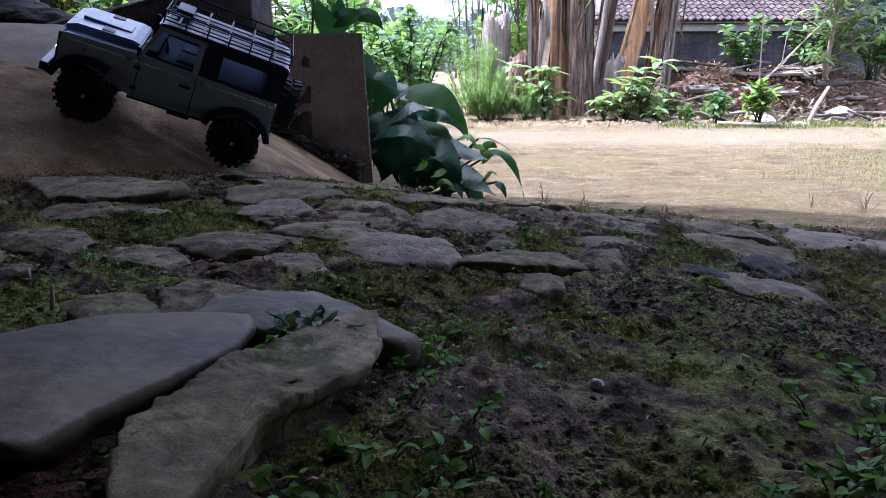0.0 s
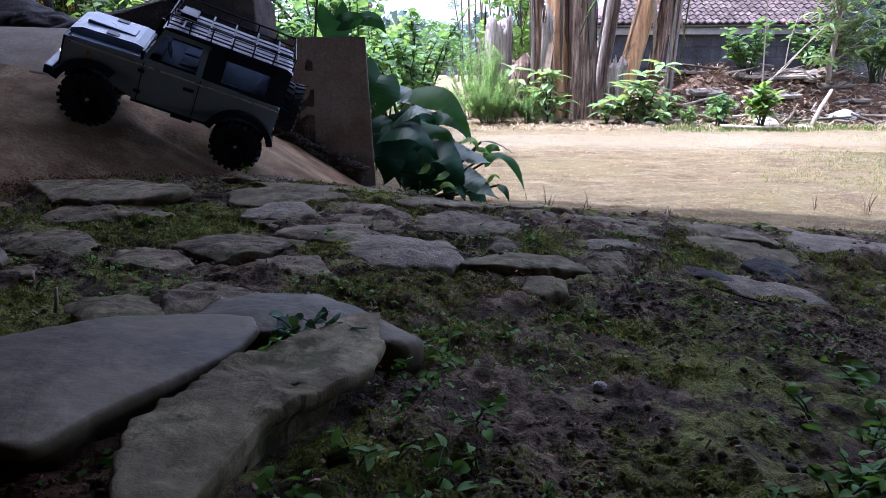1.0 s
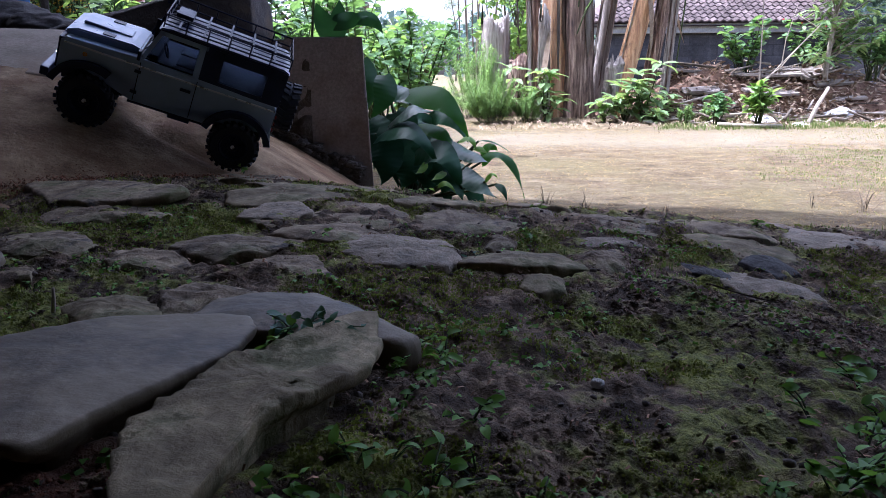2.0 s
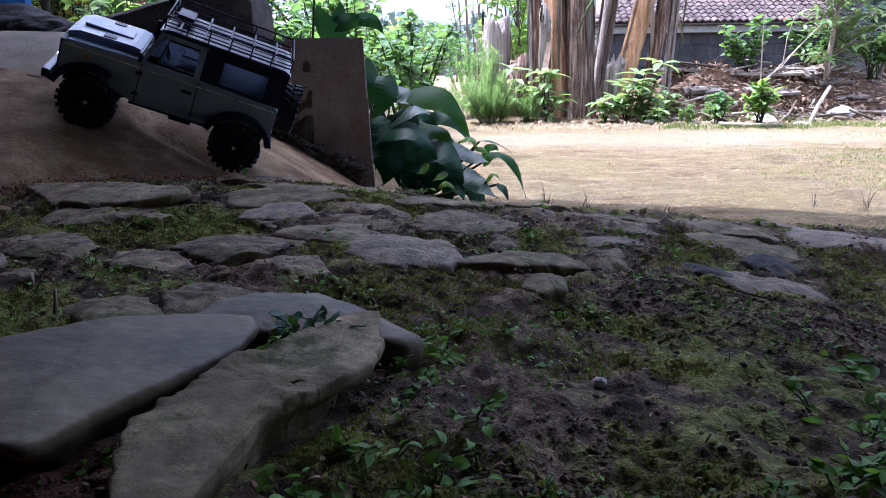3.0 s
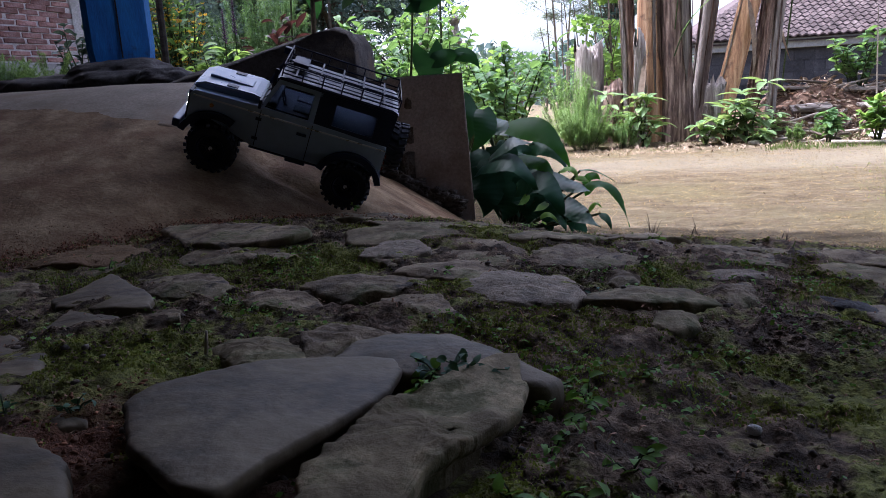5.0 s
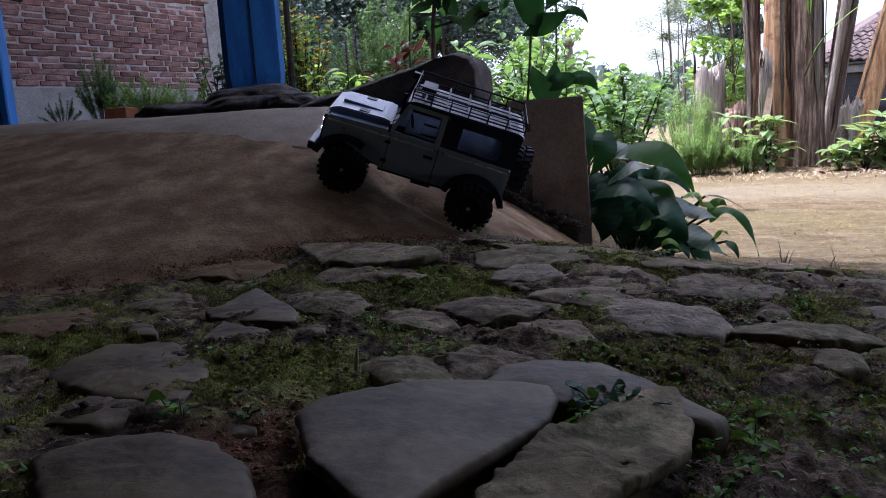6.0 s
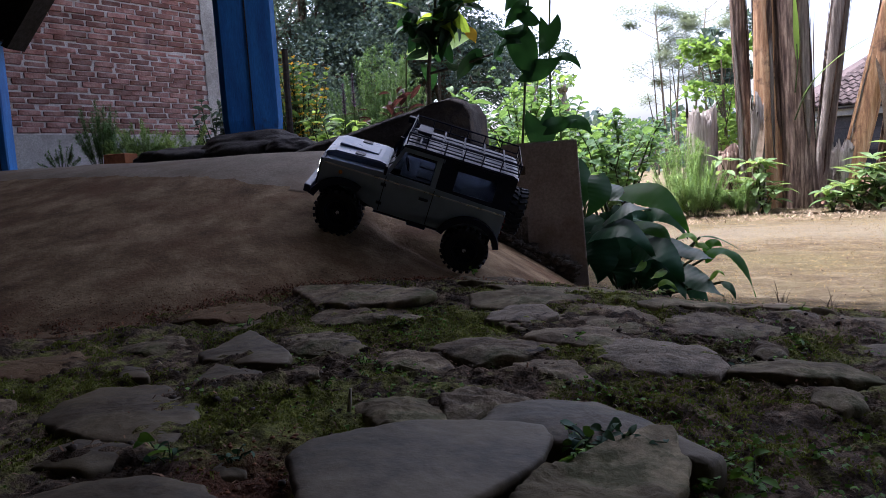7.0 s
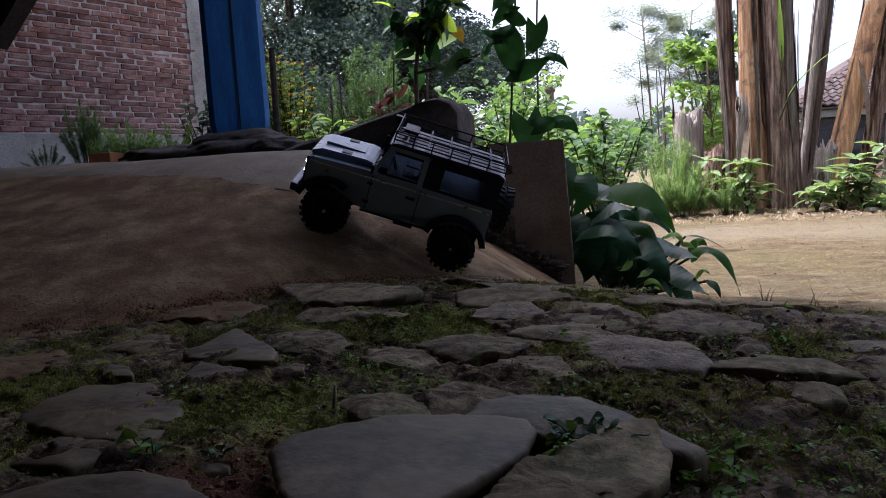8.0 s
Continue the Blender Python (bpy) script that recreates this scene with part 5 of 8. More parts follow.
    for s in (-1, 1):
        for z in (0.072, 0.082, 0.092):
            bm = bmesh.new()
            lathe_y(bm, [(0.0001, 0.0), (0.003, 0.0), (0.003, 0.002), (0.0001, 0.0025)], Matrix.Translation((-0.1385, s * 0.053, z)) @ Matrix.Rotation(radians(90), 4, "Z"), 10)
            part("tail_lamp", bm, REDLENS, t, "red round tail lamp")
    return t


truck = build_truck(pose(-0.4119, 1.0375, 0.1213, -18.0, -20.46, 197.2) @ Matrix.Scale(1.0, 4))


# ---- on the terrace ----
def boulder(x, y, z, r, squash, seed, label, material=BASALT, turn=0):
    bm = bmesh.new()
    lump(bm, (0, 0, 0), r, seed, squash, 5, 0.22)
    for w in bm.verts:
        w.co *= 1 + 0.035 * noise.fractal(w.co * 22 + Vector((seed, 0, 0)), 0.8, 2.0, 4)
    me = smooth(mesh_of("boulder", bm, material))
    ob = new("boulder", me)
    ob.matrix_basis = pose(x, y, z, 0, 0, turn)
    return tagged(ob, label, "boulder")


boulder(-1.20, 1.95, 0.325, 0.19, (1.15, 0.75, 0.36), 4, "dark rounded footing stone under the blue post")
boulder(-1.43, 1.90, 0.308, 0.14, (1.3, 0.7, 0.36), 7, "low dark stone beside the post footing")
boulder(-1.03, 1.86, 0.318, 0.075, (1.1, 0.8, 0.55), 9, "small dark rounded stone on the terrace")
boulder(-1.56, 1.95, 0.30, 0.10, (1.3, 0.7, 0.25), 12, "flat dark stone on the terrace edge")


def build_wedge():
    """A broken wedge of concrete lying on the terrace, high at one end."""
    bm = bmesh.new()
    prof = [(-1.075, 0.275), (-1.00, 0.305), (-0.90, 0.33), (-0.80, 0.353), (-0.70, 0.378), (-0.62, 0.398), (-0.56, 0.417), (-0.515, 0.420), (-0.478, 0.408), (-0.462, 0.38), (-0.458, 0.272)]
    ys = np.linspace(1.76, 1.97, 8)
    rings = []
    for j, y in enumerate(ys):
        inset = 0.012 if j in (0, 7) else 0.0
        rings.append([bm.verts.new((x + 0.01 * noise.noise(Vector((x * 20, y * 20, z * 20))), y, z - inset * (z > 0.28) + 0.008 * noise.noise(Vector((x * 24, y * 24, 5))) * (z > 0.28))) for x, z in prof])
    n = len(prof)
    for a, b in zip(rings, rings[1:]):
        for k in range(n):
            bm.faces.new((a[k], a[(k + 1) % n], b[(k + 1) % n], b[k]))
    bm.faces.new(rings[0])
    bm.faces.new(rings[-1][::-1])
    bmesh.ops.recalc_face_normals(bm, faces=bm.faces)
    bmesh.ops.subdivide_edges(bm, edges=bm.edges[:], cuts=1, use_grid_fill=True)
    ob = new("concrete_wedge", smooth(mesh_of("concrete_wedge", bm, WEDGE)))
    tagged(ob, "broken wedge of dark concrete lying on the terrace", "concrete block")


build_wedge()


def build_post(name, x, y, z0, z1, side, turn, label, lean=0.0, taper=0.0):
    t = thing(name, pose(x, y, z0, 0, 0, turn), label, "post")
    bm = bmesh.new()
    h, s = z1 - z0, side / 2
    levels = [0.0, 0.03, 0.08, 0.2, 0.5, 1.0]
    rings = []
    for q in levels:
        e = s * (1 - taper * (1 - q)) * (0.93 if q == 0 else 1)
        c = 0.16 * s
        ring = []
        for sx, sy in ((1, 1), (-1, 1), (-1, -1), (1, -1)):
            pts = [(sx * e, sy * (e - c)), (sx * (e - c), sy * e)]
            ring += pts if sx * sy > 0 else pts[::-1]
        rings.append([bm.verts.new((a + rnd(-0.001, 0.001) + lean * q * h, b + rnd(-0.001, 0.001), q * h)) for a, b in ring])
    for a, b in zip(rings, rings[1:]):
        for k in range(8):
            bm.faces.new((a[k], a[(k + 1) % 8], b[(k + 1) % 8], b[k]))
    bm.faces.new(rings[0][::-1])
    bm.faces.new(rings[-1])
    bmesh.ops.recalc_face_normals(bm, faces=bm.faces)
    part("shaft", bm, BLUE, t, "worn blue paint over timber")
    bm = bmesh.new()
    box(bm, -0.002, 0.002, -s - 0.0015, -s + 0.001, 0.03, h * 0.98)
    part("split", bm, DARKWOOD, t, "dark drying split")
    return t


build_post("blue_post", -1.292, 2.10, 0.375, 2.35, 0.194, 33, "thick blue-painted timber post on a dark stone", 0.0, 0.03)
build_post("blue_post", -2.715, 2.42, 0.27, 2.35, 0.070, 18, "slimmer blue-painted timber post by the house", 0.0, 0.0)


def build_bracket():
    t = thing("roof_bracket", pose(-2.645, 2.45, 0.92, 0, 0, 0), "dark timber roof bracket beside the blue post", "bracket")
    bm = bmesh.new()
    prism(bm, [(-0.12, 0.0), (0.0, 0.0), (0.03, -0.02), (0.33, 0.29), (0.36, 0.50), (0.36, 0.96), (-0.12, 0.96)], -0.03, 0.03)
    part("gusset", bm, DARKWOOD, t)
    bm = bmesh.new()
    prism(bm, [(0.0, -0.03), (0.03, -0.045), (0.36, 0.29), (0.34, 0.33)], -0.045, 0.045)
    part("brace", bm, DARKWOOD, t)


build_bracket()


# ---- brick house behind ----
def build_brick_wall():
    """House wall running back at a slant; its own x axis lies along it and ends at the corner."""
    t = thing("wall_north", pose(-3.40, 5.03, 0, 0, 0, 65), "bare red brick house wall on a cement plinth", "brick wall", "", "structure")
    bm = bmesh.new()
    box(bm, -3.4, 0.02, 0.0205, 0.2, 0.3, 3.2)
    part("mortar_bed", bm, MORTAR, t, "rough pale mortar")
    bm = bmesh.new()
    box(bm, -3.4, 0.02, -0.012, 0.18, 0.2, 0.68, bevel=0.004)
    part("plinth", bm, RENDER_COAT, t, "grey cement plinth")
    bm = bmesh.new()
    rows = []
    for j in range(61):
        z = 0.3 + 2.9 * j / 60
        edge = 0.035 * noise.noise(Vector((z * 9, 3, 0))) + 0.02 * noise.noise(Vector((z * 31, 5, 0)))
        rows.append([bm.verts.new((x + (edge if x < 0.03 else 0), 0.006 + 0.010 * noise.noise(Vector((x * 17, z * 13, 1))), z)) for x in (-0.01, 0.02, 0.06, 0.10, 0.14)] + [bm.verts.new((0.16, 0.03, z)), bm.verts.new((0.16, 0.2, z))])
    for a, b in zip(rows, rows[1:]):
        for k in range(len(a) - 1):
            bm.faces.new((a[k], a[k + 1], b[k + 1], b[k]))
    bmesh.ops.recalc_face_normals(bm, faces=bm.faces)
    part("corner_pillar", bm, RENDER_COAT, t, "rough grey cement corner pillar", True)
    return t


wall_north = build_brick_wall()


# ---- shelter over the path ----
def build_shelter():
    """Roof over the path, a wall behind; its edge shades the stones and stops at the yard. Walls and the second deck
    are unseen, added to hold back light.
    """
    t = thing("ceiling", pose(0, 0, 0), "dark plank porch roof over the stone path", "roof", "", "structure")
    bm = bmesh.new()
    prof = [(-6.0, -4.0), (2.2, -4.0), (2.2, 1.33), (0.05, 1.95), (-0.75, 2.18), (-1.75, 2.50), (-6.0, 2.9)]
    a = [bm.verts.new((x, y, 2.35)) for x, y in prof]
    b = [bm.verts.new((x, y, 2.47)) for x, y in prof]
    bm.faces.new(a[::-1])
    bm.faces.new(b)
    for i in range(len(prof)):
        bm.faces.new((a[i], a[(i + 1) % len(prof)], b[(i + 1) % len(prof)], b[i]))
    part("roof_deck", bm, DARKWOOD, t)
    # Deck out of view, added to dim the brick wall and its plants.
    bm = bmesh.new()
    box(bm, -7.5, -2.3, 2.9, 4.1, 2.62, 2.72)
    part("lean_to_deck", bm, DARKWOOD, t)
    # Walls out of view, added to block light from behind and the sides.
    for name, sides, where in (("wall_south", (-6.0, 2.2, -4.2, -4.0), "behind"), ("wall_west", (-6.2, -6.0, -4.0, 2.4), "beside"), ("wall_east", (2.2, 2.35, -4.0, 0.75), "on the yard side of")):
        w = thing(name, pose(0, 0, 0), "plain rendered house wall %s the path" % where, "wall", "", "structure")
        bm = bmesh.new()
        box(bm, *sides, -0.3, 2.35)
        part("render_wall", bm, DARKWALL, w)


build_shelter()


# ---- plants ----
def broad_leaf_plant():
    """Clump of large drooping leaves on stalks beside the terrace."""
    o = Vector((-0.08, 1.90, -0.14))
    t = thing("broad_leaf_plant", pose(*o), "clump of large dark drooping leaves beside the terrace", "plant")

    def one(a, b, c, width, face=(0.1, -0.75, 0.65), material=ARUM, heart=0.3):
        a, b, c = Vector(a) - o, Vector(b) - o, Vector(c) - o
        bm = bmesh.new()
        tube(bm, [(rnd(-0.02, 0.02), rnd(-0.02, 0.02), 0), a * 0.5 + Vector((0, 0.03, -0.01)), a], 0.005, 6, 0.0028)
        part("stalk", bm, STEM, t, "", True)
        bm = bmesh.new()
        blade_path(bm, a, b, c, width * 1.08, face, 30, 0.14, 0.05, heart)
        part("leaf", bm, material, t, "", True)

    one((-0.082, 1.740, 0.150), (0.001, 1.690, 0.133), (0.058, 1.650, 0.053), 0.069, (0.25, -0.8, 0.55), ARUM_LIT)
    one((-0.143, 1.740, 0.195), (-0.141, 1.700, 0.147), (-0.175, 1.680, 0.094), 0.056, (0.3, -0.9, 0.3), ARUM_BACKLIT)
    one((-0.197, 1.780, 0.233), (-0.176, 1.750, 0.173), (-0.189, 1.730, 0.106), 0.045, (0.5, -0.8, 0.2), ARUM_BACKLIT)
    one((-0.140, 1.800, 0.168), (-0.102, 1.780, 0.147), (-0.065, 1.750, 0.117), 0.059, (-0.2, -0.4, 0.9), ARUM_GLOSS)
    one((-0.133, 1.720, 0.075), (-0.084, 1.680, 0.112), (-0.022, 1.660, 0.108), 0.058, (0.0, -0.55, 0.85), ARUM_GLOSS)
    one((-0.160, 1.700, 0.049), (-0.078, 1.640, 0.070), (-0.016, 1.610, -0.003), 0.072, (0.25, -0.6, 0.75), ARUM)
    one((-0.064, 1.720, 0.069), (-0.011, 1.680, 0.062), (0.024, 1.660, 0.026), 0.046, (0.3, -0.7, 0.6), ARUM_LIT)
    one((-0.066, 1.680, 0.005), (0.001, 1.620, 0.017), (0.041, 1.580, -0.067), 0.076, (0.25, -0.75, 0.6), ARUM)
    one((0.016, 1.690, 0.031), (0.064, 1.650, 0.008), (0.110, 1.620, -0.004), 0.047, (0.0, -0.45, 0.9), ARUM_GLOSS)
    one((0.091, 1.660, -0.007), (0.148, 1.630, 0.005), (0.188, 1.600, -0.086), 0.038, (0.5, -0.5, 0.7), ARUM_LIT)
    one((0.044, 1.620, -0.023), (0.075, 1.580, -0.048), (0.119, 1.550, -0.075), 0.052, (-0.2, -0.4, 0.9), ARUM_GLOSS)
    one((-0.026, 1.620, -0.022), (0.020, 1.590, -0.045), (0.043, 1.560, -0.082), 0.055, (0.2, -0.8, 0.5), ARUM)
    one((0.123, 1.600, -0.052), (0.137, 1.580, -0.064), (0.144, 1.570, -0.086), 0.017, (0.2, -0.8, 0.5), ARUM)
    one((-0.167, 1.720, 0.056), (-0.137, 1.680, 0.001), (-0.150, 1.650, -0.059), 0.091, (0.2, -0.9, 0.3), ARUM)
    one((-0.118, 1.730, 0.044), (-0.086, 1.690, -0.014), (-0.104, 1.660, -0.069), 0.107, (0.1, -0.9, 0.4), ARUM)
    one((-0.051, 1.720, 0.024), (-0.034, 1.680, -0.033), (-0.044, 1.650, -0.077), 0.084, (0.1, -0.9, 0.4), ARUM)
    one((-0.182, 1.760, 0.090), (-0.157, 1.730, 0.051), (-0.170, 1.710, -0.002), 0.073, (0.3, -0.9, 0.3), ARUM)
    one((-0.120, 1.780, 0.103), (-0.102, 1.750, 0.067), (-0.111, 1.720, 0.014), 0.079, (0.1, -0.9, 0.4), ARUM)
    one((0.038, 1.720, 0.036), (0.065, 1.700, 0.043), (0.078, 1.680, 0.018), 0.021, (0.0, -0.5, 0.8), WEED)
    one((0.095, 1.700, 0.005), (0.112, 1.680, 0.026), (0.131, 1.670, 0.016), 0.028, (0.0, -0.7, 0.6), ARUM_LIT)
    one((0.074, 1.700, 0.022), (0.098, 1.690, 0.017), (0.120, 1.680, 0.004), 0.018, (0.0, -0.5, 0.8), WEED)
    one((0.085, 1.700, 0.038), (0.119, 1.680, 0.037), (0.163, 1.660, 0.012), 0.006, (0.0, -0.5, 0.8), WEED_BLUE)
    one((-0.042, 1.600, -0.003), (-0.051, 1.590, -0.016), (-0.065, 1.580, -0.023), 0.017, (0.0, -0.6, 0.7), WEED)
    one((0.002, 1.600, -0.022), (-0.011, 1.580, -0.029), (-0.029, 1.570, -0.038), 0.019, (0.0, -0.6, 0.7), WEED)
    one((-0.014, 1.570, -0.052), (0.007, 1.560, -0.044), (0.027, 1.550, -0.064), 0.015, (0.0, -0.6, 0.7), WEED)
    one((0.095, 1.580, -0.043), (0.110, 1.570, -0.025), (0.122, 1.560, -0.033), 0.012, (0.0, -0.6, 0.7), WEED)
    for _ in range(16):
        a = Vector((rnd(-0.17, 0.04), rnd(1.78, 1.88), 0))
        a.z = rnd(-0.05, 0.09) - 0.8 * max(0, a.x + 0.03)
        d = Vector((rnd(-0.02, 0.05), -rnd(0.02, 0.05), 0))
        one(a, a + d + Vector((0, 0, 0.008)), a + d * 2 - Vector((0, 0, rnd(0.05, 0.08))), rnd(0.045, 0.065), (0.1, -0.8, 0.5))
    return t


broad_leaf_plant()


def heart_vine():
    """Tall thin stem with large heart-shaped leaves, dark against the sky."""
    t = thing("climbing_plant", pose(-0.42, 2.30, -0.05), "tall climbing stem with large dark heart-shaped leaves", "plant")
    o = Vector((-0.42, 2.30, -0.05))
    bm = bmesh.new()
    tube(bm, [Vector(p) - o for p in ((-0.42, 2.30, -0.05), (-0.419, 2.28, 0.23), (-0.403, 2.28, 0.394), (-0.391, 2.28, 0.537), (-0.378, 2.28, 0.677), (-0.364, 2.28, 0.85), (-0.36, 2.28, 1.1))], 0.0045, 6, 0.003)
    part("stem", bm, STEM, t, "", True)

    def one(a, b, c, width, material=VINE):
        bm = bmesh.new()
        blade_path(bm, Vector(a) - o, Vector(b) - o, Vector(c) - o, width, (rnd(-0.3, 0.3), -0.9, rnd(0.1, 0.5)), 14, 0.12, 0.04, 0.8)
        part("leaf", bm, material, t, "", True)

    one((-0.307, 2.270, 0.674), (-0.318, 2.270, 0.625), (-0.350, 2.270, 0.574), 0.082, VINE)
    one((-0.407, 2.270, 0.652), (-0.385, 2.270, 0.574), (-0.377, 2.270, 0.502), 0.094, VINE)
    one((-0.394, 2.270, 0.536), (-0.324, 2.270, 0.547), (-0.270, 2.270, 0.576), 0.070, VINE)
    one((-0.281, 2.270, 0.575), (-0.239, 2.270, 0.564), (-0.212, 2.270, 0.525), 0.029, VINE)
    one((-0.349, 2.270, 0.378), (-0.351, 2.270, 0.320), (-0.373, 2.270, 0.268), 0.106, VINE)
    one((-0.328, 2.270, 0.355), (-0.279, 2.270, 0.365), (-0.231, 2.270, 0.371), 0.055, VINE)
    one((-0.392, 2.270, 0.670), (-0.439, 2.270, 0.661), (-0.488, 2.270, 0.681), 0.043, VINE)
    one((-0.252, 2.270, 0.367), (-0.214, 2.270, 0.357), (-0.187, 2.270, 0.320), 0.047, VINE)
    one((-0.391, 2.270, 0.722), (-0.357, 2.270, 0.694), (-0.330, 2.270, 0.687), 0.047, VINE)
    one((-0.378, 2.270, 0.745), (-0.419, 2.270, 0.719), (-0.448, 2.270, 0.680), 0.051, VINE)
    one((-0.404, 2.270, 0.643), (-0.440, 2.270, 0.644), (-0.475, 2.270, 0.612), 0.039, VINE)
    one((-0.469, 2.270, 0.623), (-0.479, 2.270, 0.607), (-0.493, 2.270, 0.585), 0.031, VINE)
    one((-0.565, 2.270, 0.682), (-0.555, 2.270, 0.667), (-0.548, 2.270, 0.645), 0.035, YELLOW)
    for k in range(9):
        a = Vector((-0.365 + rnd(-0.02, 0.02), 2.29, rnd(0.80, 1.05)))
        d = heading(rnd(0, 360), rnd(-20, 30))
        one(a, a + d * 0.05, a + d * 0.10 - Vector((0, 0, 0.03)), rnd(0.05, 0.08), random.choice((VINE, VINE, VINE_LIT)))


heart_vine()


def leafy_shrub(name, x, y, z, stems, leaf_size, material, label, spread=0.3, height=0.5, per=16, width=0.55, droop=0.9, stem_mat=STEM, flowers=None, petal=0.02, category="shrub", up=(35, 85), seg=4, low=0.3, heart=0.2, share=0.22):
    """Thin branching stems with leaves set along them; each stem's leaves are one crown part."""
    t = thing(name, pose(x, y, z), label, category)
    bm, fl = bmesh.new(), bmesh.new()
    crown = bmesh.new()
    for _ in range(stems):
        d = heading(rnd(0, 360), rnd(*up))
        h = height * rnd(0.65, 1.1)
        end = Vector((d.x * spread, d.y * spread, h))
        foot = Vector((rnd(-0.03, 0.03) * spread * 4, rnd(-0.03, 0.03) * spread * 4, 0))
        pts = [foot, foot.lerp(end, 0.35) + Vector((0, 0, 0.10 * h)), foot.lerp(end, 0.7) + Vector((rnd(-0.03, 0.03), rnd(-0.03, 0.03), 0.08 * h)), end]
        tube(bm, pts, 0.004 + 0.004 * height, 5, 0.0015)
        for k in range(per):
            s = low + (1 - low) * (k + rnd(0, 1)) / per
            i = min(int(s * 3), 2)
            p = pts[i].lerp(pts[i + 1], s * 3 - i)
            size = leaf_size * rnd(0.6, 1.25)
            leaf(crown, p, heading(rnd(0, 360), rnd(-5, 50)), size, size * width, droop * rnd(0.5, 1.4), rnd(-0.7, 0.7), seg, 0.2, 0.42, heart)
        for spot in range(9 if share > 0.5 else 1):
            if not flowers or rnd(0, 1) > share:
                continue
            for q in range(6):
                leaf(fl, end * (1 - 0.07 * spot) + Vector((rnd(-1, 1), rnd(-1, 1), 0)) * 0.004 * spot * (share > 0.5) + Vector((rnd(-1, 1), rnd(-1, 1), rnd(0, 1))) * petal * 0.5, heading(q * 60 + rnd(-10, 10), rnd(10, 60)), petal * 1.4, petal, 0.5, 0, 3)
    part("stalk", bm, stem_mat, t, "", True)
    part("crown", crown, material, t)
    if flowers:
        part("bloom", fl, flowers, t)
    else:
        fl.free()
    return t


def feathery_bush(name, x, y, z, r, h, material, label, plumes=70, strands=46, fine=0.0022):
    """Soft bush of very fine, thread-like leaves on many upright plumes."""
    t = thing(name, pose(x, y, z), label, "bush")
    bm = bmesh.new()
    rows = []
    for _ in range(plumes):
        a, q = rnd(0, 6.283), math.sqrt(rnd(0, 1))
        fx, fy = r * 0.35 * q * math.cos(a), r * 0.35 * q * math.sin(a)
        ex, ey = r * q * math.cos(a), r * q * math.sin(a)
        top = h * (1.0 - 0.45 * q * q) * rnd(0.35, 1.08)
        tube(bm, [(fx, fy, 0), ((fx + ex) / 2, (fy + ey) / 2, top * 0.55), (ex, ey, top)], 0.0014, 4, 0.0006)
        rows.append((fx, fy, ex, ey, top))
    part("stalk", bm, STEM, t)
    dice = np.random.default_rng(int(abs(x * 1000 + y * 77)))
    n = int(strands * 4.5)
    p = np.repeat(np.array(rows), n, 0)
    m = len(p)
    s = dice.uniform(0.2, 1.0, m) ** 0.6
    at = np.stack([p[:, 0] + (p[:, 2] - p[:, 0]) * s, p[:, 1] + (p[:, 3] - p[:, 1]) * s, p[:, 4] * s], 1)
    az, el = dice.uniform(0, 6.283, m), np.radians(dice.uniform(-35, 50, m))
    d = np.stack([np.cos(az) * np.cos(el), np.sin(az) * np.cos(el), np.sin(el)], 1)
    ln = (dice.uniform(0.35, 1.0, m) * 0.044 * min(h / 0.6 + 0.4, 1.25) * (1.15 - 0.4 * s))[:, None]
    side = np.stack([-np.sin(az), np.cos(az), 0 * az], 1) * (fine * 0.62 * dice.uniform(0.6, 1.4, m))[:, None]
    end = at + d * ln
    mid = at + d * ln * 0.55 + np.array([0, 0, 1]) * ln * 0.08
    v = np.stack([at - side * 0.6, at + side * 0.6, mid - side, mid + side, end], 1).reshape(-1, 3)
    i = np.arange(m)[:, None] * 5
    f = np.concatenate([i + np.array([[0, 1, 3]]), i + np.array([[0, 3, 2]]), i + np.array([[2, 3, 4]])], 0)
    ob = new("foliage", from_arrays("foliage", v.tolist(), f.tolist(), material, False))
    ob.parent = t
    return t


# beyond the big leaves: red-flowering shrub
leafy_shrub("flowering_shrub", -0.14, 2.75, -0.12, 12, 0.052, SHRUB, "bright green leafy shrub with a few red flowers", 0.30, 0.52, 24, 0.62, 0.9, STEM, RED, 0.014, share=0.12)
leafy_shrub("flowering_shrub", -0.42, 3.1, -0.10, 15, 0.05, SHRUB, "bright green leafy shrub behind the terrace", 0.32, 0.60, 26, 0.6)
leafy_shrub("leafy_shrub", -0.16, 3.35, -0.11, 14, 0.070, LIME, "lime green undergrowth at the yard edge", 0.22, 0.40, 16, 0.6)
leafy_shrub("leafy_shrub", -0.35, 3.8, -0.10, 22, 0.06, LIME, "dense green undergrowth behind the shrub", 0.45, 0.52, 26, 0.6)
leafy_shrub("leafy_shrub", -0.75, 4.4, -0.05, 26, 0.07, SHRUB, "dense green undergrowth in the garden", 0.5, 0.85, 18, 0.6)
feathery_bush("feathery_bush", 0.28, 4.30, -0.10, 0.19, 0.36, FEATHER, "soft pale green feathery bush at the yard edge", 80, 52)
feathery_bush("feathery_bush", 0.20, 4.75, -0.09, 0.24, 0.52, FEATHER, "taller feathery green bush beside the stump", 80, 46)
feathery_bush("feathery_bush", 0.50, 4.28, -0.10, 0.10, 0.24, FEATHER, "small feathery bush at the foot of the trunks", 36, 40)


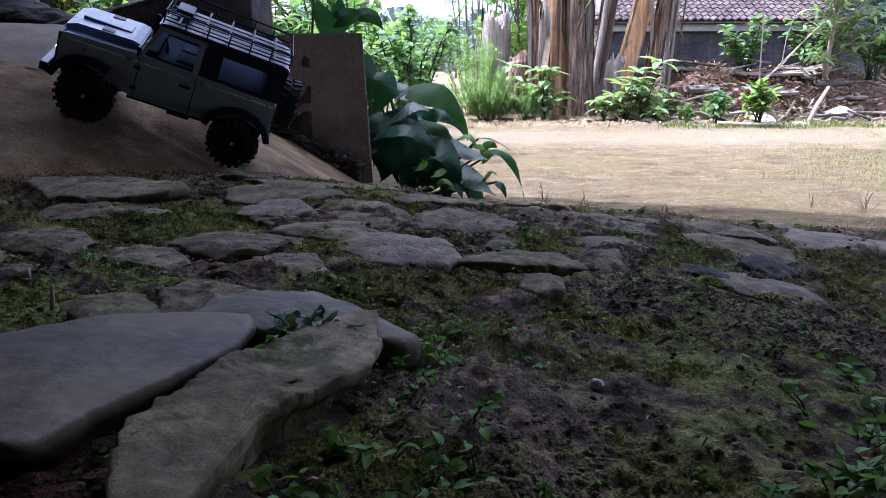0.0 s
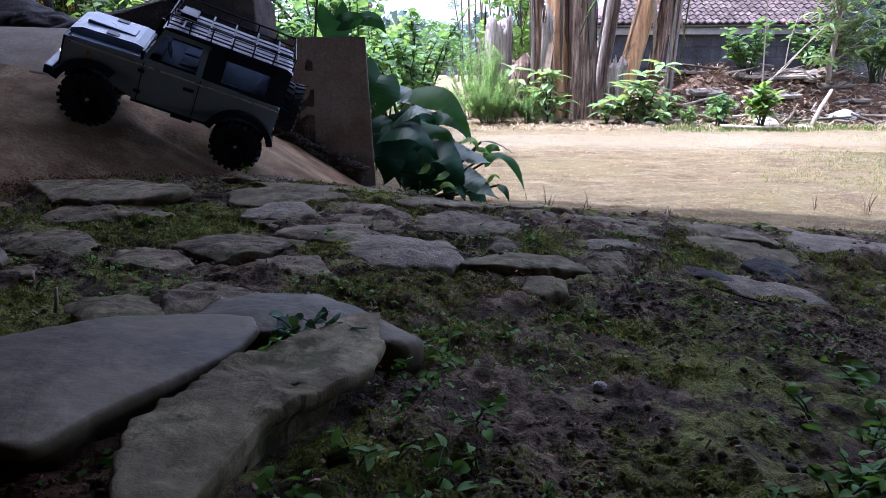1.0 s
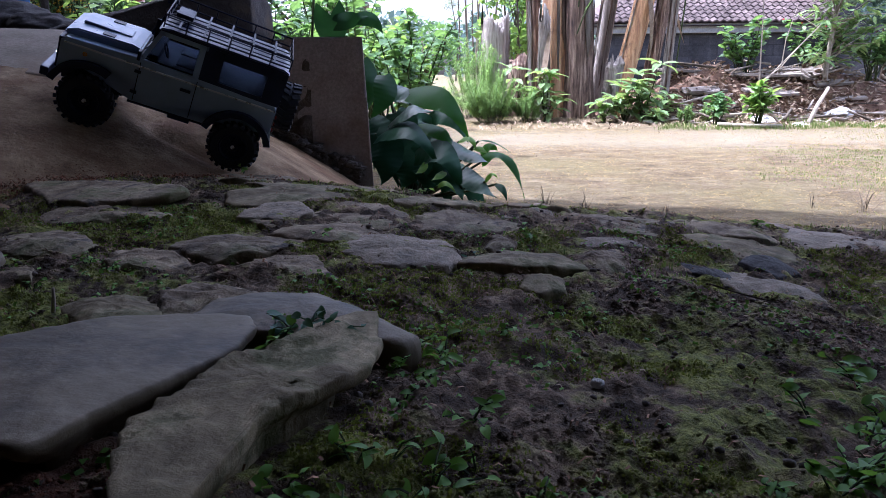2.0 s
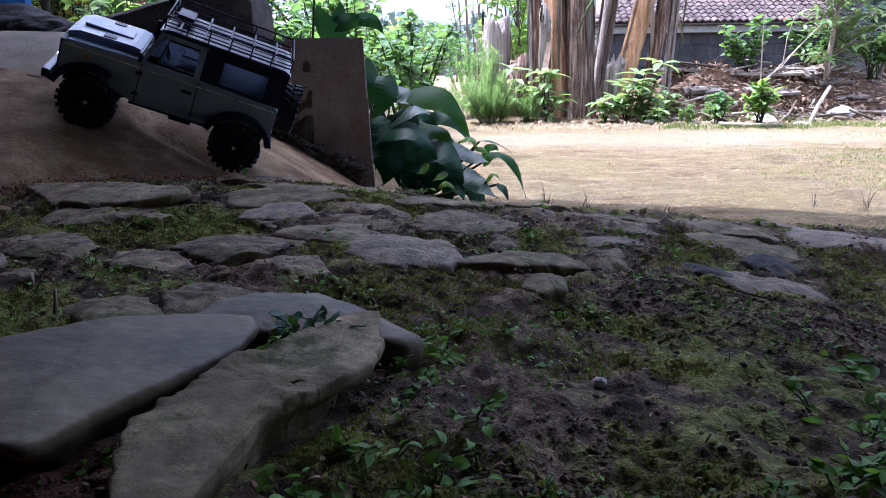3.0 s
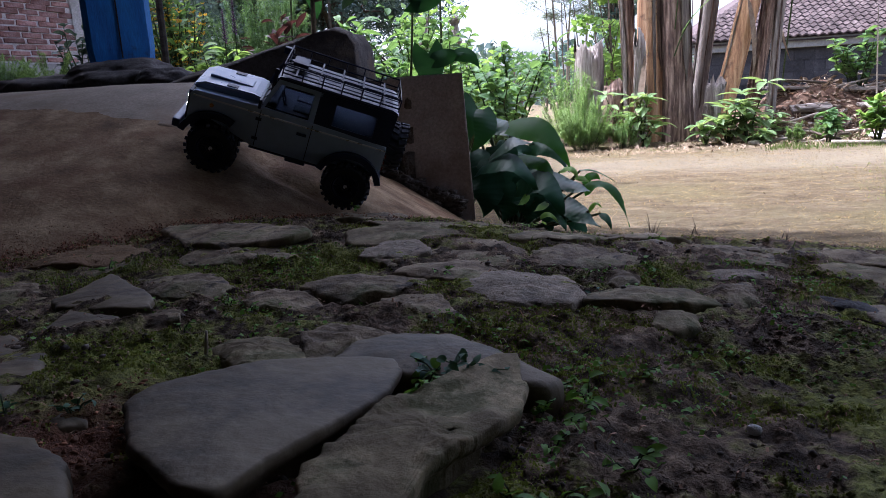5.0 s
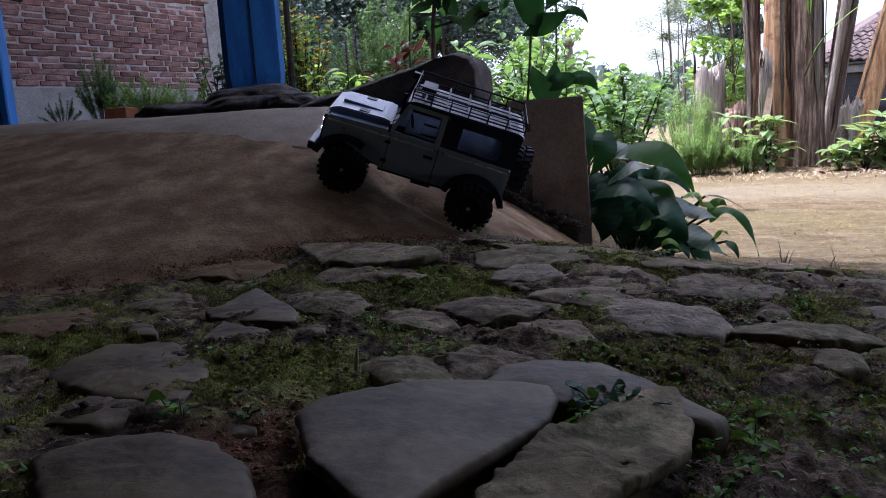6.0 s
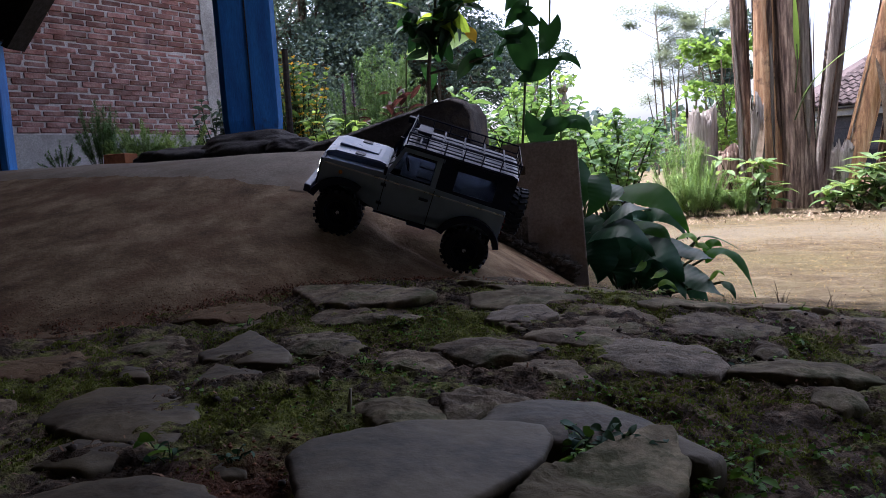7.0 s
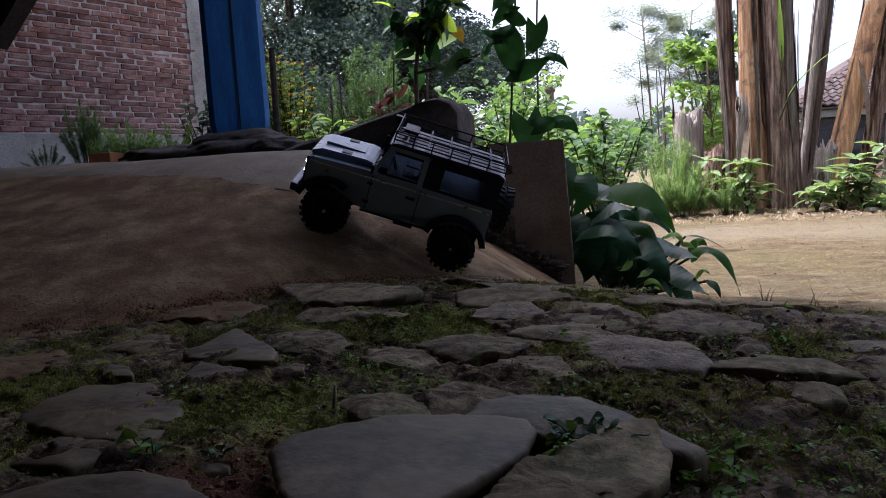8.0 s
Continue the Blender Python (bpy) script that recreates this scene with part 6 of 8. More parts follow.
# ---- banana trunks and stumps ----
def trunk(name, x, y, r0, r1, h, lean, material, label, seed, sheets=6, strips=BARK_DARK, jag=False, sides=34):
    """Fibrous stem: a fluted tapering core wrapped in peeling sheaths."""
    t = thing(name, pose(x, y, -0.12), label, "banana trunk" if not jag else "stump")
    bm = bmesh.new()
    levels = 16
    rings = []
    for j in range(levels + 1):
        s = j / levels
        c = Vector((lean[0] * s * h + 0.012 * noise.noise(Vector((s * 3, seed, 0))), lean[1] * s * h, s * h))
        r = (r0 + (r1 - r0) * s) * (1 + 0.18 * max(0, 0.12 - s) / 0.12)
        ring = []
        for k in range(sides):
            a = 2 * math.pi * k / sides
            q = r * (1 + 0.17 * noise.noise(Vector((3 * math.cos(a) + seed, 3 * math.sin(a), s * 2.2))) + 0.09 * noise.noise(Vector((9 * math.cos(a) + seed, 9 * math.sin(a), s * 0.8))))
            top = (0.20 * h * noise.noise(Vector((5 * math.cos(a) + seed, 5 * math.sin(a), 3))) + 0.16 * h * noise.noise(Vector((13 * math.cos(a) + seed, 13 * math.sin(a), 7))) - 0.04) * (s > 0.9) if jag else 0
            ring.append(bm.verts.new(c + Vector((q * math.cos(a), q * math.sin(a), top))))
        rings.append(ring)
    for a, b in zip(rings, rings[1:]):
        for k in range(sides):
            bm.faces.new((a[k], a[(k + 1) % sides], b[(k + 1) % sides], b[k]))
    bm.faces.new(rings[-1])
    part("core", bm, material, t, "", True)
    for q in range(sheets + 4):
        bm = bmesh.new()
        a0, span = rnd(0, 6.283), rnd(0.2, 0.9)
        z0, z1 = rnd(-0.02, 0.45) * h, rnd(0.5, 1.0) * h
        flare = rnd(0.0, 0.024)
        rows = []
        for j in range(17):
            s = j / 16
            z = z0 + (z1 - z0) * s
            r = (r0 + (r1 - r0) * z / h) * 1.04 + flare * s * s
            w = span * (1 - 0.95 * s**2.5) * min(1.0, 0.08 + s * 5) * (1 + 0.35 * noise.noise(Vector((s * 7, q * 2.0, seed))))
            row = []
            for k in range(6):
                a = a0 + w * (k / 5 - 0.5) + 0.15 * noise.noise(Vector((s * 3, q, seed)))
                row.append(bm.verts.new((lean[0] * z + r * math.cos(a) * (1 + 0.03 * noise.noise(Vector((k, s * 6, q)))), lean[1] * z + r * math.sin(a), z + 0.02 * noise.noise(Vector((k * 1.7, q, seed))) * (j == 16) * 3)))
            rows.append(row)
        for a, b in zip(rows, rows[1:]):
            for k in range(5):
                bm.faces.new((a[k], a[k + 1], b[k + 1], b[k]))
        bmesh.ops.solidify(bm, geom=bm.faces[:], thickness=0.004)
        part("sheath", bm, strips if q % 4 else BARK_GREY, t, "peeling dry sheath", True)
    return t


trunk("banana_plant", 0.62, 4.78, 0.048, 0.040, 2.3, (-0.035, 0), BARK_DARK, "dark slender banana trunk in the clump", 1)
trunk("banana_plant", 0.735, 4.66, 0.080, 0.068, 2.4, (-0.02, 0), BARK_ORANGE, "orange-brown banana trunk with peeled sheaths", 2, 3)
trunk("banana_plant", 0.875, 4.62, 0.098, 0.074, 2.4, (-0.02, 0), BARK_DARK, "dark brown banana trunk with dry sheaths", 3, 8)
trunk("banana_plant", 1.015, 4.84, 0.052, 0.044, 2.3, (0.115, 0), BARK_GREY, "grey banana trunk leaning outward", 4, 5)
trunk("banana_plant", 1.08, 4.55, 0.062, 0.056, 2.3, (0.235, 0), BARK_ORANGE, "thick leaning orange banana trunk", 5, 4)
trunk("banana_plant", 1.33, 4.75, 0.045, 0.038, 2.3, (0.14, 0), BARK_DARK, "dark leaning banana trunk with dry sheaths", 6, 8)
trunk("banana_plant", 1.40, 4.55, 0.030, 0.024, 1.7, (0.06, 0), BARK_GREY, "thin grey banana shoot", 7, 4)
trunk("stump", 0.36, 5.0, 0.105, 0.090, 0.70, (0, 0), BARK_GREY, "broken grey fibrous stump", 8, 7, BARK_GREY, True)
trunk("stump", 0.50, 4.85, 0.075, 0.070, 0.44, (0.05, 0), BARK_DARK, "low crumbled dark stump", 9, 7, BARK_DARK, True)
trunk("stump", 0.645, 4.55, 0.040, 0.034, 0.70, (-0.02, -0.03), BARK_GREY, "split upright sheath of a cut stem", 10, 5, BARK_GREY, True)
trunk("stump", 1.06, 4.55, 0.070, 0.060, 0.42, (0.12, 0), BARK_GREY, "low leaning grey stump between trunks", 11, 6, BARK_GREY, True)


def dry_ribbon(x, y, z, out, length, width, droop, label="dry hanging banana sheath"):
    bm = bmesh.new()
    leaf(bm, (0, 0, 0), out, length, width, droop, 0.6, 10, 0.3, 0.5)
    ob = new("dry_sheath", smooth(mesh_of("dry_sheath", bm, DRYLEAF)))
    ob.matrix_basis = pose(x, y, z)
    tagged(ob, label, "dry leaf")


dry_ribbon(0.66, 4.50, 0.45, (-0.05, -0.2, -1), 0.52, 0.05, -0.55)
dry_ribbon(1.465, 4.63, 0.95, (-0.1, -0.1, -1), 0.6, 0.05, 0.5)
dry_ribbon(1.24, 4.48, 0.75, (0.2, -0.1, -1), 0.5, 0.04, 0.4)


def banana_shoot(x, y, z, out, length, width, droop, roll, label, material=BANANA):
    t = thing("banana_leaf", pose(x, y, z), label, "leaf")
    bm = bmesh.new()
    leaf(bm, (0, 0, 0), out, length, width, droop, roll, 14, 0.18, 0.5, 0, 0.02)
    part("blade", bm, material, t, "", True)
    bm = bmesh.new()
    tube(bm, [(-0.12 * out[0], 0.25, -z - 0.12), (-0.05 * out[0], 0.1, -0.25 * z), (0, 0, -0.02), Vector(out).normalized() * length * 0.25], 0.006, 6, 0.003)
    part("midrib", bm, STEM, t)


banana_shoot(0.84, 4.45, 0.75, (-0.05, -0.1, 1), 0.42, 0.030, 0.2, 0.2, "young rolled banana leaf before the trunks", BANANA)
banana_shoot(0.86, 4.45, 0.55, (0.5, -0.1, 0.8), 0.5, 0.035, 0.7, 0.2, "narrow young banana leaf arching outward")
banana_shoot(1.55, 4.5, 1.0, (0.3, -0.2, 0.9), 0.8, 0.2, 0.9, 0.5, "broad banana leaf beside the leaning trunk")
banana_shoot(-1.16, 3.4, 0.85, (0.95, 0.0, 0.2), 0.34, 0.16, 0.3, 1.2, "broad banana leaf hanging over the garden")
banana_shoot(-0.42, 3.4, 1.18, (0.6, -0.4, -0.1), 0.42, 0.14, 0.8, 1.2, "torn banana leaf against the sky")


def pointed_plant(x, y, z, h, n, size, label="pointed-leaved green weed at the trunks"):
    t = thing("pointed_weed", pose(x, y, z), label, "plant", "weeds at the trunks")
    for _ in range(n):
        bm, lv = bmesh.new(), bmesh.new()
        d = heading(rnd(0, 360), rnd(45, 85))
        top = Vector((d.x, d.y, d.z)) * h * rnd(0.5, 1.0)
        tube(bm, [(0, 0, 0), top * 0.5 + Vector((0, 0, h * 0.06)), top], 0.005, 5, 0.002)
        for k in range(4):
            p = top * (0.4 + 0.2 * k)
            for q in range(2 + (k == 3) * 3):
                leaf(lv, p, heading(q * (180 if k < 3 else 72) + k * 90 + rnd(-25, 25), rnd(-10, 35)), size * rnd(0.7, 1.15), size * 0.36, rnd(0.4, 1.1), rnd(-0.3, 0.3), 5, 0.25, 0.4)
        stalk = part("stalk", bm, STEM, t)
        part("foliage", lv, POINTED, stalk)
    return t


pointed_plant(0.62, 4.32, -0.10, 0.30, 5, 0.12)
pointed_plant(0.52, 4.42, -0.10, 0.36, 5, 0.12)
pointed_plant(0.97, 4.25, -0.10, 0.13, 3, 0.10)
pointed_plant(1.10, 4.28, -0.10, 0.26, 5, 0.13)
pointed_plant(1.22, 4.32, -0.10, 0.40, 6, 0.13)
pointed_plant(1.36, 4.35, -0.10, 0.24, 3, 0.12)
pointed_plant(1.24, 4.12, -0.10, 0.08, 4, 0.09)
leafy_shrub("leafy_shrub", 1.72, 3.85, -0.10, 9, 0.075, LIME, "small lime green plant on the heap", 0.14, 0.22, 12, 0.45)
leafy_shrub("leafy_shrub", 1.55, 4.0, -0.10, 8, 0.06, SHRUB, "small green plant by the heap", 0.12, 0.16, 12, 0.5)
leafy_shrub("leafy_shrub", 1.98, 4.7, 0.13, 14, 0.07, SHRUB, "green leafy plant behind the heap", 0.26, 0.36, 12, 0.55, 0.9, STEM, RED, 0.010)
leafy_shrub("leafy_shrub", 2.45, 4.75, 0.13, 14, 0.07, SHRUB, "green leafy plant with red flowers behind the heap", 0.30, 0.36, 14, 0.55, 0.9, STEM, RED, 0.010)
leafy_shrub("leafy_shrub", 2.75, 4.6, 0.13, 12, 0.07, SHRUB, "green leafy plant by the house wall", 0.22, 0.30, 14, 0.55)
feathery_bush("feathery_bush", 1.38, 4.05, -0.10, 0.06, 0.16, FEATHER, "small feathery weed at the heap", 18, 30)
feathery_bush("feathery_bush", 1.60, 4.2, -0.10, 0.07, 0.14, FEATHER, "small feathery weed at the yard edge", 18, 30)


def sapling():
    """Slim young tree with narrow light leaves."""
    t = thing("sapling", pose(2.44, 4.55, -0.12), "slim young tree with narrow light green leaves", "tree")
    bm = bmesh.new()
    tube(bm, [(0, 0, 0), (-0.01, 0, 0.35), (0.02, 0, 0.75), (0.03, 0.02, 1.3)], 0.020, 8, 0.008)
    crown = bmesh.new()
    for k in range(64):
        z = 0.34 + 0.9 * k / 64
        d = heading(rnd(0, 360), rnd(5, 50))
        b, e = Vector((0.01, 0, z)), Vector((0.01, 0, z)) + d * rnd(0.18, 0.40)
        tube(bm, [b, b.lerp(e, 0.5) + Vector((0, 0, 0.02)), e], 0.005, 4, 0.0015)
        for q in range(16):
            p = b.lerp(e, 0.25 + 0.75 * q / 15)
            leaf(crown, p, heading(rnd(0, 360), rnd(-30, 40)), rnd(0.06, 0.11), 0.022, rnd(0.2, 0.8), rnd(-0.6, 0.6), 3)
    part("trunk", bm, PALETWIG, t, "", True)
    part("crown", crown, POINTED, t)


sapling()


def bare_sapling():
    t = thing("bare_sapling", pose(1.98, 4.45, -0.12), "thin bare forked sapling before the wall", "sapling")
    bm = bmesh.new()
    tube(bm, [(0, 0, 0), (-0.01, 0, 0.3), (-0.03, 0, 0.75)], 0.007, 5, 0.003)
    tube(bm, [(0, 0, 0.22), (0.12, 0, 0.36), (0.30, 0, 0.55), (0.36, 0, 0.62)], 0.006, 5, 0.002)
    tube(bm, [(0.12, 0, 0.36), (0.13, 0, 0.5), (0.18, 0, 0.7)], 0.004, 5, 0.002)
    tube(bm, [(0.0, 0, 0.25), (0.10, -0.02, 0.33), (0.24, -0.02, 0.50)], 0.004, 5, 0.002)
    part("stem", bm, PALETWIG, t)


bare_sapling()


# ---- garden behind the terrace ----
def young_tree():
    """Dark-leaved young tree behind the terrace, its leaves against the sky."""
    t = thing("young_tree", pose(-0.74, 2.35, 0.0), "young tree with broad dark leaves against the sky", "tree")
    bm = bmesh.new()
    limbs = [[(0, 0, 0), (-0.005, 0, 0.445), (0.002, 0, 0.58), (0.018, 0, 0.69), (0.04, 0, 0.80), (0.055, 0.0, 1.05)],
             [(0.0, 0, 0.575), (0.10, 0, 0.59), (0.17, -0.02, 0.60), (0.236, -0.02, 0.616)],
             [(0.018, 0, 0.66), (0.07, 0, 0.72), (0.137, 0, 0.80)],
             [(0.018, 0, 0.68), (-0.03, 0, 0.72), (-0.06, 0, 0.82)],
             [(0.04, 0, 0.78), (0.12, 0.02, 0.85), (0.20, 0.02, 0.92)]]
    for k, l in enumerate(limbs):
        tube(bm, l, 0.011 if k == 0 else 0.005, 7, 0.003)
    part("trunk", bm, TWIG, t, "", True)
    dark, lit = bmesh.new(), bmesh.new()
    for k, l in enumerate(limbs):
        for q in range((26, 7, 26, 22, 20)[k]):
            s = rnd(0.45 if k == 0 else 0.15, 1.0) * (len(l) - 1)
            i = min(int(s), len(l) - 2)
            p = Vector(l[i]).lerp(Vector(l[i + 1]), s - i)
            if p.z < 0.5:
                continue
            size = rnd(0.06, 0.11)
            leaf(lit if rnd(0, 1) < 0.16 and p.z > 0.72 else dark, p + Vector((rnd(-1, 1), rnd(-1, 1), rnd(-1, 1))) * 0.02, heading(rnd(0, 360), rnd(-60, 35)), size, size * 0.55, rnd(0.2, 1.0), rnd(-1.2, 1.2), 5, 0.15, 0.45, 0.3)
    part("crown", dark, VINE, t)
    # Backlit look of these leaves comes from their brighter colour.
    part("lit_leaves", lit, VINE_LIT, t, "brighter leaves, backlight put into their colour")


young_tree()

leafy_shrub("yellow_flower_bush", -1.75, 3.35, 0.10, 22, 0.055, SHRUB, "bush of small yellow flowers behind the terrace", 0.22, 0.72, 18, 0.4, 0.7, STEM, YELLOW, 0.012, "bush", share=0.9)
leafy_shrub("yellow_flower_bush", -1.95, 3.7, 0.10, 20, 0.055, LIME, "yellow-green flowering bush by the fence post", 0.26, 0.80, 16, 0.4, 0.7, STEM, YELLOW, 0.012, "bush", share=0.9)
leafy_shrub("leafy_shrub", -1.45, 3.05, 0.08, 16, 0.07, LIME, "yellow-green leafy plants behind the boulders", 0.25, 0.42, 16, 0.4)
# Shade over this bush is put in by the darker leaf colour.
feathery_bush("feathery_bush", -1.52, 3.9, 0.10, 0.36, 0.90, DARKFEATHER, "large round feathery green bush in the garden", 200, 80, 0.0026)
leafy_shrub("red_leaf_plant", -1.12, 3.05, 0.08, 6, 0.085, REDLEAF, "dark red-leaved plant behind the wedge", 0.12, 0.56, 9, 0.3, 0.9)
leafy_shrub("red_leaf_plant", -1.36, 3.15, 0.08, 5, 0.075, REDLEAF, "dark red-leaved plant beside purple flowers", 0.11, 0.50, 9, 0.3, 0.9)
leafy_shrub("leafy_shrub", -0.80, 3.0, 0.05, 16, 0.08, SHRUB, "lime green leafy plant behind the wedge", 0.2, 0.50, 12, 0.5)
leafy_shrub("leafy_shrub", -0.55, 2.75, -0.05, 14, 0.07, SHRUB, "green shrub beside the terrace end", 0.22, 0.42, 14, 0.55)
leafy_shrub("leafy_shrub", -2.35, 3.5, 0.15, 14, 0.05, DARKTREE, "dark green shrub beside the brick wall", 0.2, 0.62, 16, 0.6)
leafy_shrub("leafy_shrub", -2.0, 3.0, 0.2, 10, 0.09, LIME, "pale striped leaves behind the post footing", 0.2, 0.24, 10, 0.3, 1.2)
feathery_bush("feathery_bush", -3.12, 3.45, 0.40, 0.19, 0.42, DARKFEATHER, "thin feathery plant before the brick wall", 60, 40)
feathery_bush("feathery_bush", -2.78, 3.40, 0.40, 0.22, 0.25, FEATHER, "low feathery plants before the brick wall", 80, 40)
feathery_bush("feathery_bush", -2.42, 3.3, 0.40, 0.20, 0.20, FEATHER, "low feathery plants along the terrace", 30, 36)
feathery_bush("feathery_bush", -3.32, 3.35, 0.40, 0.12, 0.20, DARKFEATHER, "dark thin weeds before the brick wall", 20, 24)


def flower_spikes():
    for k, (dx, h) in enumerate(((0.0, 0.56), (0.05, 0.60))):
        t = thing("flower_spike", pose(-1.37 + dx, 3.05, 0.1), "tall purple flower spike in the garden", "flower", "purple spikes")
        bm = bmesh.new()
        tube(bm, [(0, 0, 0), (0.005, 0, h)], 0.004, 5, 0.002)
        part("stem", bm, STEM, t)
        bm = bmesh.new()
        for q in range(70):
            z = h * (0.78 + 0.26 * q / 70)
            leaf(bm, (0.004, 0, z), heading(q * 137, 35), 0.022 * (1.1 - q / 90), 0.010, 0.3, 0, 2)
        part("flower_head", bm, PURPLE, t)


flower_spikes()


def fence_post():
    t = thing("fence_post", pose(-1.62, 3.0, 0.0), "thin dark weathered fence post in the garden", "post")
    bm = bmesh.new()
    tube(bm, [(0, 0, 0), (-0.01, 0, 0.35), (-0.005, 0, 0.86)], 0.017, 8, 0.014)
    part("pole", bm, DARKWOOD, t)


fence_post()


def planter():
    t = thing("planter_box", pose(-2.72, 3.14, 0.365), "small terracotta planter before the brick wall", "planter")
    bm = bmesh.new()
    box(bm, -0.068, 0.068, -0.05, 0.05, 0, 0.085, bevel=0.005)
    part("trough", bm, TERRACOTTA, t)


planter()


def garden_bank():
    """Raised soil bed between terrace and brick wall."""
    v, f, gx, gy = sheet(np.arange(-9, -0.3, 0.07), np.arange(2.45, 5.2, 0.07), lambda x, y: 0.30 * np.clip((-x - 0.45) / 1.6, 0, 1) * np.clip((y - 2.3) / 0.2, 0, 1) - 0.14 + 0.15 * np.clip((-x - 2.0) / 1.0, 0, 1) + 0.09 * np.clip((y - 2.95) / 0.25, 0, 1) * np.clip((-x - 2.0) / 0.4, 0, 1) + 0.03 * fbm(x * 3, y * 3, 51))
    ob = new("garden_bed", from_arrays("garden_bed", v, f, BED))
    tagged(ob, "dark littered soil bed behind the terrace", "ground", "", "structure")


garden_bank()


# ---- distant trees and houses ----
def leaf_cloud(name, clumps, count, size, material, parent, narrow=0.5):
    """A crown: many small leaves scattered round clump centres."""
    v, f = [], []
    for c, r in clumps:
        for _ in range(count):
            d = heading(rnd(0, 360), math.degrees(math.asin(rnd(-1, 1)))) * r * rnd(0.35, 1.0) ** 0.5
            p = Vector(c) + Vector((d.x, d.y, d.z * 0.7))
            a, s = heading(rnd(0, 360), rnd(-50, 50)), size * rnd(0.6, 1.3)
            w = a.cross(heading(rnd(0, 360), rnd(-80, 80))).normalized() * s * narrow * 0.5
            i = len(v)
            v += [p, p + a * s * 0.45 - w, p + a * s, p + a * s * 0.45 + w]
            f += [(i, i + 1, i + 2, i + 3)]
    ob = new(name, from_arrays(name, v, f, material, False))
    ob.parent = parent
    return ob


def tree(name, x, y, z, h, r, clumps, count, size, material, label, bark=TWIG, low=0.35, girth=0.12, narrow=0.5):
    t = thing(name, pose(x, y, z), label, "tree")
    bm = bmesh.new()
    tube(bm, [(0, 0, 0), (0.02 * h, 0, h * 0.4), (0.0, 0, h * 0.85)], girth, 8, girth * 0.3)
    cl = []
    for k in range(clumps):
        d = heading(rnd(0, 360), 0) * r * rnd(0.15, 1.0)
        c = Vector((d.x, d.y, h * rnd(low, 1.0)))
        tube(bm, [(0, 0, h * rnd(0.25, 0.7)), c * 0.6 + Vector((0, 0, h * 0.15)), c], girth * 0.25, 5, girth * 0.06)
        cl.append((c, r * rnd(0.25, 0.5)))
    part("trunk", bm, bark, t, "", True)
    leaf_cloud("crown", cl, count, size, material, t, narrow)
    return t


tree("dark_tree", -4.6, 9.2, 0, 4.4, 1.9, 34, 1900, 0.058, DARKTREE, "large dark leafy tree behind the garden", low=0.12)
tree("dark_tree", -2.7, 9.6, 0, 4.2, 1.5, 30, 1900, 0.058, DARKTREE, "dark leafy tree behind the garden", low=0.10)
tree("dark_tree", -6.5, 10.5, 0, 4.6, 2.0, 30, 1900, 0.058, DARKTREE, "dark leafy tree beside the brick house", low=0.12)
tree("dark_tree", -3.55, 10.6, 0, 4.6, 1.4, 30, 1900, 0.058, DARKTREE, "dark leafy tree filling the garden's far side", low=0.12)
tree("dark_tree", -3.85, 9.7, 0.6, 3.4, 1.0, 26, 1900, 0.058, DARKTREE, "dense dark tree behind the flower bushes", low=0.3)
tree("dark_tree", 2.2, 21.0, 0, 4.0, 0.9, 16, 130, 0.2, DARKTREE, "dense dark tree in the distance", low=0.15)
tree("leafy_tree", 0.62, 6.2, -0.1, 1.35, 0.32, 12, 110, 0.07, LIME, "bright yellow-green young tree behind the trunks", low=0.35, girth=0.02, narrow=0.6)
tree("leafy_tree", -0.75, 6.0, -0.1, 0.95, 0.40, 12, 110, 0.06, LIME, "light green garden tree in the sun", low=0.5, girth=0.03)
tree("leafy_tree", -0.2, 7.0, -0.1, 0.75, 0.5, 12, 120, 0.06, SHRUB, "green bushes beyond the garden", low=0.2, girth=0.03)


def knobbly_tree():
    t = thing("pollarded_tree", pose(-0.76, 5.4, -0.1), "pollarded tree with knobbly bare branches", "tree")
    bm = bmesh.new()
    tube(bm, [(0, 0, 0), (-0.02, 0, 0.5), (-0.07, 0, 0.72), (-0.06, 0, 0.95)], 0.06, 8, 0.035)
    tube(bm, [(0.02, 0, 0.42), (0.13, 0, 0.62), (0.18, 0, 0.78), (0.17, 0, 0.92)], 0.035, 8, 0.03)
    for k, c in enumerate(((0.18, 0, 0.80), (0.17, 0, 0.94), (-0.06, 0, 0.96), (0.13, 0, 0.64))):
        lump(bm, c, 0.045, k, (1, 1, 0.9), 2, 0.3)
    part("trunk", bm, BARK_GREY, t, "", True)
    leaf_cloud("leaves", [((0.18, 0, 1.0), 0.09), ((-0.08, 0, 1.0), 0.14), ((-0.2, 0, 0.85), 0.14), ((0.12, 0, 0.5), 0.15)], 40, 0.07, LIME, t)


knobbly_tree()


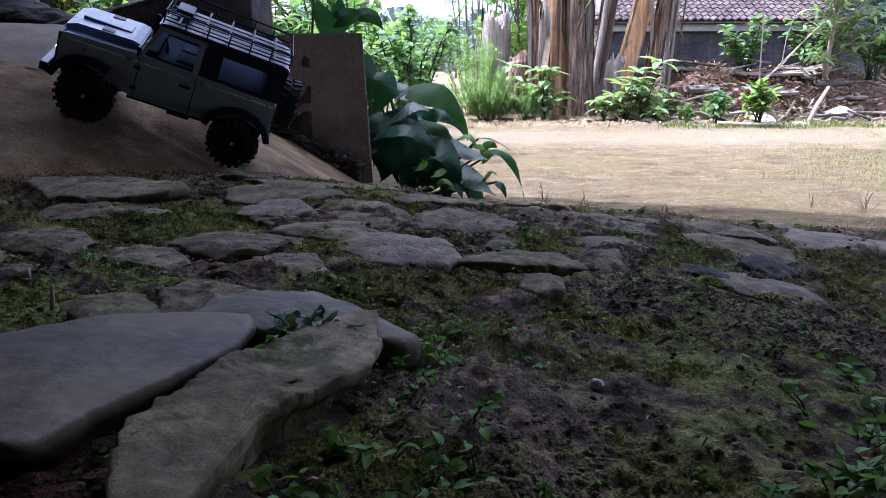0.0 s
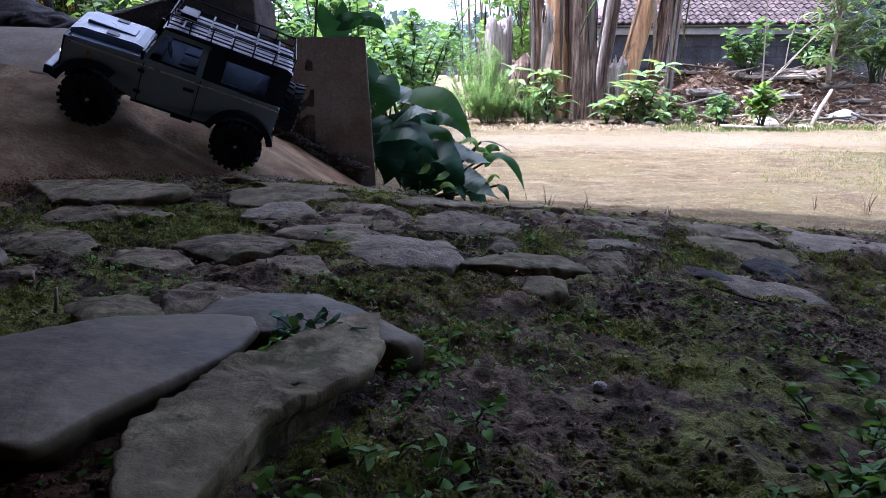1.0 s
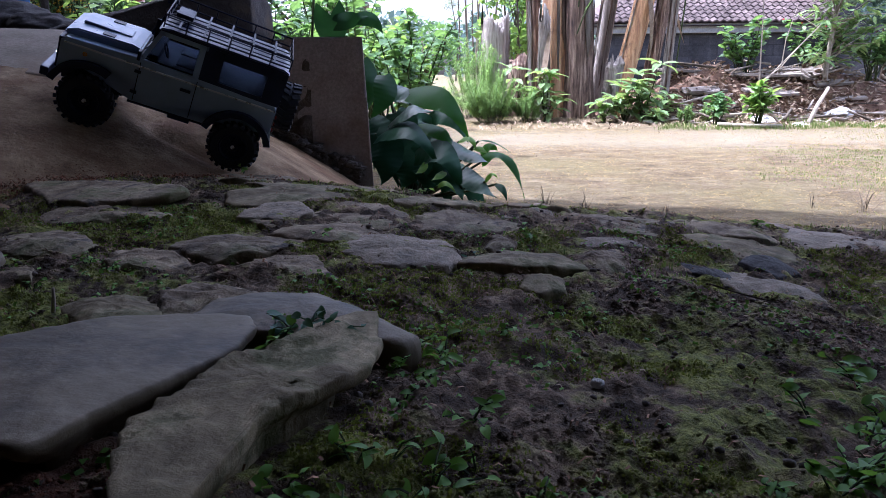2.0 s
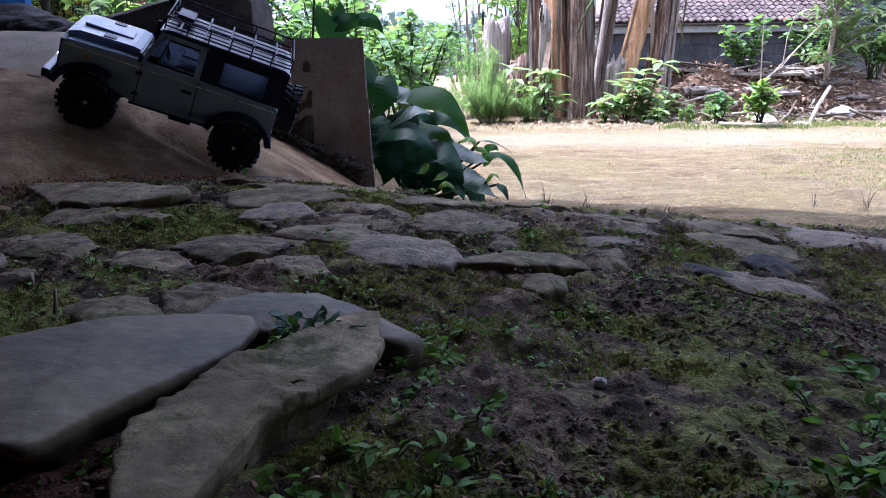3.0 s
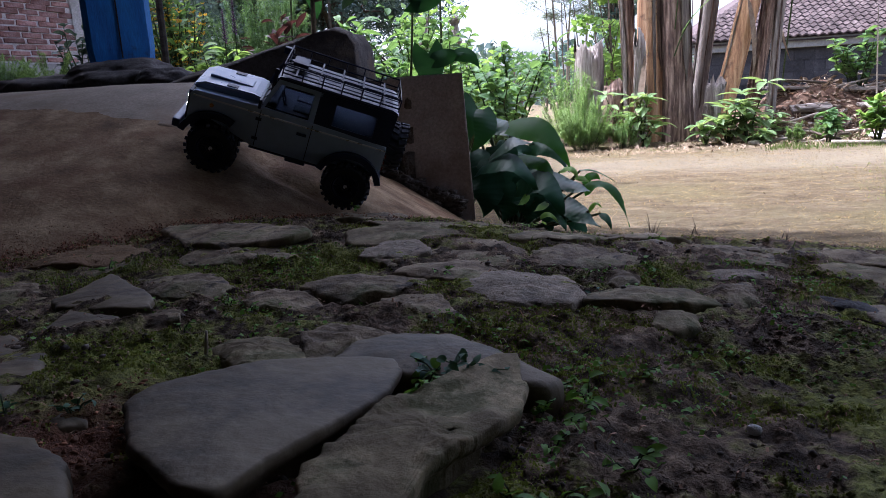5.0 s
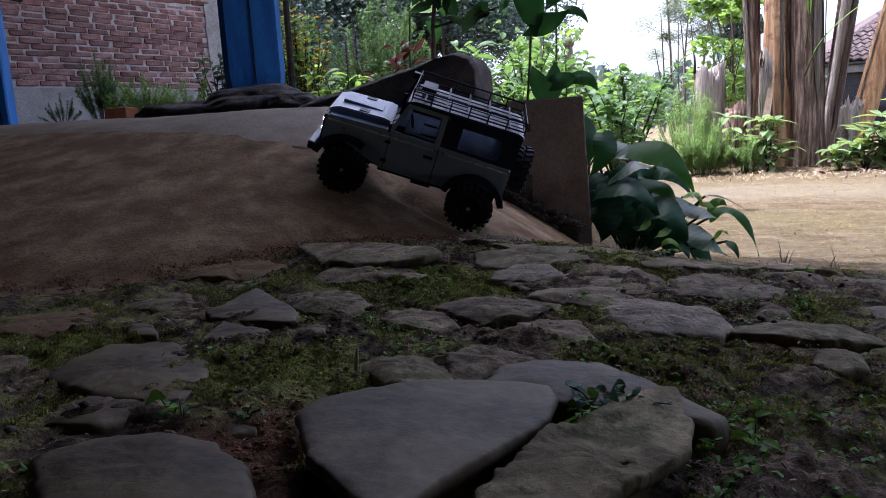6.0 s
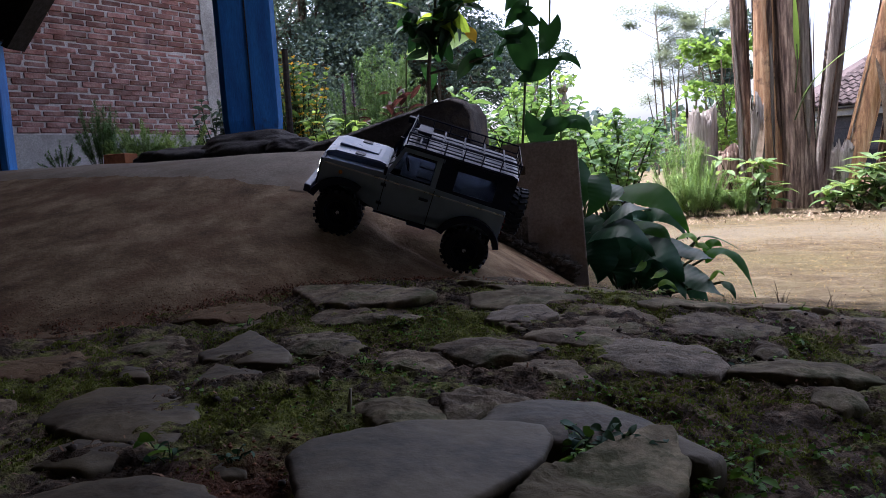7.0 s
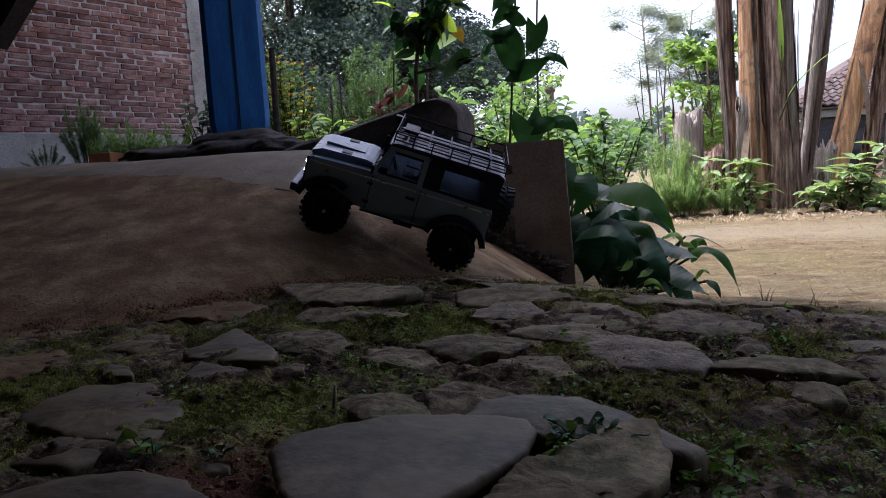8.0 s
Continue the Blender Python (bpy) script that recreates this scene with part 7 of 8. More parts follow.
def tall_thin_tree(x, y, h, label, lean=0.0):
    """High slim tree with flat airy tiers of tiny leaves."""
    t = thing("tall_tree", pose(x, y, -0.1), label, "tree", "slim tall trees")
    bm = bmesh.new()
    tube(bm, [(0, 0, 0), (lean * 0.4, 0, h * 0.5), (lean, 0, h)], 0.05, 6, 0.02)
    cl = []
    for k in range(13):
        z = h * rnd(0.55, 1.05)
        c = Vector((lean * z / h + rnd(-1.2, 1.2), rnd(-0.6, 0.6), z + rnd(0, 0.25)))
        tube(bm, [(lean * z / h * 0.9, 0, z - 0.35), c], 0.014, 4, 0.006)
        cl.append((c, rnd(0.25, 0.6)))
    part("trunk", bm, PALETWIG, t, "", True)
    v, f = [], []
    for c, r in cl:
        for _ in range(900):
            p = c + Vector((random.gauss(0, 0.6) * r, random.gauss(0, 0.6) * r, random.gauss(0, 0.34) * r))
            a, s = heading(rnd(0, 360), rnd(-25, 25)), rnd(0.05, 0.11)
            w = a.cross(Vector((0, 0, 1))).normalized() * s * 0.25
            i = len(v)
            v += [p, p + a * s * 0.5 - w, p + a * s, p + a * s * 0.5 + w]
            f.append((i, i + 1, i + 2, i + 3))
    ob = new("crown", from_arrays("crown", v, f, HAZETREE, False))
    ob.parent = t


tall_thin_tree(0.9, 25, 5.5, "slim tall tree with airy flat crown in the distance", -0.3)
tall_thin_tree(1.7, 26, 5.6, "slim tall tree with airy flat crown in the distance", 0.6)
tall_thin_tree(1.2, 27, 4.8, "thin distant tree with sparse leaves", 0.3)


def bare_poles():
    for k in range(9):
        t = thing("bare_tree", pose(0.35 + 0.22 * k + rnd(-0.1, 0.1), 24 + rnd(-1, 1), -0.1), "thin bare distant trunk", "tree", "thin bare trunks")
        bm = bmesh.new()
        h = rnd(2.6, 4.0)
        tube(bm, [(0, 0, 0), (rnd(-0.1, 0.1), 0, h * 0.5), (rnd(-0.2, 0.2), 0, h)], 0.035, 5, 0.012)
        part("trunk", bm, TWIG, t)


bare_poles()


def far_woods():
    v, f = [], []
    for _ in range(9000):
        x = rnd(-34, 50)
        y = rnd(40, 50)
        top = 2.2 + 1.5 * float(vnoise(x * 0.35, 1.0, 61)) + 0.8 * float(vnoise(x * 1.4, 2.0, 62))
        p = Vector((x, y, top * math.sqrt(rnd(0, 1))))
        a, s = heading(rnd(0, 360), rnd(-60, 60)), rnd(0.3, 0.7)
        w = a.cross(heading(rnd(0, 360), rnd(-80, 80))).normalized() * s * 0.35
        i = len(v)
        v += [p, p + a * s * 0.5 - w, p + a * s, p + a * s * 0.5 + w]
        f.append((i, i + 1, i + 2, i + 3))
    ob = new("far_woods", from_arrays("far_woods", v, f, DARKTREE, False))
    tagged(ob, "low grey-green line of distant woods", "woods", "", "stuff")


far_woods()


def build_house():
    """Low outbuilding with a clay tile roof beyond the rubbish heap."""
    t = thing("outbuilding", pose(0, 0, 0), "low dark block-walled house with a clay tile roof", "house")
    bm = bmesh.new()
    box(bm, 3.35, 9.6, 15.0, 15.25, -0.4, 0.98)
    wall = part("wall", bm, BLOCK, t, "dark block wall")
    bm = bmesh.new()
    box(bm, 3.1, 9.8, 14.86, 15.2, 0.96, 1.15, bevel=0.01)
    part("eaves_beam", bm, BEAM, t, "grey cement eaves beam")
    for row in range(6):
        for k in range(16):
            x = 3.36 + 0.39 * k + (0.195 if row % 2 else 0)
            bm = bmesh.new()
            box(bm, x + 0.006 + rnd(0, 0.01), x + 0.384 - rnd(0, 0.01), 14.988 + rnd(0, 0.008), 15.05, -0.35 + row * 0.215 + rnd(0, 0.012), -0.35 + row * 0.215 + 0.205 - rnd(0, 0.012))
            part("block", bm, BLOCK, wall)
    bm = bmesh.new()
    for lift in (0.0, -0.07):
        bm.faces.new([bm.verts.new((x, y, z + lift)) for x, y, z in ((2.9, 14.80, 1.15), (10.0, 14.80, 1.15), (10.0, 18.3, 3.15), (6.2, 18.3, 3.15))])
    bm.faces.new([bm.verts.new(p) for p in ((2.9, 14.80, 1.12), (6.2, 18.3, 3.12), (2.9, 21.8, 1.12))])
    roof = part("roof", bm, TILE, t, "weathered clay tile roof")
    v, f = [], []
    slope = math.atan2(2.0, 3.5)
    for row in range(24):
        for k in range(46):
            x0 = 2.95 + 0.15 * k + rnd(-0.006, 0.006)
            s = row * 0.165
            if x0 < 2.95 + 0.82 * s:
                continue
            y0, z0 = 14.76 + s * math.cos(slope), 1.17 + s * math.sin(slope) + rnd(-0.006, 0.006)
            i = len(v)
            for e, lift in ((0.0, 0.03), (0.20, 0.006)):
                for q in range(5):
                    wv = 0.022 * math.sin(q / 4 * 2 * math.pi) + lift
                    v.append((x0 + 0.154 * q / 4, y0 + e * math.cos(slope) - wv * math.sin(slope), z0 + e * math.sin(slope) + wv * math.cos(slope)))
            for q in range(4):
                f.append((i + q, i + q + 1, i + q + 6, i + q + 5))
            j = len(v)
            v += [(a, b, c - 0.03) for a, b, c in v[i:i + 5]]
            f += [(j + q, j + q + 1, i + q + 1, i + q) for q in range(4)]
    ob = new("tiles", from_arrays("tiles", v, f, TILE, False))
    ob.parent = roof
    tagged(ob, "", "", "", "stuff")
    # Dark block stands in for the shade at the house's right end.
    bm = bmesh.new()
    box(bm, 8.15, 10.6, 13.4, 15.0, -0.4, 2.6)
    part("dark_porch", bm, BLOCK, t, "dark block standing in for porch shade")
    # Roof out of view, added only to keep the sun off that block.
    bm = bmesh.new()
    box(bm, 7.2, 11.2, 11.6, 15.2, 2.55, 2.7)
    part("porch_roof", bm, TILE, t, "unseen roof added to shade the dark block")


build_house()


def bamboo():
    for k in range(4):
        t = thing("bamboo_cane", pose(3.05 + 0.09 * k, 4.9 + 0.1 * k, -0.12), "leaning bamboo cane beside the dark porch", "cane", "canes")
        bm = bmesh.new()
        tube(bm, [(0, 0, 0), (0.10 + 0.03 * k, 0, 0.7), (0.22 + 0.04 * k, 0, 1.6)], 0.018, 8, 0.014)
        part("cane", bm, PALETWIG if k % 2 else TWIG, t)


bamboo()
tree("dark_bush", 3.16, 5.15, -0.1, 1.4, 0.34, 12, 160, 0.06, DARKTREE, "dark hanging foliage beside the house", low=0.25, girth=0.03)


# ---- rubbish heap and yard ----
def heap_z(x, y):
    """The heap's surface: a long low bank before the outbuilding."""
    x, y = np.asarray(x, float), np.asarray(y, float)
    bank = 0.30 * np.exp(-(((x - 2.15) / 0.95) ** 4)) * np.exp(-np.minimum(y - 4.72, 0) ** 2 / 0.075)
    return base_ground(x, y) - 0.03 + bank * (0.75 + 0.5 * vnoise(x * 4, y * 4, 73)) + 0.03 * fbm(x * 8, y * 8, 71)


def rod(name, a, b, r, material, label, category="stick", group="sticks on the heap"):
    a, b = Vector(a), Vector(b)
    bm = bmesh.new()
    mid = a.lerp(b, 0.5) + Vector((rnd(-1, 1), rnd(-1, 1), rnd(-0.5, 0.5))) * (b - a).length * 0.03
    tube(bm, [Vector((0, 0, 0)), mid - a, b - a], r, 6, r * 0.7)
    ob = new(name, smooth(mesh_of(name, bm, material)))
    ob.location = a
    return tagged(ob, label, category, group)


rod("stick", (2.05, 3.95, gz(2.05, 3.95)), (2.22, 4.1, 0.10), 0.014, PALETWIG, "pale stick leaning out of the heap")
rod("stick", (1.90, 4.0, -0.08), (1.78, 4.15, 0.10), 0.009, PALETWIG, "pale stick leaning out of the heap")
rod("stick", (1.50, 3.85, -0.085), (1.82, 3.78, -0.09), 0.013, PALETWIG, "dry stick lying at the yard edge")
for _ in range(90):
    x, y = rnd(1.4, 2.9), rnd(4.0, 4.7)
    a = rnd(0, 3.14)
    l = rnd(0.1, 0.36)
    z = float(heap_z(x, y)) + rnd(0.01, 0.06)
    rod("stick", (x, y, z), (x + l * math.cos(a), y + 0.5 * l * math.sin(a), z + rnd(-0.03, 0.07)), rnd(0.004, 0.010), random.choice((PALETWIG, TWIG, BARK_GREY)), "dry stick on the rubbish heap")


def board(x, y, z, l, w, turn, tilt):
    bm = bmesh.new()
    box(bm, -l / 2, l / 2, -w / 2, w / 2, 0, 0.018, bevel=0.003)
    ob = new("board", mesh_of("board", bm, TIMBER))
    ob.matrix_basis = pose(x, y, z, tilt, rnd(-4, 4), turn)
    tagged(ob, "weathered grey board on the rubbish heap", "board", "old boards")


for _ in range(16):
    x, y = rnd(1.4, 2.6), rnd(4.45, 4.75)
    board(x, y, float(heap_z(x, y)) + 0.005, rnd(0.14, 0.40), rnd(0.03, 0.09), rnd(-35, 35), rnd(0, 40))


def heap():
    v, f, gx, gy = sheet(np.arange(1.0, 3.6, 0.03), np.arange(3.75, 5.3, 0.03), lambda x, y: heap_z(x, y) + 0.025 * fbm(x * 11, y * 11, 72))
    ob = new("rubbish_heap", from_arrays("rubbish_heap", v, f, LITTER))
    tagged(ob, "low heap of dry leaves and garden rubbish", "heap", "", "stuff")
    bm = bmesh.new()
    for _ in range(3600):
        x, y = random.gauss(2.1, 0.5), random.gauss(4.36, 0.22)
        z = float(heap_z(x, y)) + rnd(0, 0.03)
        leaf(bm, (x, y, z), heading(rnd(0, 360), rnd(-10, 45)), rnd(0.025, 0.07), rnd(0.006, 0.022), rnd(-0.6, 1.2), rnd(-1, 1), 3)
    ob = new("dry_leaves", mesh_of("dry_leaves", bm, DRYLEAF))
    tagged(ob, "scattered curled dry leaves", "dry leaves", "", "stuff")


heap()


def jar():
    t = thing("plastic_jar", pose(2.51, 4.22, gz(2.51, 4.22)), "small clear white plastic jar on the ground", "jar")
    bm = bmesh.new()
    m = Matrix.Rotation(radians(90), 4, "X")
    lathe_y(bm, [(0.0001, 0.0), (0.036, -0.002), (0.040, -0.010), (0.041, -0.06), (0.034, -0.072), (0.033, -0.085), (0.0001, -0.086)], m, 18)
    part("body", bm, PLASTIC_WHITE, t, "", True)
    bm = bmesh.new()
    lump(bm, (0, 0, 0.03), 0.075, 5, (1.2, 0.8, 0.45), 3, 0.5)
    b = new("plastic_bag", mesh_of("plastic_bag", bm, BAG))
    b.location = (2.40, 4.28, gz(2.40, 4.28))
    tagged(b, "crumpled pale plastic bag by the heap", "bag")
    bm = bmesh.new()
    lump(bm, (0, 0, 0.03), 0.04, 8, (1.3, 0.8, 0.6), 2, 0.6)
    b = new("plastic_scrap", mesh_of("plastic_scrap", bm, PLASTIC_TEAL))
    b.location = (2.68, 4.45, gz(2.68, 4.45))
    tagged(b, "crumpled teal plastic scrap by the heap", "scrap")
    for x, y, s in ((1.86, 4.1, 0.05), (1.60, 4.32, 0.045), (1.98, 3.9, 0.03), (1.2, 4.1, 0.03)):
        bm = bmesh.new()
        lump(bm, (0, 0, s * 0.3), s, int(x * 10), (1.4, 0.8, 0.4), 2, 0.6)
        b = new("paper_scrap", mesh_of("paper_scrap", bm, BAG))
        b.location = (x, y, gz(x, y))
        tagged(b, "crumpled pale paper scrap on the ground", "scrap", "scraps")


jar()


def lying(name, spots, length, width, material, label, category, lift=0.004, up=0.15):
    """Loose strips lying about, too many to count."""
    v, f = [], []
    for (x, y), z in zip(spots, heights(spots)):
        z += rnd(0, lift)
        a = rnd(0, 6.283)
        l, w = length * rnd(0.4, 1.4), width * rnd(0.6, 1.4)
        dx, dy, t = math.cos(a) * l / 2, math.sin(a) * l / 2, rnd(-up, up) * l
        sx, sy = -math.sin(a) * w / 2, math.cos(a) * w / 2
        i = len(v)
        v += [(x - dx - sx, y - dy - sy, z - t), (x - dx + sx, y - dy + sy, z - t), (x + sx, y + sy, z + abs(t) * 0.6 + 0.001), (x - sx, y - sy, z + abs(t) * 0.6 + 0.001), (x + dx, y + dy, z + t)]
        f += [(i, i + 3, i + 2, i + 1), (i + 3, i + 4, i + 2)]
    ob = new(name, from_arrays(name, v, f, material, False))
    return tagged(ob, label, category, "", "stuff")


DICE = np.random.default_rng(5)


def scatter(n, x0, x1, y0, y1, keep=None, lo=0.0, hi=1.0):
    """Spots where keep's value beats a throw between lo and hi."""
    got = np.zeros((0, 2))
    while len(got) < n:
        p = np.stack([DICE.uniform(x0, x1, 4 * n), DICE.uniform(y0, y1, 4 * n)], 1)
        if keep is not None:
            p = p[keep(p[:, 0], p[:, 1]) > DICE.uniform(lo, hi, len(p))]
        got = np.concatenate([got, p])
    return [tuple(q) for q in got[:n].tolist()]


lying("straw_litter", scatter(70000, -0.3, 3.4, 1.0, 4.4, lambda x, y: straw_part(x, y) * vnoise(x * 3, y * 5, 81), 0.0, 0.6), 0.022, 0.0013, STRAW, "dry straw and grass litter on the yard", "straw")
lying("twig_litter", scatter(3200, 0.2, 3.2, 3.8, 4.5), 0.035, 0.004, DRYLEAF, "dry twigs and leaf bits along the yard edge", "litter", 0.012, 0.3)
lying("brown_litter", scatter(5000, -0.2, 3.2, 1.2, 4.3, straw_part, 0.6, 0.61), 0.018, 0.002, LITTER, "brown leaf bits on the yard", "litter")
blades("yard_grass", scatter(9000, 1.0, 3.4, 1.5, 4.2, lambda x, y: np.where(vnoise(x * 4, y * 4, 83) > 0.45, x - 0.55 * y, -9), -0.65, 0.05), 0.008, 0.0018, DRYGRASS, "short fading grass on the yard", "grass")
blades("turf_patch", scatter(14000, 0.95, 2.6, 1.95, 2.85, lambda x, y: x - 0.45 * y + 0.5 * vnoise(x * 5, y * 7, 86), 0.2, 0.75), 0.006, 0.0018, GRASS, "thin green turf on the yard", "grass")
blades("verge_grass", scatter(5000, 0.6, 3.4, 3.7, 4.5, lambda x, y: vnoise(x * 3, y * 3, 84), 0.4, 0.5), 0.035, 0.003, GRASS, "green grass along the yard edge", "grass")


def grass_tuft(x, y, n, h, label):
    t = thing("grass_tuft", pose(x, y, gz(x, y)), label, "grass")
    bm = bmesh.new()
    for _ in range(n):
        leaf(bm, (rnd(-0.01, 0.01), rnd(-0.01, 0.01), -0.003), heading(rnd(0, 360), rnd(45, 85)), h * rnd(0.4, 1.1), 0.0016, rnd(0.4, 1.8), 0, 5, 0.2)
    part("tuft", bm, TWIG, t)


grass_tuft(1.03, 1.66, 16, 0.10, "dry dark grass tuft at the yard edge")
grass_tuft(0.92, 1.70, 6, 0.09, "thin dry grass stalks at the yard edge")
grass_tuft(0.30, 1.45, 12, 0.06, "thin grass tuft at the edge of the stones")
grass_tuft(0.24, 1.62, 12, 0.07, "thin grass tuft beside the broad leaves")
grass_tuft(0.42, 1.30, 8, 0.05, "thin grass tuft at the edge of the stones")


# ---- small growth between the stones ----
def small_weed(x, y, n, size, material=WEED, h=0.009, label="small round-leaved green weed between the stones", z=None, wide=0.6):
    """A low sprawling weed: a few short stems along the soil, leaves of unequal size on them."""
    size *= 0.85
    t = thing("weed", pose(x, y, gz(x, y) if z is None else z), label, "weed", "weeds between the stones")
    bm, st = bmesh.new(), bmesh.new()
    for k in range(max(2, n // 2)):
        d = heading(rnd(0, 360), rnd(5, 45))
        tip = d * size * rnd(0.5, 1.3)
        tip.z = abs(tip.z) * 0.8 + 0.002
        tube(st, [(0, 0, -0.003), tip * 0.5 + Vector((0, 0, 0.0015)), tip], 0.0005, 4, 0.0003)
        for q in range(4):
            p = tip * (0.35 + 0.21 * q)
            ln = size * rnd(0.28, 0.62)
            leaf(bm, p, heading(rnd(0, 360), rnd(-15, 40)), ln, ln * wide * rnd(0.7, 1.1), rnd(0.3, 1.2), rnd(-0.9, 0.9), 5, 0.25, 0.5, 0.2, 0.02)
    part("stalk", st, STEM, t)
    part("foliage", bm, material, t, "", True)


small_weed(-0.074, 0.288, 10, 0.022, z=float(base_ground(-0.074, 0.288)) + 0.009)
small_weed(-0.066, 0.299, 10, 0.022, WEED_BLUE, z=float(base_ground(-0.066, 0.299)) + 0.011)
small_weed(-0.057, 0.302, 9, 0.020, WEED_BLUE, z=float(base_ground(-0.057, 0.302)) + 0.013)
small_weed(-0.015, 0.320, 8, 0.014)
small_weed(-0.022, 0.300, 6, 0.014)
small_weed(-0.010, 0.285, 8, 0.015)
small_weed(-0.018, 0.262, 6, 0.014)
small_weed(0.010, 0.238, 9, 0.016)
small_weed(-0.019, 0.212, 7, 0.014)
small_weed(-0.051, 0.188, 6, 0.016, WEED, 0.014)
small_weed(-0.040, 0.178, 5, 0.018, WEED)
small_weed(-0.030, 0.202, 7, 0.015)
small_weed(0.011, 0.206, 5, 0.014, WEED)
small_weed(0.050, 0.196, 5, 0.022, WEED, 0.014, "bluish broad-leaved weed in the soil")
small_weed(0.028, 0.343, 6, 0.012)
small_weed(0.172, 0.292, 7, 0.020, WEED)
small_weed(0.222, 0.335, 7, 0.028)
small_weed(0.160, 0.242, 9, 0.024, WEED, 0.02)
small_weed(0.138, 0.215, 8, 0.022)
small_weed(0.178, 0.262, 7, 0.022)
small_weed(0.118, 0.206, 6, 0.016)
for x, y in ((-0.03, 0.172), (-0.015, 0.182), (-0.045, 0.165), (-0.005, 0.195), (0.15, 0.225), (0.165, 0.228), (0.19, 0.285), (0.03, 0.188), (0.21, 0.30), (0.0, 0.31)):
    small_weed(x, y, 9, rnd(0.013, 0.02))
small_weed(-0.161, 0.486, 16, 0.012, WEED, 0.008, "bright little green tuft among the stones")
small_weed(-0.168, 0.337, 4, 0.016)
small_weed(0.030, 0.515, 4, 0.022, WEED_BLUE, 0.004)
small_weed(-0.275, 0.272, 5, 0.020)
small_weed(-0.262, 0.262, 6, 0.012, WEED_BLUE)
small_weed(-0.228, 0.262, 8, 0.010, WEED_BLUE)
small_weed(-0.252, 0.405, 7, 0.010)
small_weed(-0.228, 0.455, 9, 0.012)
small_weed(-0.245, 0.46, 8, 0.012)
small_weed(-0.43, 0.60, 8, 0.014)
small_weed(-0.265, 0.593, 8, 0.012)
small_weed(0.075, 0.60, 8, 0.016)
small_weed(-0.10, 0.548, 8, 0.014)
small_weed(0.10, 0.72, 6, 0.016, LIME)
small_weed(-0.03, 0.80, 6, 0.018, LIME)
small_weed(0.36, 0.78, 6, 0.018)
small_weed(-0.285, 0.985, 7, 0.018, WEED, 0.01, "small sprout in the ramp's crack", 0.065)


def bare(x, y, value, inside=0.93):
    """The value, or far below it where a stone lies."""
    out = np.array(value, float) + 0 * np.asarray(x)
    for cx, cy, r in OUTLINES:
        d = np.hypot(x - cx, y - cy)
        a = np.arctan2(y - cy, x - cx) % (2 * math.pi)
        out = np.where(d < inside * np.interp(a / 0.0982, range(65), r + r[:1]), -9.0, out)
    return out


def in_moss(x, y):
    rich = sum(np.exp(-(((x - a) / c) ** 2 + ((y - b) / d) ** 2)) for a, b, c, d in MOSSY)
    return bare(x, y, 1.2 * fbm(x * 14 + 3, y * 14, 91) + 0.8 * rich - 0.22 * np.clip((x + 0.02) / 0.06, 0, 1) * np.clip((0.55 - y) / 0.08, 0, 1))


blades("moss_growth", scatter(150000, -0.6, 0.6, 0.12, 1.2, in_moss, 0.0, 0.45), 0.0013, 0.0013, MOSS, "low moss and tiny leaves in the joints", "moss", 1.4)
blades("joint_grass", scatter(2200, -0.55, 0.6, 0.50, 1.35, lambda x, y: bare(x, y, fbm(x * 13, y * 13, 93)), 0.0, 0.4), 0.0075, 0.0011, GRASS, "thin short grass between the stones", "grass", 1.4)
lying("clover_growth", scatter(1500, -0.35, 0.40, 0.15, 0.66, lambda x, y: bare(x, y, fbm(x * 15, y * 15, 95)), -0.05, 0.45), 0.0034, 0.0024, WEED, "tiny clover-like leaves in the soil", "weeds", 0.0035, 0.35)
lying("soil_litter", scatter(6000, -0.6, 0.6, 0.12, 1.2), 0.005, 0.0009, LITTER, "brown leaf crumbs on the soil", "litter", 0.003, 0.3)
lying("foot_litter", scatter(9000, -1.1, -0.2, 0.50, 1.02, lambda x, y: 1 - np.abs(y - foot_line(x) + 0.02) / 0.08), 0.0036, 0.0016, RUST, "red-brown leaf crumbs at the foot of the ramp", "litter", 0.005, 0.4)
lying("pale_specks", scatter(1600, -0.6, 0.6, 0.12, 1.1), 0.004, 0.0008, DRYLEAF, "pale plant bits on the soil", "litter", 0.004, 0.3)


def crumbs(name, spots, z, small, large, material, label):
    """Angular grains lying on a surface, too many to count."""
    n = len(spots)
    a = np.array(spots)
    r = small + (large - small) * DICE.uniform(0, 1, n) ** 4
    base = np.array([(1, 0, 0), (-1, 0, 0), (0, 1, 0), (0, -1, 0), (0, 0, 1), (0, 0, -1)], float)
    v = base[None] * r[:, None, None] * DICE.uniform(0.5, 1.4, (n, 6, 1)) + DICE.uniform(-0.3, 0.3, (n, 6, 3)) * r[:, None, None]
    v[:, :, 2] *= 0.6
    v += np.stack([a[:, 0], a[:, 1], z(a[:, 0], a[:, 1]) + 0.25 * r], 1)[:, None]
    tri = np.array([(0, 2, 4), (2, 1, 4), (1, 3, 4), (3, 0, 4), (2, 0, 5), (1, 2, 5), (3, 1, 5), (0, 3, 5)])
    f = (tri[None] + 6 * np.arange(n)[:, None, None]).reshape(-1, 3)
    ob = new(name, from_arrays(name, v.reshape(-1, 3).tolist(), f.tolist(), material, True))
    return tagged(ob, label, "soil", "", "stuff")


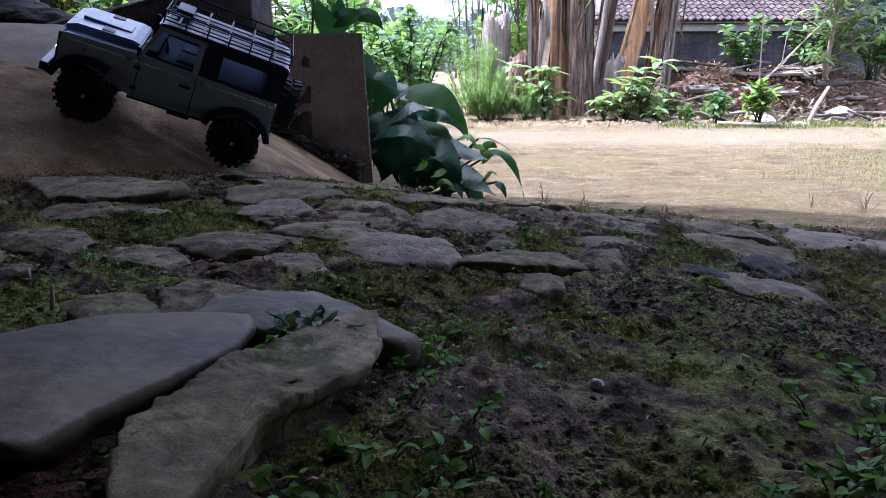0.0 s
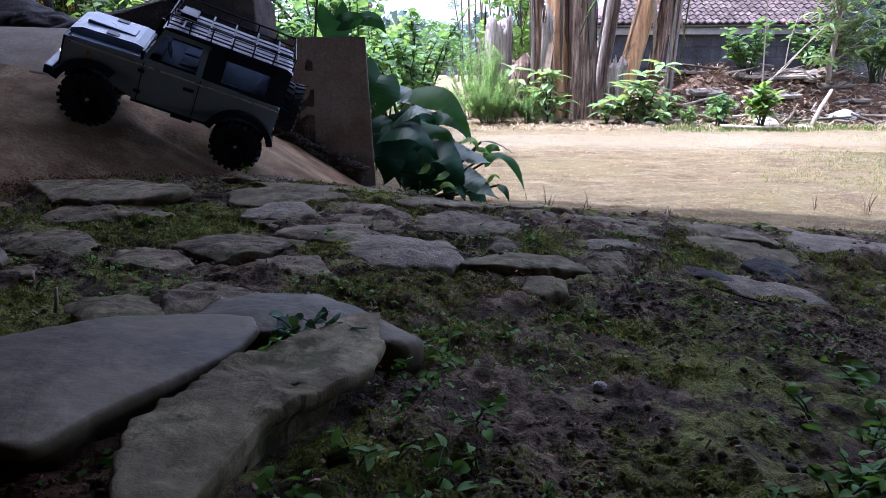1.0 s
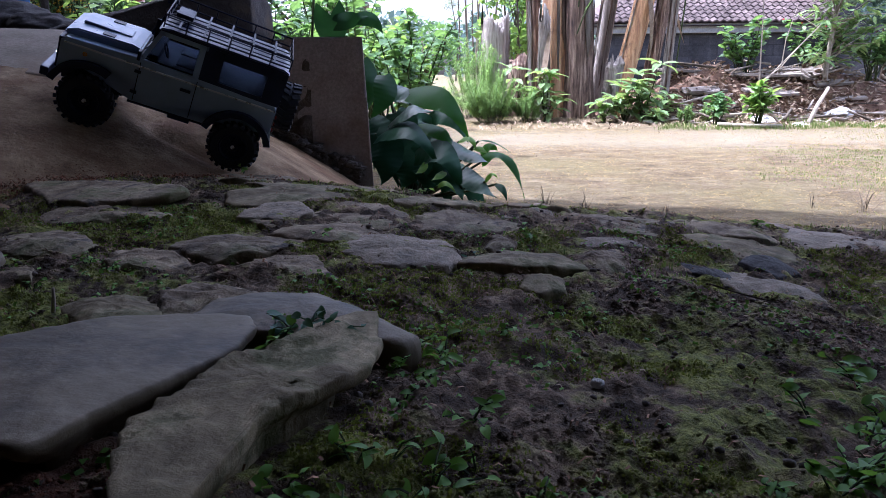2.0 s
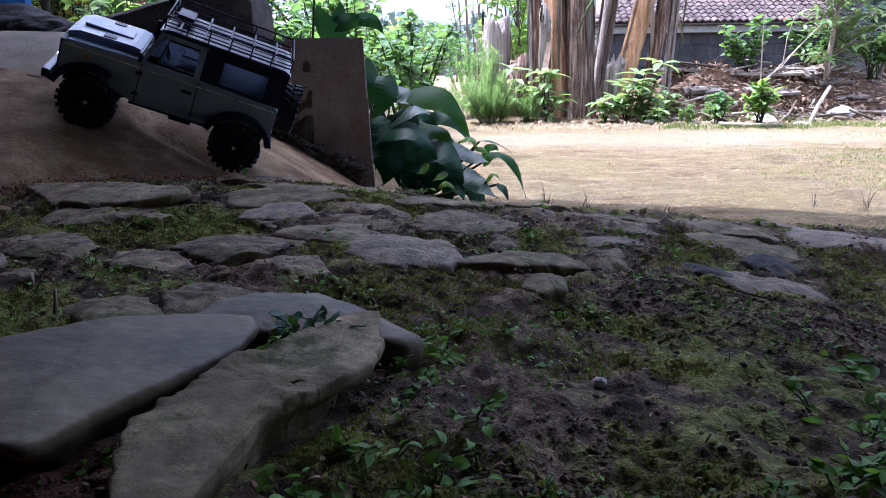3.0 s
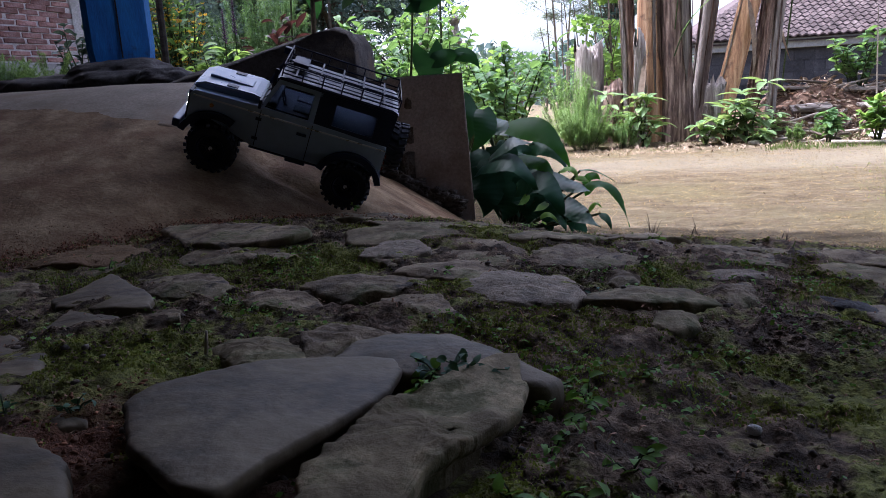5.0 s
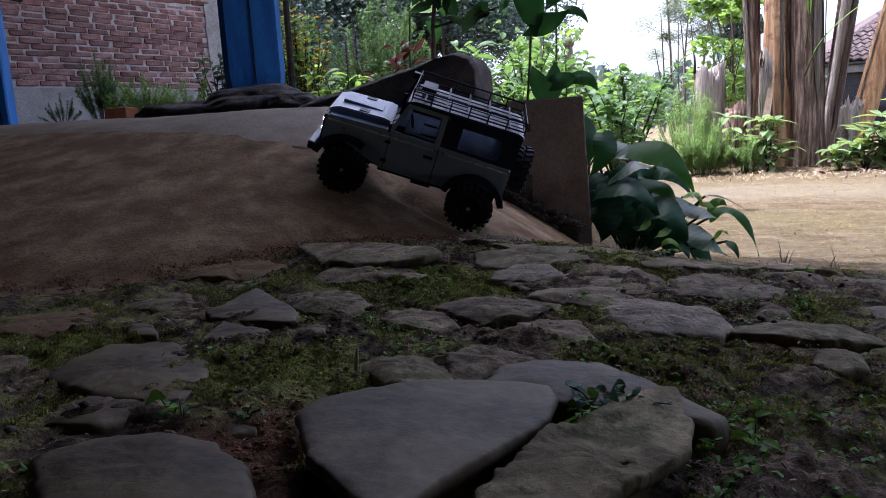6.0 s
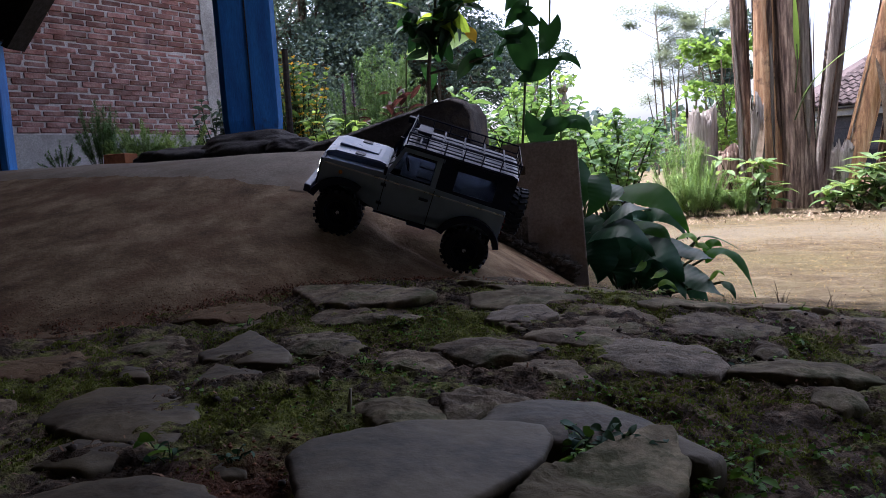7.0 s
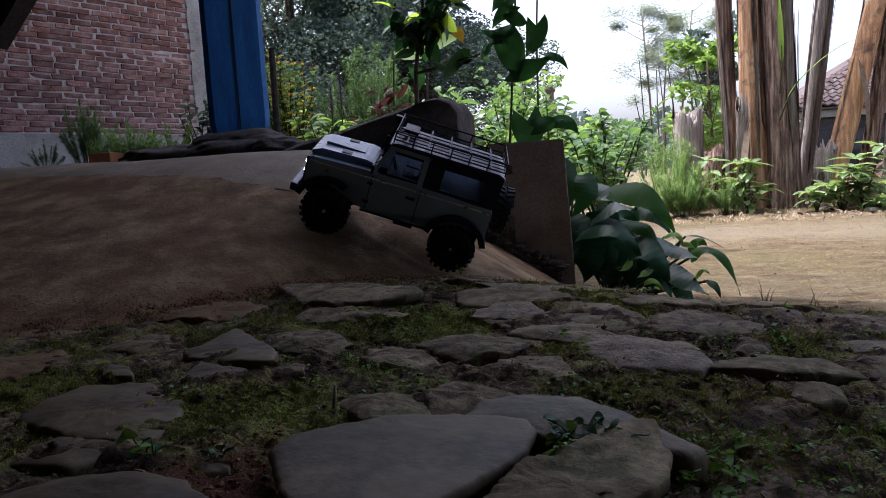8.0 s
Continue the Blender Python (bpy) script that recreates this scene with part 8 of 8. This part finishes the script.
crumbs("soil_crumbs", scatter(50000, -0.45, 0.6, 0.12, 0.95, lambda x, y: bare(x, y, fbm(x * 11, y * 11, 97), 0.98), -0.3, 0.3), ground_z, 0.0005, 0.0022, SOIL, "loose dark crumbs of soil")
crumbs("earth_crumbs", [(random.gauss(-0.145, 0.045), random.gauss(0.15, 0.02)) for _ in range(1800)] + [(random.gauss(-0.215, 0.025), random.gauss(0.24, 0.035)) for _ in range(900)], ground_z, 0.0005, 0.0019, RUST, "reddish crumbs of earth between the stones")
crumbs("ramp_grit", scatter(3000, -1.3, -0.3, 0.62, 1.5, lambda x, y: 1.15 - (y - 0.82) * 1.2), ramp_z, 0.0004, 0.0014, CONCRETE, "coarse brown grit on the ramp")
crumbs("rusty_grit", scatter(7000, -1.1, -0.2, 0.5, 1.05, lambda x, y: 1 - np.abs(y - foot_line(x) + 0.015) / 0.07), lambda x, y: np.maximum(ground_z(x, y), ramp_z(x, y)), 0.0004, 0.0012, RUST, "red-brown grit at the foot of the ramp")


def pebbles():
    bm = bmesh.new()
    spots = [(x, y, rnd(0.0007, 0.0026)) for x, y in scatter(900, -0.6, 0.5, 0.12, 1.0)]
    for k, (x, y, r) in enumerate(spots):
        lump(bm, (x, y, gz(x, y) + r * 0.3), r, k * 0.37, (1.2, 1, 0.8), 1, 0.4)
    ob = new("pebbles", smooth(mesh_of("pebbles", bm, PEBBLE)))
    tagged(ob, "small pebbles and crumbs of earth", "pebbles", "", "stuff")
    bm = bmesh.new()
    lump(bm, (0, 0, 0.002), 0.0032, 3, (1, 1, 0.8), 2, 0.3)
    ob = new("pebble", smooth(mesh_of("pebble", bm, BAG)))
    ob.location = (0.072, 0.300, gz(0.072, 0.300))
    tagged(ob, "single pale pebble lying in the soil", "pebble")


pebbles()
rod("twig", (0.20, 0.50, gz(0.20, 0.50) + 0.002), (0.245, 0.485, gz(0.245, 0.485) + 0.003), 0.0008, TWIG, "thin dark twig lying on the soil", "twig", "twigs")
rod("twig", (-0.21, 0.352, gz(-0.21, 0.352)), (-0.208, 0.352, gz(-0.208, 0.352) + 0.014), 0.0012, PALETWIG, "short pale stalk standing in the moss", "twig", "twigs")


# ---- bricks of the far wall ----
def brick_meshes():
    out = []
    for k in range(14):
        bm = bmesh.new()
        vs = box(bm, -0.070 + rnd(0, 0.01), 0.070, -0.03, 0.03, -0.0170 + rnd(-0.002, 0.002), 0.0165)
        for w in vs:
            w.co += Vector((rnd(-0.005, 0.005), rnd(-0.006, 0.006), rnd(-0.0025, 0.0025)))
        bmesh.ops.bevel(bm, geom=bm.edges[:], offset=0.0035, segments=1, affect="EDGES")
        out.append(mesh_of("brick", bm, BRICK))
    return out


def lay_bricks():
    kinds = brick_meshes()
    rest = bmesh.new()
    pitch, length = 0.0400, 0.148
    for row in range(62):
        z = 0.712 + row * pitch
        x = 0.02 - rnd(-0.03, 0.03) - (0.5 * length if row % 2 else 0)
        while x > -3.2:
            at = (x - 0.07 + rnd(-0.006, 0.006), 0.0440 + rnd(-0.004, 0.003), z + rnd(-0.003, 0.003) + 0.005 * math.sin(x * 2.3 + row * 0.4))
            if z < 1.22 and x > -2.0:
                ob = new("brick", random.choice(kinds))
                ob.parent = wall_north
                ob.matrix_basis = Matrix.Translation(at) @ Matrix.Rotation(rnd(-0.006, 0.006), 4, "Y")
            else:
                rest.from_mesh(kinds[row % 14])
                bmesh.ops.translate(rest, vec=at, verts=rest.verts[-24:])
            x -= length * rnd(0.96, 1.06)
    me = mesh_of("bricks", rest, BRICK)
    ob = new("bricks", me)
    ob.parent = wall_north
    tagged(ob, "", "", "", "stuff")


lay_bricks()
